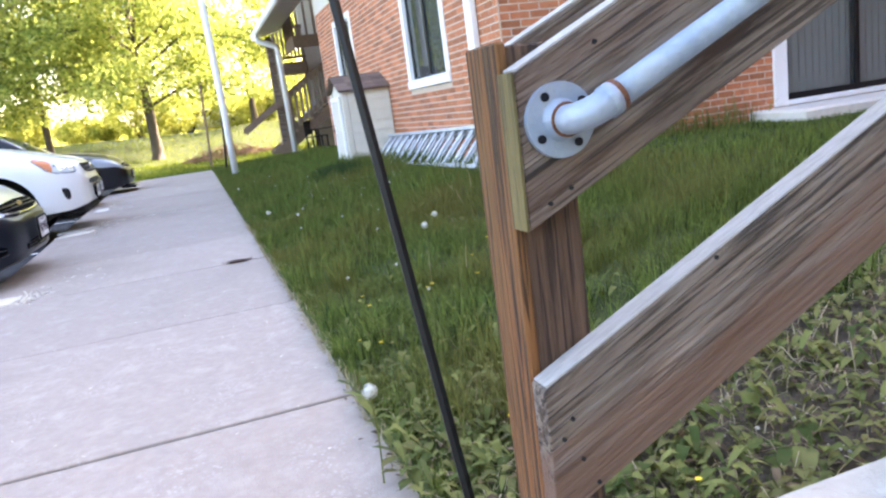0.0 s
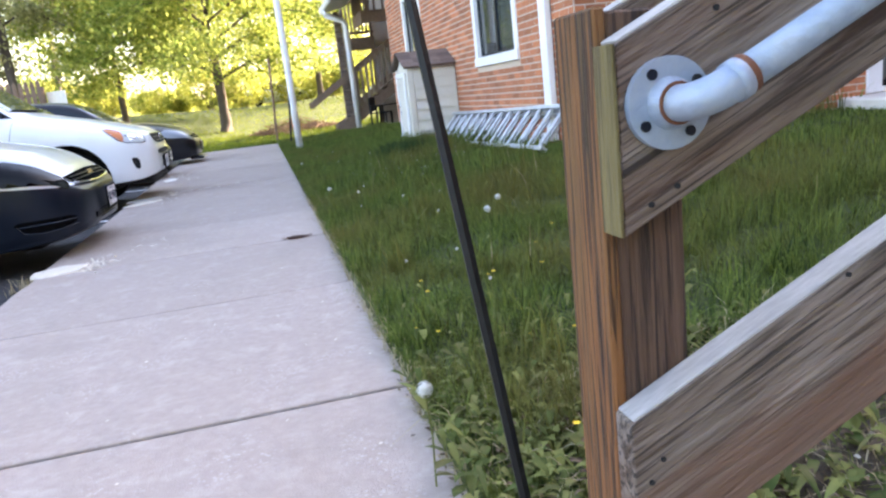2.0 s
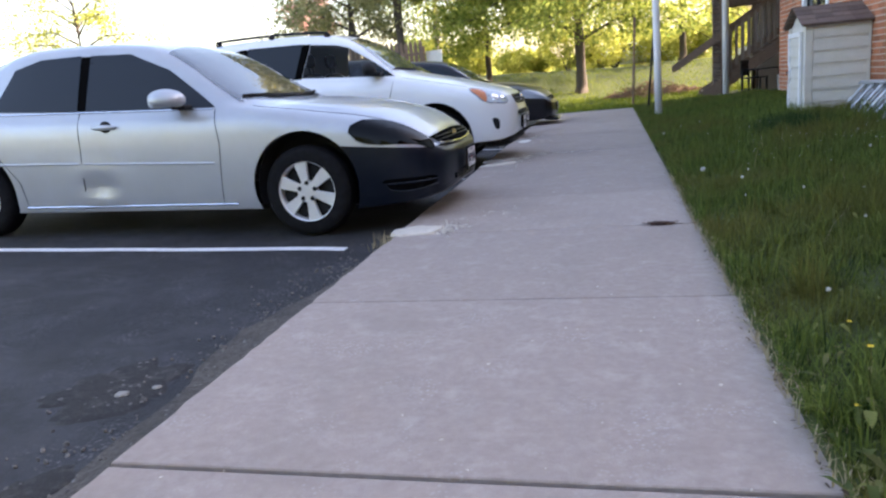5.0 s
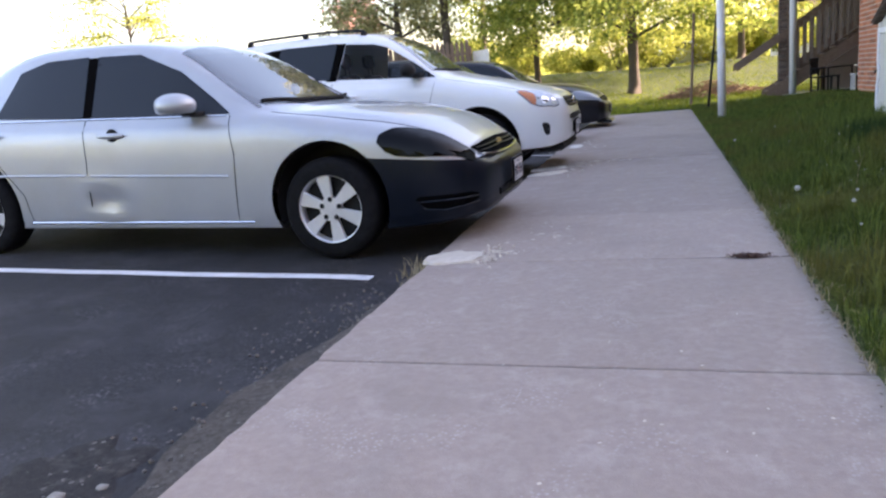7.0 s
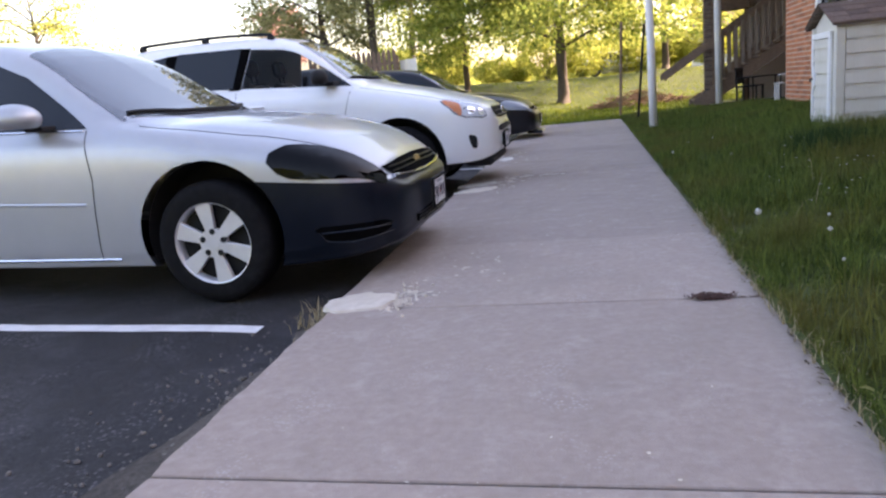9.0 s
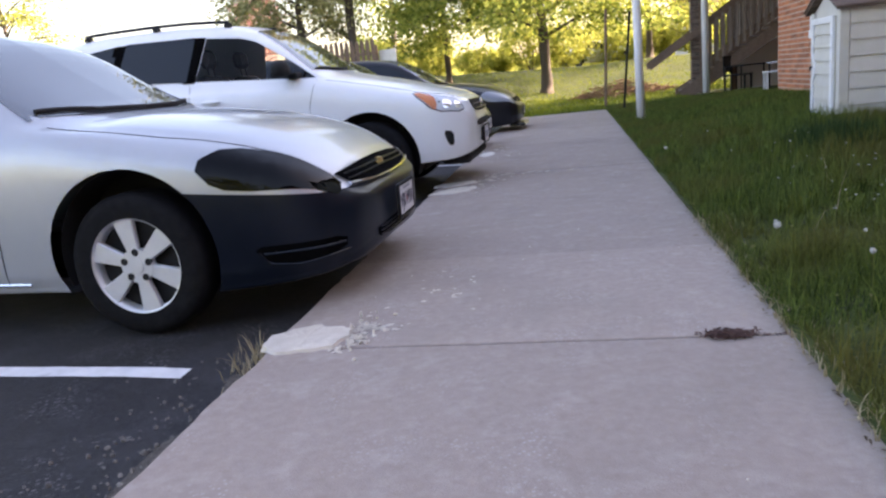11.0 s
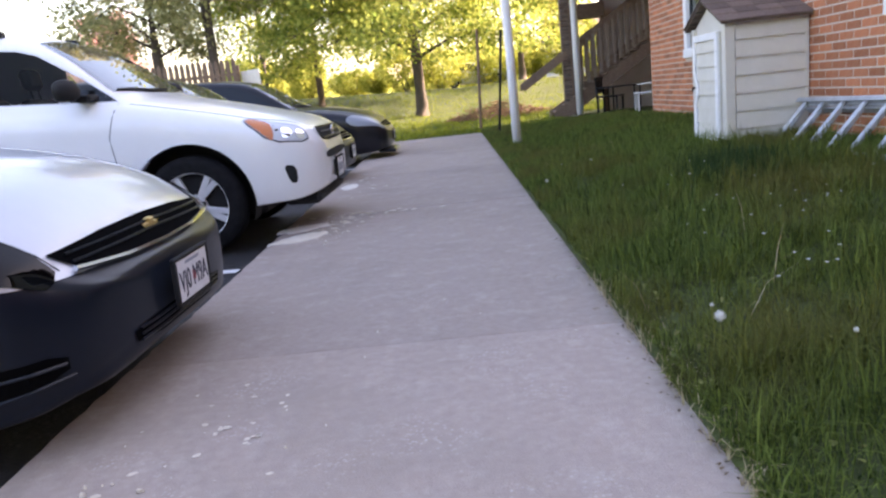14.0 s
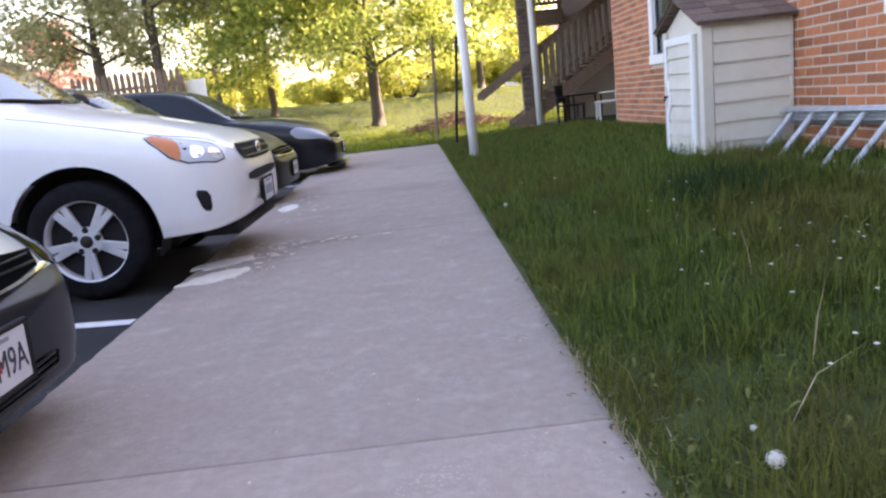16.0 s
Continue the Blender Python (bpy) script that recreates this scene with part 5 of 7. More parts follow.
part("lower_grille", decal(su, [(0, -0.47, 0.70), (0, 0.47, 0.70), (0, 0.44, 0.635), (0, -0.44, 0.635)], (1, 0, 0), 0.005, 0.06, 1), DARK, suv)
plate(suv, 0.03, 0, 0.535, "")
part("plate_bracket", boxed(-0.01, 0.026, -0.14, 0.14, 0.47, 0.60), DARK, suv)
part("front_lip", boxed(-0.34, -0.05, -0.6, 0.6, 0.30, 0.395, 0.03), DARK, suv, "black plastic chin")
CABIN = material("dark_cabin_cloth", (0.045, 0.046, 0.05), (0.08, 0.081, 0.088), 30, 0.9, 0.3, 150)
for s in (1, -1):
    part("door_lining", decal(su, [(x, -0.9 * s, z) for x, z in ((-1.35, 0.62), (-1.40, 1.15), (-2.0, 1.175), (-2.75, 1.2), (-2.75, 0.62))], (0, -s, 0), -0.03, 0.08, 0), CABIN, suv, "dark inner door lining")
    seat = part("front_seat", boxed(-2.60, -2.10, 0.37 * s - 0.25, 0.37 * s + 0.25, 0.50, 0.72, 0.05), CABIN, suv, "dark cloth front seat")
    bm = boxed(-0.08, 0.08, -0.24, 0.24, 0.0, 0.62, 0.05)
    bmesh.ops.transform(bm, matrix=pose(-2.55, 0.37 * s, 0.68, 0, -14, 0), verts=bm.verts)
    part("seat_back", bm, CABIN, seat)
    bm = boxed(-0.05, 0.05, -0.13, 0.13, 0.0, 0.19, 0.04)
    bmesh.ops.transform(bm, matrix=pose(-2.71, 0.37 * s, 1.36, 0, -8, 0), verts=bm.verts)
    part("headrest", bm, CABIN, seat)
    for d in (-0.06, 0.06):
        part("headrest_post", tube(bmesh.new(), [(-2.69, 0.37 * s + d, 1.25), (-2.71, 0.37 * s + d, 1.38)], 0.008, 6), CABIN, seat)
part("dashboard", boxed(-1.85, -1.42, -0.70, 0.70, 0.80, 1.13, 0.06), CABIN, suv, "dark dashboard")
ring = [(-1.98 + 0.075 * math.sin(a), 0.37 + 0.185 * math.cos(a), 1.14 + 0.17 * math.sin(a)) for a in (2 * math.pi * k / 20 for k in range(21))]
part("steering_wheel", tube(bmesh.new(), ring, 0.015, 8), CABIN, suv)
part("rear_bench", boxed(-3.45, -3.20, -0.62, 0.62, 0.55, 1.25, 0.05), CABIN, suv, "dark rear seat back")
part("underbody", boxed(-4.3, -0.5, -0.55, 0.55, 0.24, 0.36, 0.03), DARK, suv)
part("underbody", boxed(-4.9, -0.4, -0.55, 0.55, 0.14, 0.22, 0.03), DARK, sedan)

HATCH = [(u * 0.93, zb, w * 0.97, zbelt, wb * 0.97, ze, wr * 0.97, zt) for u, zb, w, zbelt, wb, ze, wr, zt in SEDAN]
green, gr = car("sedan_car", "dark green sedan with grey bumper parked beside the white vehicle", -1.93, 8.05, HATCH, PAINT_GREEN, (1.0, 3.75), 0.32, 0.37, 0.78, 0.21, 5, "split")
sedan_details(green, gr, PAINT_GREEN, LAMP_DIM, full=False)
plate(green, -0.006, 0, 0.44, "")
black, bk = car("sedan_car", "shiny black sedan parked at the end of the row", -1.66, 11.40, SEDAN, PAINT_BLACK, (1.10, 4.0), 0.335, 0.385, 0.80, 0.22, 5, "split")
sedan_details(black, bk, PAINT_BLACK, LAMP_DIM, full=False)
plate(black, -0.008, 0, 0.45, "")
part("front_lip", boxed(-0.25, 0.05, -0.55, 0.55, 0.17, 0.22, 0.02), PLASTIC_GREY, black)
far_car, ft = car("sedan_car", "white sedan parked far off behind the trees", 4.6, 40, HATCH, PAINT_WHITE, (1.0, 3.75), 0.32, 0.37, 0.78, 0.21, 5, "split")
sedan_details(far_car, ft, PAINT_WHITE, LAMP_CLEAR, full=False)
far_car.location, far_car.rotation_euler = (3.4, 46, ground_z(3.4, 46)), (0, 0, 0)

# ---- porch with wooden stair between the two house fronts ----
PORCH_N = 17.6
tagged(link("wall_far", boxed(3.4, HOUSE_E, PORCH_N, PORCH_N + 0.25, -0.2, 5.6), VINYL), "cream vinyl-sided wall behind the porch", "wall", kind="structure")
tagged(link("wall_recess", boxed(5.6, 5.85, WALL_N, PORCH_N, -0.2, 5.6), BRICK), "shaded brick wall under the porch", "wall", kind="structure")
tagged(link("porch_floor", boxed(2.0, 5.6, WALL_N + 0.01, PORCH_N, -0.15, 0.06, 0.01), CONCRETE), "concrete porch slab under the wooden stair", "floor", kind="structure")
stair = tagged(empty("wooden_stair", 2.5, 16.3, 0), "brown stained wooden outdoor stair with slatted railing", "stairs")
def spart(name, bm, mat=WOOD_DARK, parent=None):
    ob = part(name, bm, mat, parent or stair)
    if parent is None:
        ob.location = (-2.5, -16.3, 0)
    return ob
RS = 0.635     # rise over run
for y in (16.0, 16.95):
    bm = bmesh.new()
    prism(bm, [(1.85, 0.06), (2.15, 0.06), (4.6, 0.06 + RS * 2.45), (4.6, 0.36 + RS * 2.45), (1.85, 0.24)], "y", y, y + 0.04)
    spart("stringer", bm)
    bm = bmesh.new()
    prism(bm, [(1.15, 0.78), (4.5, 0.78 + RS * 3.35), (4.5, 0.96 + RS * 3.35), (1.15, 0.96)], "y", y - 0.03, y - 0.001)
    spart("top_rail", bm)
    bm = bmesh.new()
    prism(bm, [(2.45, 0.70), (4.5, 0.70 + RS * 2.05), (4.5, 0.80 + RS * 2.05), (2.45, 0.80)], "y", y - 0.03, y - 0.001)
    spart("bottom_rail", bm)
    for k in range(13):
        x = 2.50 + k * 0.155
        spart("baluster", boxed(x, x + 0.075, y + 0.0405 if y > 16.5 else y - 0.052, y + 0.0625 if y > 16.5 else y - 0.031, 0.36 + RS * (x - 1.9), 0.90 + RS * (x - 1.15), 0.004), WOOD_SLAT)
    spart("newel", boxed(2.40, 2.50, y + 0.041, y + 0.14, 0, 1.72, 0.006))
for k in range(11):
    x = 1.90 + 0.25 * k
    spart("tread", boxed(x, x + 0.28, 16.041, 16.949, 0.20 + RS * 0.25 * k, 0.24 + RS * 0.25 * k, 0.005))

balcony = tagged(empty("balcony", 4.9, 15.5, 2.4), "brown stained wooden balcony with slatted railing", "balcony")
def bpart(name, bm, mat=WOOD_DARK):
    ob = part(name, bm, mat, balcony)
    ob.location = (-5.34, -15.5, -2.07)
for k in range(9):
    bpart("deck_board", boxed(3.1 + k * 0.27, 3.1 + k * 0.27 + 0.26, 14.2, 15.9, 2.80, 2.84, 0.004))
bpart("fascia", boxed(3.06, 3.1, 14.16, 15.9, 2.52, 2.84, 0.005))
bpart("fascia", boxed(3.1, 5.6, 14.16, 14.2, 2.52, 2.80, 0.005))
bpart("top_rail", boxed(3.07, 3.13, 14.16, 15.9, 3.70, 3.78, 0.005))
bpart("top_rail", boxed(3.13, 5.6, 14.16, 14.22, 3.70, 3.78, 0.005))
for k in range(11):
    bpart("baluster", boxed(3.08, 3.12, 14.25 + k * 0.15, 14.30 + k * 0.15, 2.845, 3.70, 0.003))
    bpart("baluster", boxed(3.2 + k * 0.22, 3.26 + k * 0.22, 14.17, 14.21, 2.81, 3.70, 0.003))
bpart("post", boxed(5.3, 5.44, 15.70, 15.84, -0.27, 2.799, 0.008))
landing = tagged(empty("stair_landing", 3.0, 17.3, 0), "brown wooden upper landing with slatted railing", "landing")
def lpart(name, bm, mat=WOOD_DARK):
    part(name, bm, mat, landing).location = (-3.0, -17.3, 0)
lpart("deck", boxed(2.45, 3.38, 17.07, 17.58, 2.40, 2.74, 0.006))
lpart("top_rail", boxed(2.45, 3.38, 17.07, 17.13, 3.72, 3.82, 0.006))
lpart("bottom_rail", boxed(2.45, 3.38, 17.08, 17.12, 2.84, 2.92, 0.006))
for k in range(7):
    lpart("baluster", boxed(2.58 + 0.115 * k, 2.64 + 0.115 * k, 17.085, 17.115, 2.92, 3.72, 0.003), WOOD_SLAT)
for x in (2.45, 3.27):
    lpart("post", boxed(x, x + 0.11, 17.135, 17.245, 0.06, 2.40, 0.006))
    lpart("rail_post", boxed(x, x + 0.09, 17.135, 17.225, 2.74, 3.80, 0.006))
post_p = tagged(empty("porch_post", 2.22, 16.2, 0), "grey-brown wooden porch post", "post")
part("shaft", boxed(-0.09, 0.09, -0.09, 0.09, -0.1, 3.42, 0.01), WOOD_GREY, post_p)
part("base_block", boxed(-0.13, 0.13, -0.13, 0.13, -0.1, 0.12, 0.01), CONCRETE_PALE, post_p)
roof_p = tagged(empty("porch_roof", 3.5, 13, 3.4), "low porch roof with white fascia and gutter", "roof")
bm = bmesh.new()
prism(bm, [(1.9, 3.46), (2.56, 3.625), (2.56, 3.725), (1.9, 3.56)], "y", WALL_N + 0.02, 16.6)
o = part("roof_slab", bm, SHINGLE, roof_p)
bm = bmesh.new()
prism(bm, [(1.91, 3.44), (2.56, 3.605), (2.56, 3.62), (1.91, 3.455)], "y", WALL_N + 0.03, 16.58)
part("soffit", bm, WHITE, roof_p, "white soffit under the porch roof").location = (-3.5, -13, -3.4)
o.location = (-3.5, -13, -3.4)
bm = bmesh.new()
prism(bm, [(1.80, 3.58), (1.80, 3.46), (1.83, 3.42), (1.90, 3.42), (1.90, 3.45), (1.84, 3.46), (1.83, 3.58)], "y", WALL_N + 0.02, 16.62)
o = part("gutter", bm, WHITE, roof_p, "white metal gutter")
o.location = (-3.5, -13, -3.4)
bm = bmesh.new()
tube(bm, [(1.85, 15.75, 3.43), (1.88, 15.75, 3.30), (2.34, 15.75, 3.12), (2.39, 15.75, 3.0), (2.40, 15.75, 0.05)], 0.08, 12)
tagged(link("downspout", bm, WHITE, smooth=True), "white downspout with elbow at the porch roof", "downspout")

def patio_chair(mat, name, label, m):
    c = empty(name)
    for x in (-0.22, 0.22):
        for y in (-0.22, 0.22):
            part("leg", boxed(x - 0.022, x + 0.022, y - 0.022, y + 0.022, 0, 0.42 if y < 0 else 0.62, 0.006), mat, c)
    part("seat", boxed(-0.26, 0.26, -0.26, 0.26, 0.42, 0.455, 0.012), mat, c)
    bm = bmesh.new()
    for k in range(5):
        box(bm, -0.235 + k * 0.1, -0.165 + k * 0.1, 0.235, 0.262, 0.5, 0.84, 0.006)
    box(bm, -0.25, 0.25, 0.23, 0.266, 0.80, 0.88, 0.01)
    part("backrest", bm, mat, c)
    for x in (-0.26, 0.26):
        part("armrest", boxed(x - 0.03, x + 0.03, -0.24, 0.25, 0.62, 0.65, 0.01), mat, c)
    c.matrix_basis = m
    return tagged(c, label, "chair", group="porch chairs")
patio_chair(WHITE, "plastic_chair", "white plastic garden armchair under the stair", pose(3.75, 14.9, 0.06, 0, 0, -95))
patio_chair(BLACK_METAL, "metal_chair", "black metal garden chair under the stair", pose(3.0, 15.2, 0.06, 0, 0, 60))
tb = tagged(empty("patio_table", 3.35, 15.35, 0.06), "black metal patio table under the stair", "table")
part("tabletop", boxed(-0.35, 0.35, -0.3, 0.3, 0.62, 0.65, 0.01), BLACK_METAL, tb)
for x in (-0.3, 0.3):
    for y in (-0.25, 0.25):
        part("leg", boxed(x - 0.015, x + 0.015, y - 0.015, y + 0.015, 0, 0.62), BLACK_METAL, tb)

# ---- trees ----
def tree(name, label, x, y, height, trunk_r, fork, crown_r, crown_z0, mat, n_leaf, leaf, seed, limbs=16, droop=0.15, lean=(0, 0), z=None, flat=1.0):
    """Tapered trunk and limbs with many small leaves about the twig ends."""
    rnd = random.Random(seed)
    z = ground_z(x, y) if z is None else z
    t = tagged(empty(name, x, y, z), label, "tree", group="trees")
    bm = bmesh.new()
    top = Vector((lean[0], lean[1], height))
    spine = [Vector((0, 0, -0.3)), Vector((0, 0, 0.0)), Vector((0.02, 0, 0.35)), Vector((lean[0] * 0.1, 0.03, fork))]
    spine += [top * k + Vector((rnd.uniform(-0.15, 0.15), rnd.uniform(-0.15, 0.15), 0)) for k in (0.5, 0.72, 0.95)]
    tube(bm, spine, [trunk_r * 1.7, trunk_r * 1.35, trunk_r, trunk_r * 0.92, trunk_r * 0.6, trunk_r * 0.35, trunk_r * 0.08], 10)
    tips = []
    for k in range(limbs):
        f = k / limbs
        z0 = fork + (height - fork) * f * 0.9
        a = k * 2.4 + rnd.uniform(-0.4, 0.4)
        reach = crown_r * (1 - 0.55 * f ** 1.6) * rnd.uniform(0.8, 1.1)
        base = Vector((lean[0] * z0 / height, lean[1] * z0 / height, z0))
        d = Vector((math.cos(a), math.sin(a), 0))
        p1 = base + d * reach * 0.35 + Vector((0, 0, 0.25 * reach * (0.6 + f)))
        p2 = base + d * reach * 0.7 + Vector((0, 0, reach * (0.3 + 0.3 * f) - droop * reach))
        p3 = base + d * reach + Vector((0, 0, reach * (0.25 + 0.4 * f) - droop * reach * 1.6))
        r0 = trunk_r * 0.30 * (1 - 0.6 * f)
        tube(bm, [base, p1, p2, p3], [r0, r0 * 0.7, r0 * 0.4, r0 * 0.12], 6)
        for j in range(7):
            s = rnd.uniform(0.3, 1.0)
            q = p1.lerp(p2, s * 2 - 0.6) if s < 0.8 else p2.lerp(p3, (s - 0.8) * 5)
            e = q + Vector((rnd.uniform(-1, 1), rnd.uniform(-1, 1), rnd.uniform(-0.5, 0.6))) * crown_r * 0.28
            tube(bm, [q, (q + e) / 2 + Vector((0, 0, 0.08)), e], [r0 * 0.25, r0 * 0.16, r0 * 0.05], 4)
            tips += [(e, crown_r * 0.115), (q, crown_r * 0.10)]
        tips.append((p3, crown_r * 0.16))
    part("trunk", bm, BARK, t, smooth=True)
    rs = np.random.RandomState(seed)
    pick = rs.randint(0, len(tips), n_leaf)
    cen = np.array([tuple(c) for c, _ in tips])[pick]
    rad = np.array([r for _, r in tips])[pick]
    off = rs.normal(size=(n_leaf, 3)) * rad[:, None] * np.array([1, 1, 0.55 * flat])
    c = cen + off
    c = c[c[:, 2] > crown_z0]
    leaves(part_parent=t, centres=c, size=leaf, mat=mat, rs=rs)
    return t


def leaves(part_parent, centres, size, mat, rs, name="crown"):
    n = len(centres)
    a = rs.normal(size=(n, 3))
    a /= np.linalg.norm(a, axis=1)[:, None]
    b = np.cross(a, rs.normal(size=(n, 3)))
    b /= np.linalg.norm(b, axis=1)[:, None]
    s = size * rs.uniform(0.6, 1.3, (n, 1))
    v = np.concatenate([centres - a * s, centres + b * s * 0.6, centres + a * s, centres - b * s * 0.6], 1).reshape(-1, 3)
    me = bpy.data.meshes.new(name)
    me.vertices.add(4 * n), me.loops.add(4 * n), me.polygons.add(n)
    me.vertices.foreach_set("co", v.ravel())
    me.loops.foreach_set("vertex_index", np.arange(4 * n))
    me.polygons.foreach_set("loop_start", np.arange(0, 4 * n, 4))
    me.update(calc_edges=True)
    me.materials.append(mat)
    ob = new(name, me)
    ob.parent = part_parent
    return ob


tree("maple_tree", "broad green maple with spreading low limbs on the lawn", -1.75, 26, 10.5, 0.235, 2.1, 5.4, 1.9, LEAF_GREEN, 58000, 0.088, 11, limbs=26, droop=0.22)
tree("maple_tree", "green maple with dark slim trunk behind the lawn", -6.4, 31, 10, 0.15, 2.4, 4.6, 2.2, LEAF_GREEN, 36000, 0.09, 12, limbs=18, droop=0.2)
tree("yellow_tree", "bright yellow-green tree in full sun", 3.2, 37, 10, 0.2, 2.0, 5.0, 1.2, LEAF_SUN_GLOW, 26000, 0.085, 13, limbs=20, droop=0.25)
tree("yellow_tree", "bright yellow-green tree in full sun", 9.5, 41, 12, 0.22, 2.2, 5.6, 1.4, LEAF_SUN_GLOW, 9500, 0.12, 14, limbs=20)
tree("green_tree", "light green tree far behind the fence", -11.5, 42, 11, 0.2, 2.5, 5.5, 2.0, LEAF_GREEN, 9000, 0.09, 15, limbs=18)
tree("pine_tree", "tall pine with dark trunk and sparse hanging needles", -9.3, 26, 13.5, 0.20, 4.6, 3.4, 4.2, LEAF_PINE, 20000, 0.085, 16, limbs=20, droop=0.35)
tree("pine_tree", "wide pine with drooping olive branches", -11.8, 27, 12, 0.22, 2.8, 3.6, 2.6, LEAF_PINE, 24000, 0.085, 17, limbs=24, droop=0.4)
tree("blossom_tree", "small pink blossoming tree far off", -16.3, 33, 4.6, 0.10, 1.4, 1.7, 1.8, LEAF_PINK, 4500, 0.09, 18, limbs=14)
tree("green_tree", "pale green tree far behind the parking lot", -31, 33, 9.5, 0.22, 2.0, 4.6, 1.4, LEAF_SUN_GLOW, 9000, 0.085, 19, limbs=18)
tree("green_tree", "pale green tree far behind the parking lot", -40, 24, 9, 0.2, 2.2, 4.2, 1.2, LEAF_SUN_GLOW, 7000, 0.085, 21, limbs=16)
tree("yellow_tree", "yellow-green tree at the edge of the far lawn", -3.8, 52, 9, 0.2, 1.6, 5.0, 1.0, LEAF_SUN_GLOW, 5000, 0.13, 22, limbs=18)

# Unseen trees added behind the camera, so the cars mirror less bright sky.
for k, (x, y) in enumerate(((-13, -26), (-5, -30), (5, -28))):
    tree("green_tree", "unseen tree added behind the camera to darken reflections", x, y, 11, 0.25, 2.2, 5.6, 1.2, LEAF_GREEN, 5500, 0.22, 90 + k, limbs=18)

# Added tree, hidden by the house, that casts shadow streaks on the lawn.
for k, (x, y) in enumerate(((12, 23.5),)):
    tree("green_tree", "unseen tree added behind the house to shade the lawn", x, y, 9.5, 0.22, 1.8, 4.2, 1.2, LEAF_GREEN, 5000, 0.2, 120 + k, limbs=18)


def shrub(label, x, y, r, h, mat, n, leaf, seed):
    rs = np.random.RandomState(seed)
    z = ground_z(x, y)
    s = tagged(empty("shrub", x, y, z), label, "shrub", group="shrubs")
    for k in range(5):
        a, bm = k * 1.26, bmesh.new()
        tube(bm, [(0.1 * math.cos(a), 0.1 * math.sin(a), -0.1), (r * 0.35 * math.cos(a), r * 0.35 * math.sin(a), h * 0.45), (r * 0.6 * math.cos(a), r * 0.6 * math.sin(a), h * 0.8)], [0.03, 0.02, 0.008], 5)
        part("stem", bm, BARK, s)
    d = rs.normal(size=(n, 3))
    d /= np.linalg.norm(d, axis=1)[:, None]
    q = rs.uniform(0.45, 1.0, (n, 1)) ** 0.6 * (1 + 0.25 * np.sin(d[:, :1] * 5 + seed) * np.cos(d[:, 1:2] * 4))
    c = d * q * np.array([r, r, h * 0.5]) + np.array([0, 0, h * 0.5])
    leaves(s, c[c[:, 2] > 0.02], leaf, mat, rs, "foliage")
rnd = random.Random(5)
for k in range(15):
    x = -15 + k * 2.0 + rnd.uniform(-0.5, 0.5)
    shrub("sunlit yellow-green shrub at the far edge of the lawn", x, 45 + rnd.uniform(-3, 5), rnd.uniform(1.0, 1.9), rnd.uniform(1.6, 3.2), rnd.choice([LEAF_SUN_GLOW, LEAF_SUN_GLOW, LEAF_GREEN]), 2600, 0.11, 40 + k)
for k in range(10):
    shrub("pale green shrub behind the parking lot", -47 + k * 3.4, 26 + rnd.uniform(-2, 4), rnd.uniform(1.4, 2.2), rnd.uniform(1.6, 3.0), rnd.choice([LEAF_SUN_GLOW, LEAF_GREEN]), 2200, 0.12, 70 + k)
# far wood that closes the view
rs = np.random.RandomState(9)
n = 60000
ang = rs.uniform(-math.pi, math.pi, n)
dist = 88 + rs.normal(size=n) * 6
# the half behind the camera is unseen, added and raised to darken reflections
hh = 3.2 + 1.6 * np.sin(ang * 17) + 1.0 * np.sin(ang * 41 + 1) + 7.0 * (np.abs(ang) > 1.6)
zc = 1.0 + rs.uniform(0, 1, n) ** 1.4 * np.maximum(hh, 2.0)
cc = np.stack([np.sin(ang) * dist, np.cos(ang) * dist, zc], 1)
wood = leaves(None, cc, 0.42, LEAF_SUN_GLOW, rs, "far_wood")
tagged(wood, "pale sunlit woodland edge in the distance, with an added unseen half behind", "woodland", kind="stuff")

# ---- picket fence and sun-paled fence panel behind the cars ----
fence = tagged(empty("picket_fence", -7.6, 21, 0), "brown wooden picket fence with pointed boards", "fence")
FT = 2.40
for r in (0.9, 1.9):
    part("rail", boxed(-2.6, 0.55, 0.03, 0.07, r, r + 0.09, 0.005), WOOD_DARK, fence)
for k in range(4):
    part("post", boxed(-2.6 + k * 1.03, -2.5 + k * 1.03, 0.071, 0.17, 0, 2.2, 0.006), WOOD_DARK, fence)
for k in range(18):
    bm = bmesh.new()
    x = -2.62 + k * 0.178
    h = FT + rnd.uniform(-0.02, 0.02)
    prism(bm, [(x, 0.03), (x + 0.125, 0.03), (x + 0.125, h - 0.10), (x + 0.085, h), (x + 0.04, h), (x, h - 0.10)], "y", 0.005, 0.028)
    part("picket", bm, WOOD_DARK, fence)
fence.location.z = ground_z(-8, 21)
# the sun's brightness on this panel is put into its pale boards
pan = tagged(empty("fence_panel", -6.7, 21.1, 0), "wooden fence panel in the sun, coloured pale to look lit", "fence")
for k in range(6):
    part("board", boxed(-0.38 + k * 0.14, -0.245 + k * 0.14, -0.012, 0.012, 0.03, 2.28, 0.004), CONCRETE_PALE, pan)
part("rail", boxed(-0.38, 0.46, 0.0125, 0.05, 1.8, 1.9, 0.004), WOOD_GREY, pan)
pan.rotation_euler = (0, 0, radians(-35))
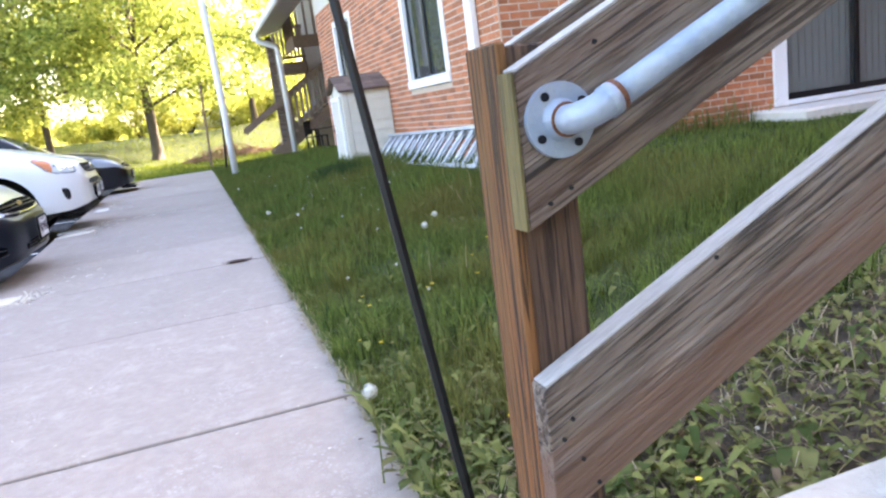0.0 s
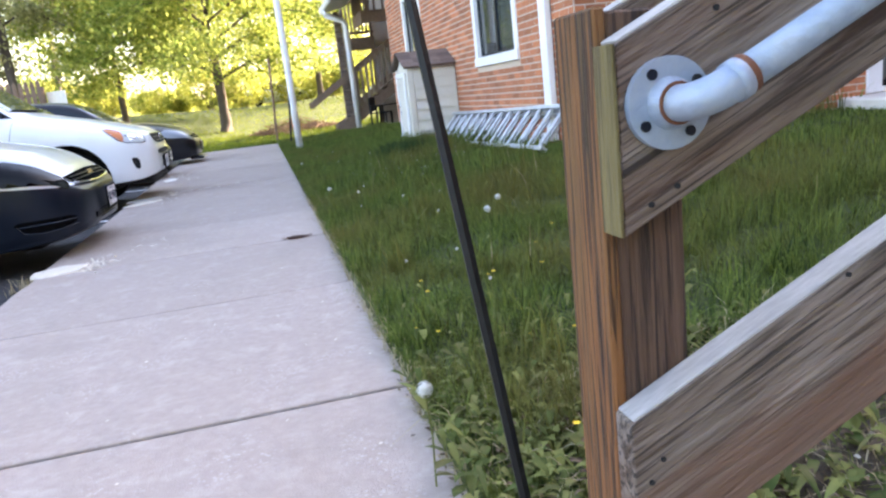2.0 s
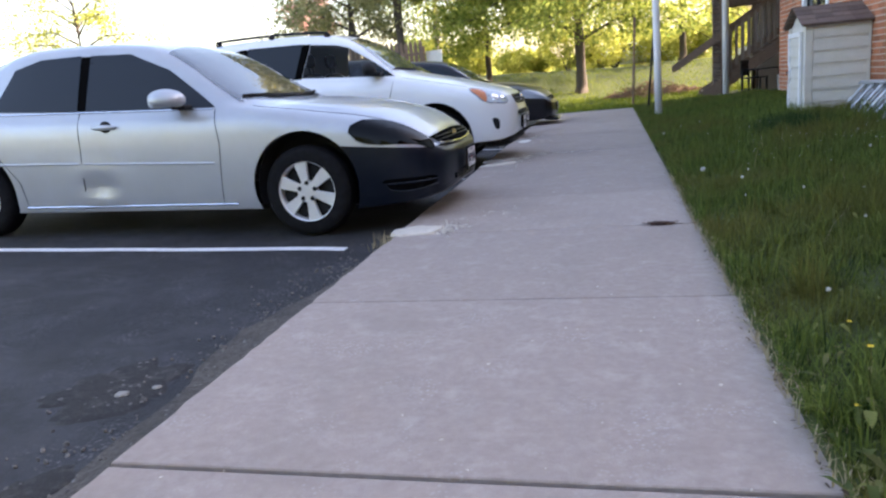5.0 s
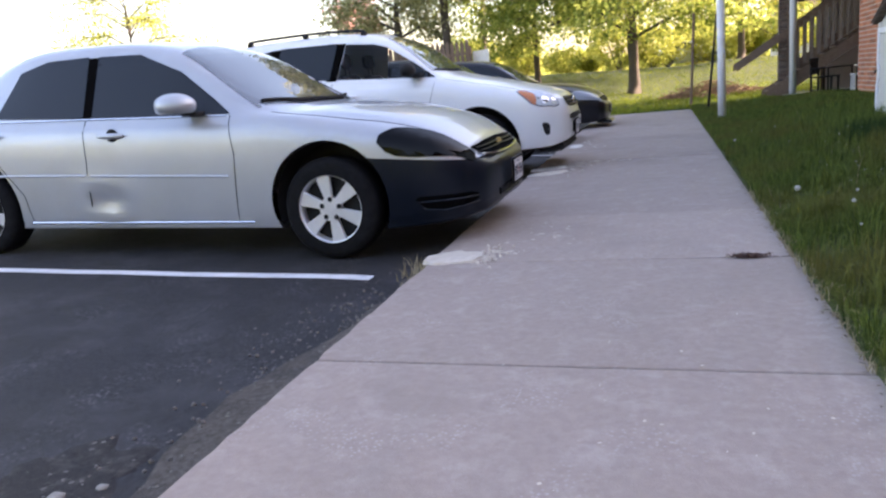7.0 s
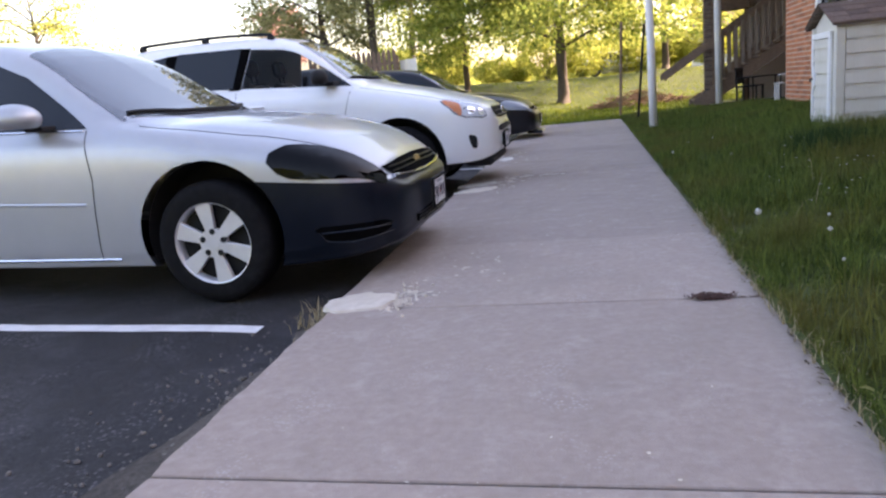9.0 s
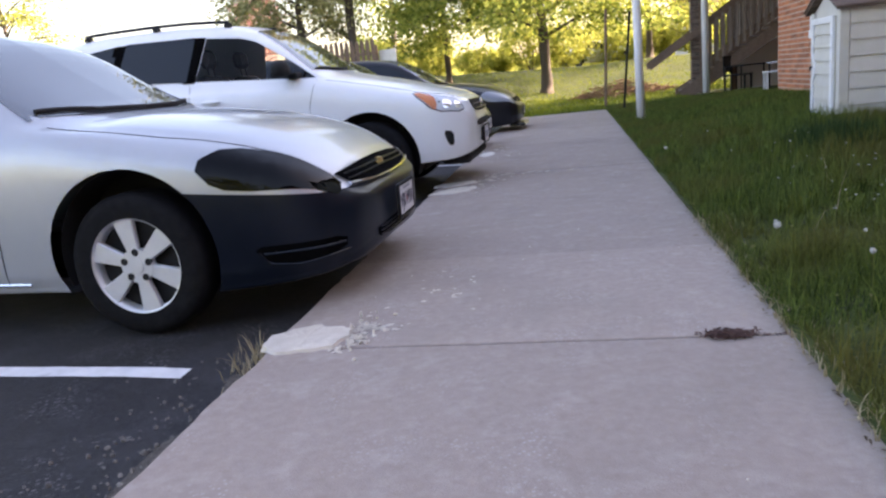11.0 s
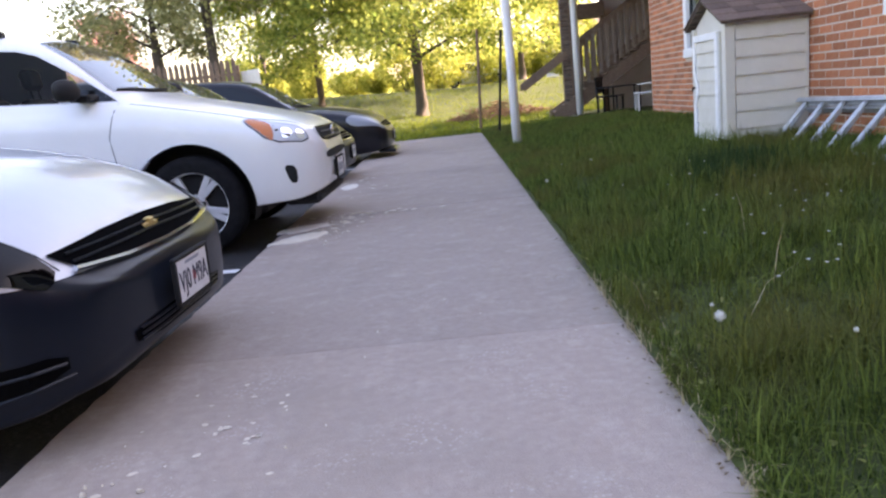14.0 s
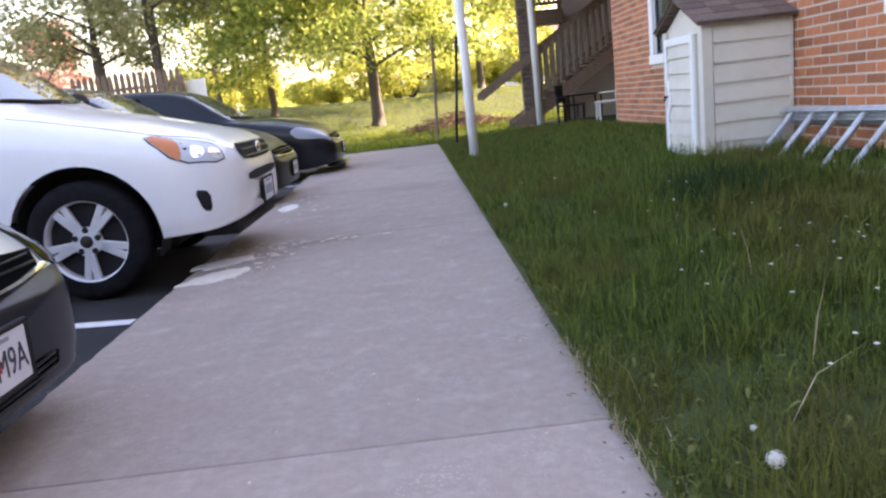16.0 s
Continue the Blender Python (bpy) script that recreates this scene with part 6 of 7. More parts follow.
for name, x, y, z0, w, l, h, label in (("far_house", -27, 46, 0.5, 9, 7, 3.0, "pale far house with low gable roof behind trees"), ("far_house", 14, 60, 0.9, 12, 8, 3.2, "pale far house with low gable roof behind trees")):
    hs = tagged(empty(name, x, y, z0), label, "house", group="far houses")
    part("wall", boxed(-w / 2, w / 2, -l / 2, l / 2, -0.6, h, 0.02), VINYL, hs)
    bm = bmesh.new()
    prism(bm, [(-l / 2 - 0.5, h), (l / 2 + 0.5, h), (0, h + 1.9)], "x", -w / 2 - 0.4, w / 2 + 0.4)
    part("roof", bm, SHINGLE, hs)
    for k in range(3):
        wn_ = part("window", boxed(-w / 2 + 1 + k * w / 3, -w / 2 + 2.1 + k * w / 3, -l / 2 - 0.05, -l / 2 - 0.003, 1.0, 2.2, 0.01), WHITE, hs)
        part("pane", boxed(-w / 2 + 1.1 + k * w / 3, -w / 2 + 2.0 + k * w / 3, -l / 2 - 0.06, -l / 2 - 0.052, 1.1, 2.1), CAR_GLASS, wn_)

# brush pile near the dark posts
rnd = random.Random(8)
bm = bmesh.new()
for k in range(260):
    a, r = rnd.uniform(0, 6.28), rnd.uniform(0, 1) ** 0.6
    p = Vector((math.cos(a) * r * 1.7, math.sin(a) * r * 0.8, (1 - r) * 0.55 * rnd.uniform(0.2, 1) + 0.02))
    d = Vector((rnd.uniform(-1, 1), rnd.uniform(-1, 1), rnd.uniform(-0.25, 0.45))) * 0.35
    tube(bm, [p - d, p + Vector((0, 0, 0.03)), p + d], [0.016, 0.013, 0.006], 4)
bp_ = link("brush", bm, material("dead_twigs", (0.16, 0.085, 0.05), (0.30, 0.17, 0.11), 8, 0.9))
bp_.location = (0.9, 21.5, ground_z(0.9, 21.5))
tagged(bp_, "heap of reddish brown cut branches on the lawn", "brush", kind="stuff")

# ---- grass, weeds and flowers ----
def blades(name, xs, ys, heights, widths, mat, rs, label, bend=0.5, zfun=None):
    n = len(xs)
    zs = np.array([(zfun or lawn_z)(x, y) for x, y in zip(xs, ys)]) - 0.01
    a = rs.uniform(0, 2 * np.pi, n)
    d = np.stack([np.cos(a), np.sin(a), np.zeros(n)], 1)
    s = np.stack([-np.sin(a), np.cos(a), np.zeros(n)], 1) * widths[:, None] / 2
    base = np.stack([xs, ys, zs], 1)
    lean = rs.uniform(0.05, bend, n)[:, None]
    h = heights[:, None]
    up = np.array([0, 0, 1.0])
    p1 = base + up * h * 0.5 + d * h * lean * 0.35
    p2 = base + up * h * (1 - 0.35 * lean) + d * h * lean
    v = np.stack([base - s, base + s, p1 - s * 0.8, p1 + s * 0.8, p2], 1).reshape(-1, 3)
    k = np.arange(n) * 5
    quads = np.stack([k, k + 1, k + 3, k + 2], 1)
    tris = np.stack([k + 2, k + 3, k + 4], 1)
    me = bpy.data.meshes.new(name)
    me.vertices.add(5 * n), me.loops.add(7 * n), me.polygons.add(2 * n)
    me.vertices.foreach_set("co", v.ravel())
    me.loops.foreach_set("vertex_index", np.concatenate([quads.ravel(), tris.ravel()]))
    me.polygons.foreach_set("loop_start", np.concatenate([np.arange(0, 4 * n, 4), 4 * n + np.arange(0, 3 * n, 3)]))
    me.update(calc_edges=True)
    me.materials.append(mat)
    return tagged(new(name, me), label, "grass", kind="stuff")


rs = np.random.RandomState(21)
def clumpy(x, y):
    return 0.5 + 0.5 * noise.noise((x * 1.6, y * 1.6, 4.0)) + 0.25 * noise.noise((x * 5, y * 5, 1.0))
def scatter(n, x0, x1, y0, y1, power=1.0):
    xs, ys = rs.uniform(x0, x1, n), y0 + (y1 - y0) * rs.uniform(0, 1, n) ** power
    return xs, ys
xs, ys = scatter(190000, 0.05, 2.46, -4.3, 5.0)
k = np.array([(x < WALL_X - 0.01 or y < WALL_S) for x, y in zip(xs, ys)])
xs, ys = xs[k], ys[k]
weedy = np.array([0.4 * (1 - smoothstep(-2.9, -2.2, y)) + 0.45 * (1 - smoothstep(-3.7, -3.2, y)) * smoothstep(0.15, 0.4, x) for x, y in zip(xs, ys)])
k = rs.uniform(0, 1, len(xs)) > weedy
xs, ys = xs[k], ys[k]
hs = np.array([0.022 + 0.13 * max(0.05, clumpy(x, y)) ** 1.6 for x, y in zip(xs, ys)]) * rs.uniform(0.4, 1.5, len(xs)) * (0.6 + 0.4 * np.clip(xs / 0.12, 0, 1))
blades("grass", xs, ys, hs, rs.uniform(0.002, 0.0045, len(xs)), GRASS, rs, "long unmown green lawn grass", 1.2)
xs, ys = scatter(52000, 0.015, 2.46, 5.0, 15.2)
hs = np.array([0.06 + 0.08 * max(0.1, clumpy(x, y)) for x, y in zip(xs, ys)]) * rs.uniform(0.7, 1.3, len(xs))
blades("grass", xs, ys, hs, rs.uniform(0.006, 0.012, len(xs)), GRASS, rs, "long unmown green lawn grass", 0.8)
xs, ys = scatter(40000, 2.34, 8.5, -4.2, 0.82)
hs = rs.uniform(0.07, 0.16, len(xs)) * np.where((ys > -0.9) | (xs > 4.6), 0.5, 1.0)
k = ~((xs > 5.15) & (ys > WALL_S - 0.8))
blades("grass", xs[k], ys[k], hs[k], rs.uniform(0.005, 0.010, k.sum()), GRASS, rs, "long unmown green lawn grass", 0.8)
# far lawn, its blades coloured lighter as if in sun
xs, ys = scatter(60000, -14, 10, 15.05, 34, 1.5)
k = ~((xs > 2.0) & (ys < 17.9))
blades("grass", xs[k], ys[k], rs.uniform(0.05, 0.13, k.sum()), rs.uniform(0.012, 0.03, k.sum()), GRASS_SUN_TONE, rs, "far lawn grass with sunlight put into its colour", 0.8)
# irregular taller clumps
cx, cy = scatter(1100, 0.03, 2.3, -3.6, 6.5)
xs = np.repeat(cx, 30) + rs.normal(size=1100 * 30) * 0.035
ys = np.repeat(cy, 30) + rs.normal(size=1100 * 30) * 0.035
k = (xs > 0.02) & (xs < 2.33)
blades("grass_clumps", xs[k], ys[k], np.repeat(rs.uniform(0.08, 0.25, 1100), 30)[k] * rs.uniform(0.6, 1.1, k.sum()), rs.uniform(0.003, 0.007, k.sum()), GRASS, rs, "taller uneven clumps of lawn grass", 1.1)
# darker tuft mound in front of the shed
n = 1500
xs, ys = 1.30 + rs.normal(size=n) * 0.16, 3.7 + rs.normal(size=n) * 0.20
blades("grass_tuft", xs, ys, rs.uniform(0.10, 0.25, n), rs.uniform(0.004, 0.009, n), GRASS_DARK, rs, "tall dark green grass tuft", 0.6)
# grass spilling over the walk's edge
n = 15000
ys = rs.uniform(-4.3, 13, n)
xs = np.array([0.042 - 0.045 * max(0.0, noise.noise((3.0, y * 2.1, 8.0)) + 0.6 * noise.noise((1.0, y * 7.0, 2.0))) for y in ys]) + np.abs(rs.normal(size=n)) * 0.03
blades("grass_edge", xs, ys, rs.uniform(0.03, 0.10, n), rs.uniform(0.003, 0.007, n), GRASS, rs, "grass blades hanging over the walk edge", 1.3, lambda x, y: 0.012)
n = 1500
xs, ys = np.abs(rs.normal(size=n)) * 0.07, rs.uniform(-4.3, 2, n)
blades("dry_grass", xs, ys, rs.uniform(0.03, 0.08, n), rs.uniform(0.003, 0.006, n), DRY, rs, "dry straw-coloured grass at the walk edge", 1.4, lambda x, y: 0.012)
# straw tufts and stalks
n = 130
ys, xs = 0.10 + rs.normal(size=n) * 0.09, -2.02 + rs.normal(size=n) * 0.05
blades("dry_tuft", xs, ys, rs.uniform(0.04, 0.13, n), rs.uniform(0.003, 0.006, n), DRY, rs, "dry grass tuft at the kerb", 1.0, lambda x, y: lot_z(x, y) + 0.005)
n = 34
xs, ys = scatter(n, 0.05, 2.2, -3.4, 6)
blades("seed_stalks", xs, ys, rs.uniform(0.16, 0.30, n), rs.uniform(0.003, 0.005, n), DRY, rs, "thin pale seed stalks in the lawn", 0.9)

LITTER_RED = leaf_material("reddish_dead_leaf", (0.045, 0.022, 0.018), (0.125, 0.062, 0.05), 0.1)
LITTER = leaf_material("dead_leaf", (0.06, 0.04, 0.025), (0.22, 0.15, 0.09), 0.1)
# broad weed leaves by the walk and under the rail
def weed_leaves(n, xs, ys, size, rs, label, mat, zf=lawn_z):
    verts, faces = [], []
    for x, y in zip(xs, ys):
        a = rs.uniform(0, 6.28)
        L = size * rs.uniform(0.5, 1.3)
        w = L * (rs.uniform(0.06, 0.13) if size > 0.08 else rs.uniform(0.10, 0.24))
        tilt = rs.uniform(0.15, 0.95)
        z = zf(x, y) + rs.uniform(0.0, 0.045 if size > 0.03 else 0.004)
        tilt *= 1.0 if size > 0.03 else 0.45
        d = np.array([math.cos(a), math.sin(a), 0])
        s = np.array([-math.sin(a), math.cos(a), 0])
        up = np.array([0, 0, 1.0])
        b = len(verts)
        o = np.array([x, y, z])
        for t, ww, hz in ((0, 0.15, 0), (0.35, 0.9, 0.45), (0.7, 1.0, 0.75), (1.0, 0.05, 0.62)):
            c = o + d * L * t * math.cos(tilt * 0.8) + up * L * hz * math.sin(tilt)
            verts += [tuple(c - s * w * ww + up * 0.25 * w * ww), tuple(c), tuple(c + s * w * ww + up * 0.25 * w * ww)]
        for r in range(3):
            for q in range(2):
                faces.append((b + r * 3 + q, b + r * 3 + q + 1, b + r * 3 + q + 4, b + r * 3 + q + 3))
    return tagged(raw("weeds", verts, faces, mat, smooth=True), label, "weeds", kind="stuff")
n = 1000
ys = -4.45 + np.abs(rs.normal(size=n)) * 0.8
xs = np.abs(rs.normal(size=n)) * 0.40 + 0.0
weed_leaves(n, xs, ys, 0.058, rs, "low broad-leaved green weeds beside the walk", WEED)
n = 2600
xs, ys = scatter(n, 0.12, 2.2, -4.36, -3.3)
weed_leaves(n, xs, ys, 0.058, rs, "low broad-leaved green weeds on bare soil", WEED)
n = 900
xs, ys = scatter(n, 0.1, 2.0, -4.28, -3.5)
weed_leaves(n, xs, ys, 0.035, rs, "dead brown leaves on bare soil", LITTER)
n = 1300
xs, ys = scatter(n, 0.05, 2.0, -4.35, -3.3)
blades("straw_litter", xs, ys, rs.uniform(0.04, 0.13, n), rs.uniform(0.002, 0.005, n), DRY, rs, "flattened dry straw lying on bare soil", 3.0)
n = 500
ys = rs.uniform(-4.3, 3.0, n)
xs = 0.04 - np.abs(rs.normal(size=n)) * 0.03
weed_leaves(n, xs, ys, 0.022, rs, "dead leaf crumbs along the walk edge", LITTER, lambda x, y: 0.004)
n = 260
ys, xs = -4.4 + np.abs(rs.normal(size=n)) * 1.0, np.abs(rs.normal(size=n)) * 0.5
weed_leaves(n, xs, ys, 0.085, rs, "long dandelion leaves in the lawn", WEED)
n = 500
xs, ys = scatter(n, 0.02, 2.2, -2.4, 3.0)
weed_leaves(n, xs, ys, 0.045, rs, "broad weed leaves in the lawn", WEED)
n = 260
xs, ys = 4.3 + rs.normal(size=n) * 0.5, WALL_S - 0.10 - np.abs(rs.normal(size=n)) * 0.08
blades("tall_weeds", xs, ys, rs.uniform(0.15, 0.38, n), rs.uniform(0.006, 0.016, n), WEED, rs, "tall weeds at the foot of the brick wall", 0.7)

def dandelion(x, y, h, r, kind):
    z = lawn_z(x, y)
    d = tagged(empty("dandelion", x, y, z), "white dandelion seed head on a thin stalk" if kind == "seed" else "yellow dandelion flower on a short stalk", "flower", group="dandelions")
    bm = bmesh.new()
    tube(bm, [(0, 0, -0.01), (0.006, 0.004, h * 0.5), (0, 0, h)], [0.0028, 0.0024, 0.002], 5)
    part("stalk", bm, WEED, d)
    bm = bmesh.new()
    if kind == "seed":
        rr = random.Random(int(x * 1000 + y * 77))
        for k in range(260):
            v = Vector((rr.gauss(0, 1), rr.gauss(0, 1), rr.gauss(0, 1))).normalized()
            a = v.orthogonal().normalized() * r * 0.10
            b = v.cross(a)
            c = Vector((0, 0, h)) + v * r
            bm.faces.new([bm.verts.new(q) for q in (c + a, c + b, c - a, c - b)])
        bmesh.ops.create_icosphere(bm, subdivisions=1, radius=r * 0.8, matrix=Matrix.Translation((0, 0, h)))
        part("seed_head", bm, SEED, d)
    else:
        for k in range(14):
            a = k * 0.45
            p = Vector((math.cos(a), math.sin(a), 0.35))
            t = Vector((-math.sin(a), math.cos(a), 0)) * r * 0.25
            o = Vector((0, 0, h))
            bm.faces.new([bm.verts.new(q) for q in (o, o + p * r * 0.6 + t, o + p * r, o + p * r * 0.6 - t)])
        part("petals", bm, YELLOW, d)


def speckle_flower(x, y, h):
    f = tagged(empty("small_flower", x, y, lawn_z(x, y)), "tiny white wild flower on a thin stalk", "flower", group="small flowers")
    bm = bmesh.new()
    tube(bm, [(0, 0, -0.01), (0.004, 0, h * 0.5), (0, 0.003, h)], 0.0014, 4)
    part("stalk", bm, WEED, f)
    bm = bmesh.new()
    for q in range(6):
        a = q * math.pi / 3
        o, d, sd = Vector((0, 0.003, h)), Vector((math.cos(a), math.sin(a), 0.4)) * 0.008, Vector((-math.sin(a), math.cos(a), 0)) * 0.003
        bm.faces.new([bm.verts.new(c) for c in (o, o + d * 0.7 + sd, o + d, o + d * 0.7 - sd)])
    part("petals", bm, SEED, f)


rnd = random.Random(64)
for k in range(70):
    speckle_flower(rnd.uniform(0.5, 2.1), rnd.gauss(1.7, 0.9), rnd.uniform(0.10, 0.2))
dandelion(-0.043, -3.62, 0.24, 0.020, "seed")
dandelion(0.13, 0.63, 0.21, 0.017, "seed")
dandelion(0.16, 0.78, 0.19, 0.007, "seed")
dandelion(0.784, -1.53, 0.17, 0.020, "seed")
dandelion(0.973, -1.14, 0.145, 0.019, "seed")
dandelion(0.30, 0.1, 0.2, 0.011, "seed")
dandelion(0.10, 4.2, 0.17, 0.014, "seed")
rnd = random.Random(31)
for k in range(22):
    dandelion(rnd.uniform(0.2, 2.1), rnd.uniform(-3.0, 5.5), rnd.uniform(0.10, 0.20), rnd.uniform(0.005, 0.009), "seed")
for k in range(26):
    dandelion(rnd.uniform(0.05, 1.3), rnd.uniform(-4.2, -1.8), rnd.uniform(0.05, 0.12), rnd.uniform(0.007, 0.012), "flower")

# ---- repairs, stones and dirt on the walk and the lot ----
def blob(name, cx, cy, z, rx, ry, h, mat, seed, label, cat, n=26, noise_amt=0.25, rot=0.0):
    rs_ = random.Random(seed)
    ring = []
    for k in range(n):
        a = 2 * math.pi * k / n
        q = 1 + noise_amt * noise.noise((math.cos(a) * 2, math.sin(a) * 2, seed)) + 0.10 * noise.noise((math.cos(a) * 9, math.sin(a) * 9, seed))
        p = Vector((math.cos(a) * rx * q, math.sin(a) * ry * q, 0))
        p.rotate(Euler((0, 0, rot)))
        ring.append(p)
    bm = bmesh.new()
    lo = [bm.verts.new((p.x, p.y, -0.01)) for p in ring]
    up = [bm.verts.new((p.x * 0.94, p.y * 0.94, h)) for p in ring]
    mid = [bm.verts.new((p.x * 0.5, p.y * 0.5, h * 1.25 + 0.002 * rs_.uniform(-1, 1))) for p in ring]
    c = bm.verts.new((0, 0, h * 1.3))
    for k in range(n):
        j = (k + 1) % n
        bm.faces.new((lo[k], lo[j], up[j], up[k])), bm.faces.new((up[k], up[j], mid[j], mid[k])), bm.faces.new((mid[k], mid[j], c))
    ob = link(name, bm, mat, smooth=False)
    ob.location = (cx, cy, z)
    return tagged(ob, label, cat, kind="structure")


PATCH = material("white_patch", (0.57, 0.50, 0.42), (0.72, 0.66, 0.58), 7, 0.85, 0.5, 70, c3=(0.45, 0.38, 0.31), scale3=9, amount3=0.3)
BROWN = material("brown_leaf_dirt", (0.09, 0.04, 0.03), (0.17, 0.085, 0.065), 25, 0.95, 0.7, 120)
blob("repair_patch", -1.80, 0.10, 0.002, 0.185, 0.15, 0.012, PATCH, 3, "white mortar repair at the walk's broken edge", "patch", n=36, noise_amt=0.25, rot=0.35)
blob("repair_patch", -1.80, 3.90, 0.002, 0.24, 0.13, 0.004, PATCH, 6, "white mortar repair on the concrete walk", "patch", n=44, noise_amt=0.25, rot=0.75)
blob("repair_patch", -1.86, 4.32, 0.002, 0.22, 0.12, 0.004, CONCRETE_PALE, 9, "pale mortar repair on the concrete walk", "patch", n=44, noise_amt=0.4, rot=0.6)
blob("repair_patch", -1.86, 6.9, 0.002, 0.10, 0.25, 0.005, CONCRETE_PALE, 12, "pale mortar repair on the concrete walk", "patch")
blob("dirt_clump", -0.19, 0.0, 0.0, 0.06, 0.026, 0.007, BROWN, 15, "clump of reddish brown dirt in a slab joint", "dirt", noise_amt=0.6)
n = 420
weed_leaves(n, -0.19 + rs.normal(size=n) * 0.036, rs.normal(size=n) * 0.018, 0.026, rs, "shredded brown dead leaves on the slab joint", LITTER_RED, lambda x, y: 0.006)
n = 60
weed_leaves(n, rs.uniform(-0.13, 0.02, n), rs.normal(size=n) * 0.006, 0.014, rs, "brown leaf crumbs in the slab joint", LITTER_RED, lambda x, y: 0.0)
# thin flat flakes: scaled concrete skin and worn line paint
def flakes(name, spots, mat, label, seed):
    q = random.Random(seed)
    bm = bmesh.new()
    for cx, cy, sx, sy, count, r0, r1, zf in spots:
        for _ in range(count):
            x, y, r = cx + q.gauss(0, sx), cy + q.gauss(0, sy), q.uniform(r0, r1)
            z, k, e = zf(x, y), q.randint(5, 8), q.uniform(0.4, 1.0)
            ph = q.uniform(0, 6.28)
            top = []
            for i in range(k):
                a_, rr_ = 6.283 * i / k, r * q.uniform(0.55, 1.1)
                p = Vector((rr_ * math.cos(a_), rr_ * e * math.sin(a_), 0))
                p.rotate(Euler((0, 0, ph)))
                top.append(bm.verts.new((x + p.x, y + p.y, z + 0.003)))
            bm.faces.new(top)
    tagged(link(name, bm, mat), label, "flakes", kind="stuff")
on_walk = lambda x, y: 0.0035
flakes("concrete_flakes", [(-1.60, 0.14, 0.04, 0.08, 60, 0.006, 0.026, on_walk), (-1.52, 0.22, 0.05, 0.02, 14, 0.008, 0.03, on_walk),
    (-1.35, 0.75, 0.12, 0.25, 26, 0.004, 0.02, on_walk), (-1.62, 4.5, 0.16, 0.22, 46, 0.008, 0.045, on_walk), (-1.35, 4.75, 0.25, 0.04, 20, 0.01, 0.05, on_walk),
    (-1.75, 7.0, 0.12, 0.4, 30, 0.01, 0.05, on_walk), (-0.8, -2.2, 0.45, 0.7, 26, 0.003, 0.011, on_walk), (-0.8, -3.5, 0.45, 0.4, 16, 0.003, 0.010, on_walk)],
    PATCH, "thin pale flakes of scaled concrete on the walk", 5)
flakes("paint_flakes", [(-2.42, -3.40, 0.13, 0.045, 70, 0.008, 0.03, lambda x, y: lot_z(x, y) + 0.012)], PAINT_LINE, "broken flakes of worn white line paint", 8)
flakes("dust_flakes", [(-2.35, -2.35, 0.14, 0.16, 34, 0.004, 0.014, lambda x, y: lot_z(x, y) + 0.004), (-2.12, -1.0, 0.09, 0.5, 50, 0.004, 0.014, lambda x, y: lot_z(x, y) + 0.004)],
    material("grey_crumbs", (0.09, 0.085, 0.08), (0.17, 0.16, 0.15), 20, 0.95), "grey crumbs scattered over dark dirt", 9)
# dark damp dirt washed over the lot's edge
DAMP = material("dark_damp_dirt", (0.010, 0.009, 0.010), (0.030, 0.026, 0.025), 40, 0.85, 0.9, 120, c3=(0.095, 0.086, 0.08), scale3=14, amount3=0.35)
for cx, cy, rx, ry, sd in ((-2.34, -2.35, 0.24, 0.28, 21), (-2.13, -3.25, 0.2, 0.28, 27)):
    bm = bmesh.new()
    rings = []
    for j, f in enumerate((0.0, 0.35, 0.65, 0.88, 1.0)):
        rings.append([])
        for i in range(48):
            a_ = 6.2832 * i / 48
            q = f * (1 + 0.45 * noise.noise((math.cos(a_) * 1.8, math.sin(a_) * 1.8, sd)) + 0.2 * noise.noise((math.cos(a_) * 6, math.sin(a_) * 6, sd)))
            x, y = min(cx + rx * q * math.cos(a_), -walk_edge(cy) - 0.01), cy + ry * q * math.sin(a_)
            rings[-1].append(bm.verts.new((x, y, lot_z(x, y) + (0.006 if f < 0.95 else -0.004) + 0.004 * (1 - f) * noise.noise((x * 20, y * 20, 1)))))
    for r0, r1 in zip(rings, rings[1:]):
        for i in range(48):
            bm.faces.new((r0[i], r1[i], r1[(i + 1) % 48], r0[(i + 1) % 48]))
    bmesh.ops.remove_doubles(bm, verts=bm.verts[:], dist=0.0005)
    tagged(link("dirt_patch", bm, DAMP, smooth=True), "dark damp dirt spread over the asphalt edge", "dirt", kind="structure")
# crumbled dirt strip where the asphalt meets the walk
EDGE_DIRT = material("edge_dirt", (0.05, 0.042, 0.036), (0.13, 0.115, 0.10), 45, 0.95, 0.9, 150, c3=(0.022, 0.02, 0.02), scale3=2.5, amount3=0.5)
bm = bmesh.new()
prev = None
for k in range(120):
    y = -5.0 + 0.15 * k
    w = 0.10 + 0.22 * max(0.0, noise.noise((y * 0.8, 2, 7)) + 0.3) + 0.05 * noise.noise((y * 5, 1, 1))
    if y > 0:
        w *= 0.5
    row = [bm.verts.new((-walk_edge(y) + 0.01 - w * f, y, lot_z(-walk_edge(y) - w * f, y) + 0.014 * (1 - f) ** 0.7 + 0.001)) for f in (0, 0.3, 0.65, 1.0)]
    if prev:
        for i in range(3):
            bm.faces.new((prev[i], row[i], row[i + 1], prev[i + 1]))
    prev = row
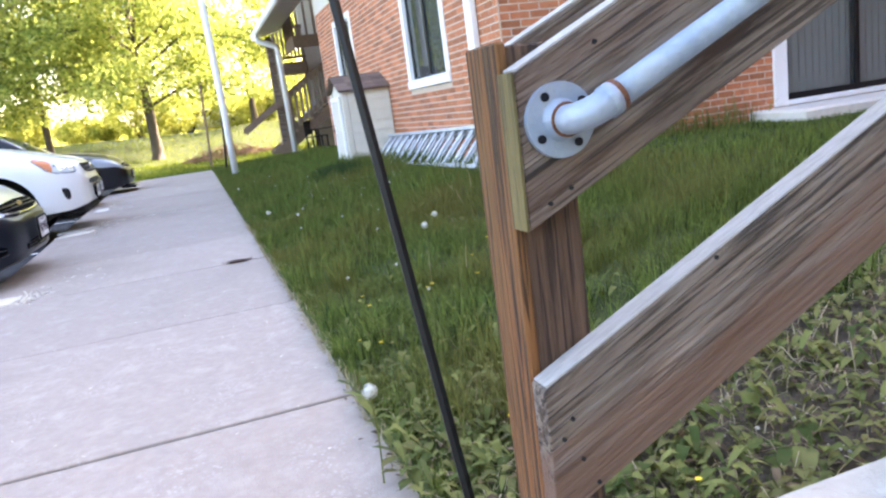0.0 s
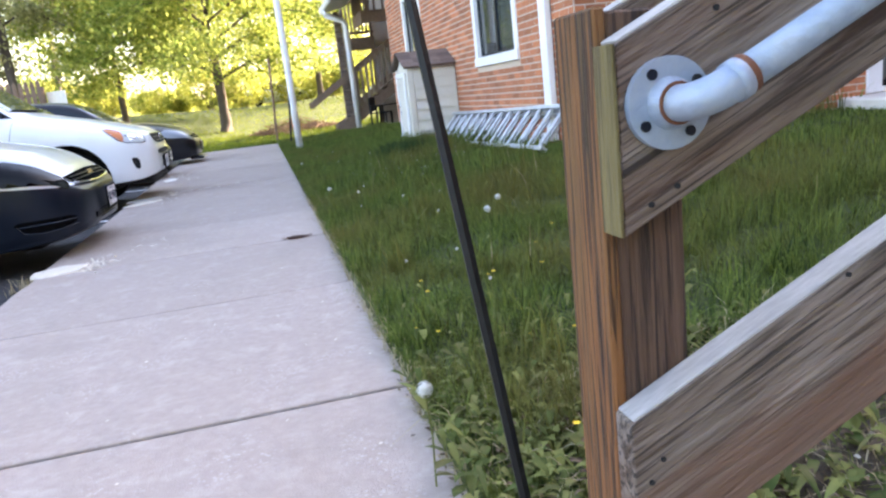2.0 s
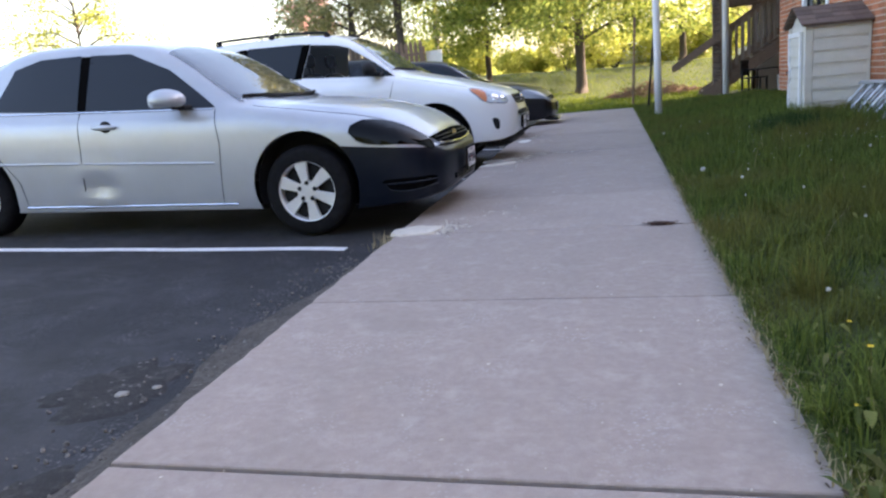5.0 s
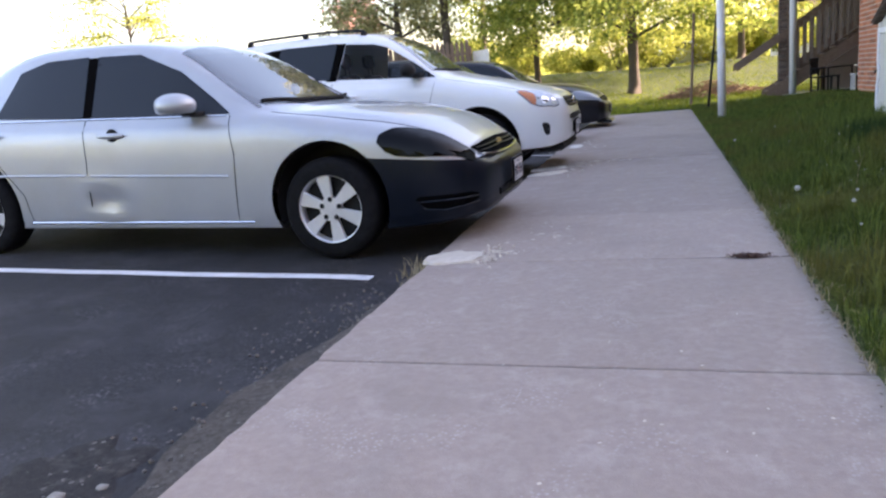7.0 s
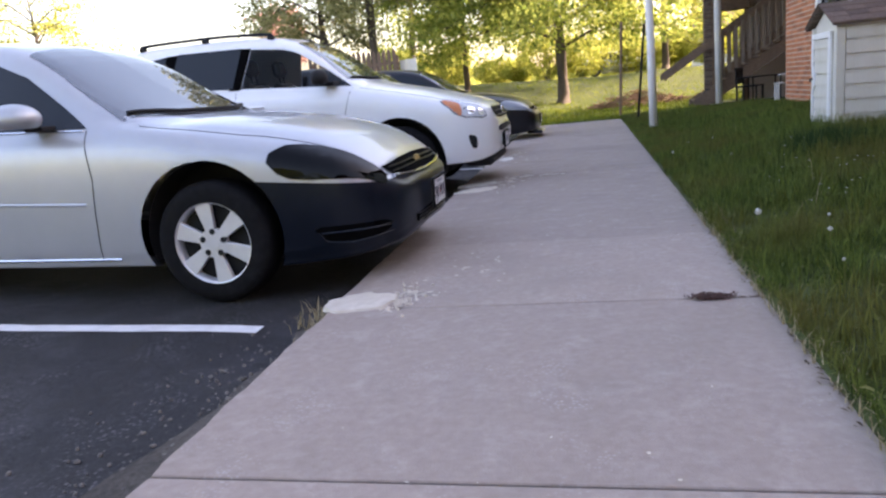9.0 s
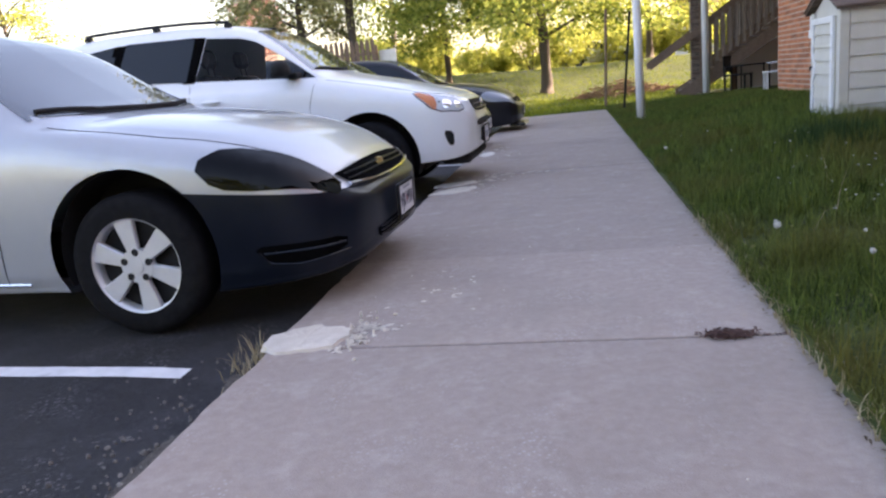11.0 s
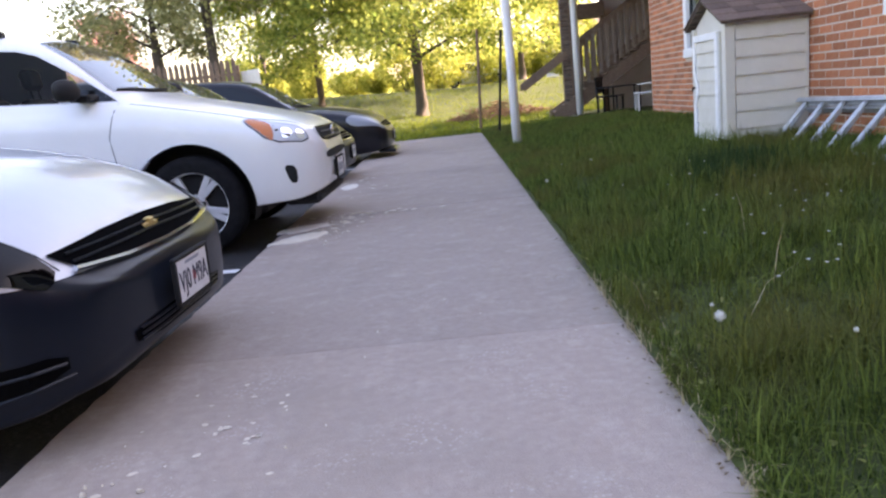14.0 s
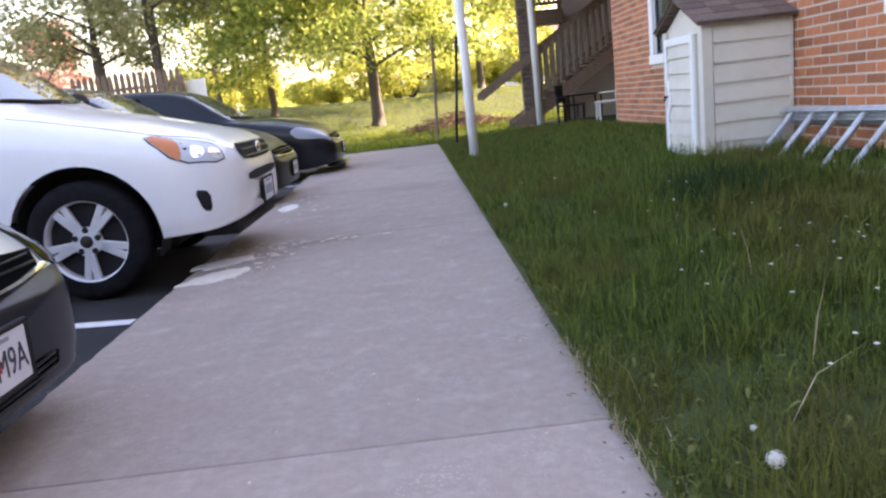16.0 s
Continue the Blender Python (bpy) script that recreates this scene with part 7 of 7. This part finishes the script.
tagged(link("dirt_strip", bm, EDGE_DIRT, smooth=True), "crumbled dark dirt along the walk's edge", "dirt", kind="structure")
BARE = material("bare_soil", (0.065, 0.047, 0.034), (0.14, 0.105, 0.08), 30, 0.95, 0.8, 90, c3=(0.05, 0.04, 0.03), scale3=6, amount3=0.5)
bm = bmesh.new()
gr_ = [[bm.verts.new((x, y, lawn_z(x, y) + 0.004 - 0.02 * max(0, ((x - 0.95) / 0.75) ** 2 + ((y + 3.95) / 0.42) ** 2 - 0.75 + 0.5 * noise.noise((x * 4, y * 4, 2))))) for x in (0.15 + 0.07 * i for i in range(25))] for y in (-4.5 + 0.07 * j for j in range(16))]
for r0, r1 in zip(gr_, gr_[1:]):
    for i in range(24):
        bm.faces.new((r0[i], r0[i + 1], r1[i + 1], r1[i]))
tagged(link("soil_patch", bm, BARE, smooth=True), "bare brown soil under the railing", "soil", kind="structure")
rnd = random.Random(77)
bm = bmesh.new()
def pebble(x, y, z, r):
    m = Matrix.Translation((x, y, z + r * 0.3)) @ pose(0, 0, 0, rnd.uniform(0, 90), rnd.uniform(0, 90), rnd.uniform(0, 360)) @ Matrix.Diagonal((1, rnd.uniform(0.6, 1), rnd.uniform(0.4, 0.8), 1))
    bmesh.ops.create_icosphere(bm, subdivisions=1, radius=r, matrix=m)
for k in range(90):
    pebble(-1.60 + rnd.gauss(0, 0.05), 0.14 + rnd.gauss(0, 0.12), 0.002, rnd.uniform(0.004, 0.014))
for k in range(50):
    pebble(rnd.uniform(-1.7, -0.05), rnd.uniform(-4.2, 4), 0.0, rnd.uniform(0.002, 0.006))
for k in range(40):
    pebble(rnd.uniform(-1.9, -1.4), 3.95 + rnd.gauss(0, 0.15), 0.0, rnd.uniform(0.003, 0.010))
for k in range(160):
    x, y = rnd.uniform(0.3, 1.7), rnd.gauss(-4.0, 0.2)
    pebble(x, y, lawn_z(x, y), rnd.uniform(0.004, 0.010))
tagged(link("gravel", bm, PATCH), "loose pale crumbs of broken concrete", "gravel", kind="stuff")
bm = bmesh.new()
for k in range(420):
    d = abs(rnd.gauss(0, 0.22))
    y = rnd.uniform(-4.5, 0.1)
    x = -walk_edge(y) - 0.03 - d
    pebble(x, y, lot_z(x, y), rnd.uniform(0.004, 0.013))
tagged(link("gravel", bm, material("dark_gravel", (0.09, 0.085, 0.085), (0.2, 0.185, 0.17), 30, 0.9)), "dark loose gravel along the lot's edge", "gravel", kind="stuff")
STONE = material("grey_stone", (0.22, 0.21, 0.19), (0.40, 0.38, 0.35), 30, 0.95, 0.6, 120)
for x, y, r in ((-2.16, -2.35, 0.020), (-2.26, -2.42, 0.026), (-2.62, -3.0, 0.03), (-2.5, -3.12, 0.02)):
    st_ = bmesh.new()
    bmesh.ops.create_icosphere(st_, subdivisions=2, radius=r)
    for v in st_.verts:
        v.co *= 1 + 0.55 * noise.noise(v.co * 45 + Vector((x, y, 0)))
        v.co.z *= 0.5
    o = link("stone", st_, STONE)
    o.location = (x, y, lot_z(x, y) + r * 0.25)
    tagged(o, "broken pale concrete lump on the asphalt", "stone", group="stones")

# ---- bricks of the house, last ----
def brick_mesh(l, h=0.057, d=0.0028):
    bm = boxed(-d, 0.004, -l / 2, l / 2, -h / 2, h / 2, 0.0012)
    me = bpy.data.meshes.new("brick")
    bm.to_mesh(me)
    bm.free()
    me.materials.append(BRICK)
    return me


MOD, COURSE = 0.205, 0.0705
full_b = brick_mesh(0.192)
rest_v, rest_f = [], []
def add_rest(mesh, mat_):
    b = len(rest_v)
    rest_v.extend(tuple(mat_ @ v.co) for v in mesh.vertices)
    rest_f.extend(tuple(b + i for i in p.vertices) for p in mesh.polygons)
halves = {}
count = 0
def lay(a0, a1, z0, z1, holes, place, near):
    global count
    r = 0
    z = z0 + COURSE / 2
    while z < z1:
        a = a0 - (MOD / 2 if r % 2 else 0)
        while a < a1 - 0.02:
            s, e = max(a, a0) + 0.0065, min(a + MOD, a1) - 0.0065
            for h in holes:
                if h[2] - 0.03 < z < h[3] + 0.03:
                    if h[0] - 0.005 < s < h[1] + 0.005 and h[0] < e < h[1]:
                        e = s
                    elif s < h[0] < e:
                        e = h[0] - 0.006
                    elif s < h[1] < e:
                        s = h[1] + 0.006
            if e - s > 0.03:
                key = round(e - s, 2)
                if key not in halves:
                    halves[key] = full_b if abs(key - 0.195) < 0.006 else brick_mesh(key)
                m = place((s + e) / 2, z)
                if near((s + e) / 2, z) and count < 300:
                    o = new("brick", halves[key])
                    o.parent = near_wall
                    o.matrix_world = m
                    o.matrix_parent_inverse = near_wall.matrix_world.inverted()
                    count += 1
                else:
                    add_rest(halves[key], m)
            a += MOD
        r += 1
        z += COURSE


near_wall = west_wall
bpy.context.view_layer.update()
lay(WALL_S, WALL_N, 0.1, UPPER, WEST_OPEN[:2], lambda a, z: Matrix.Translation((WALL_X, a, z)), lambda a, z: 0.9 < a < 4.8 and 0.62 < z < 1.75)
lay(WALL_X + 0.006, 8.9, 0.1, 3.0, SOUTH_OPEN, lambda a, z: Matrix.Translation((a, WALL_S, z)) @ pose(0, 0, 0, 0, 0, 90), lambda a, z: False)
me = bpy.data.meshes.new("brickwork")
me.from_pydata(rest_v, [], rest_f)
BRICK_REST = BRICK.copy()
BRICK_REST.name = "brick_clay_joined"
bn = BRICK_REST.node_tree.nodes
geo = bn.new("ShaderNodeNewGeometry")
for nd in list(bn):
    if nd.bl_idname == "ShaderNodeObjectInfo":
        to = nd.outputs["Random"].links[0].to_socket
        BRICK_REST.node_tree.links.new(geo.outputs["Random Per Island"], to)
me.materials.append(BRICK_REST)
bw = new("brickwork", me)
bw.parent = house
bw.location = (-5, -5, 0)
tagged(bw, kind="stuff")
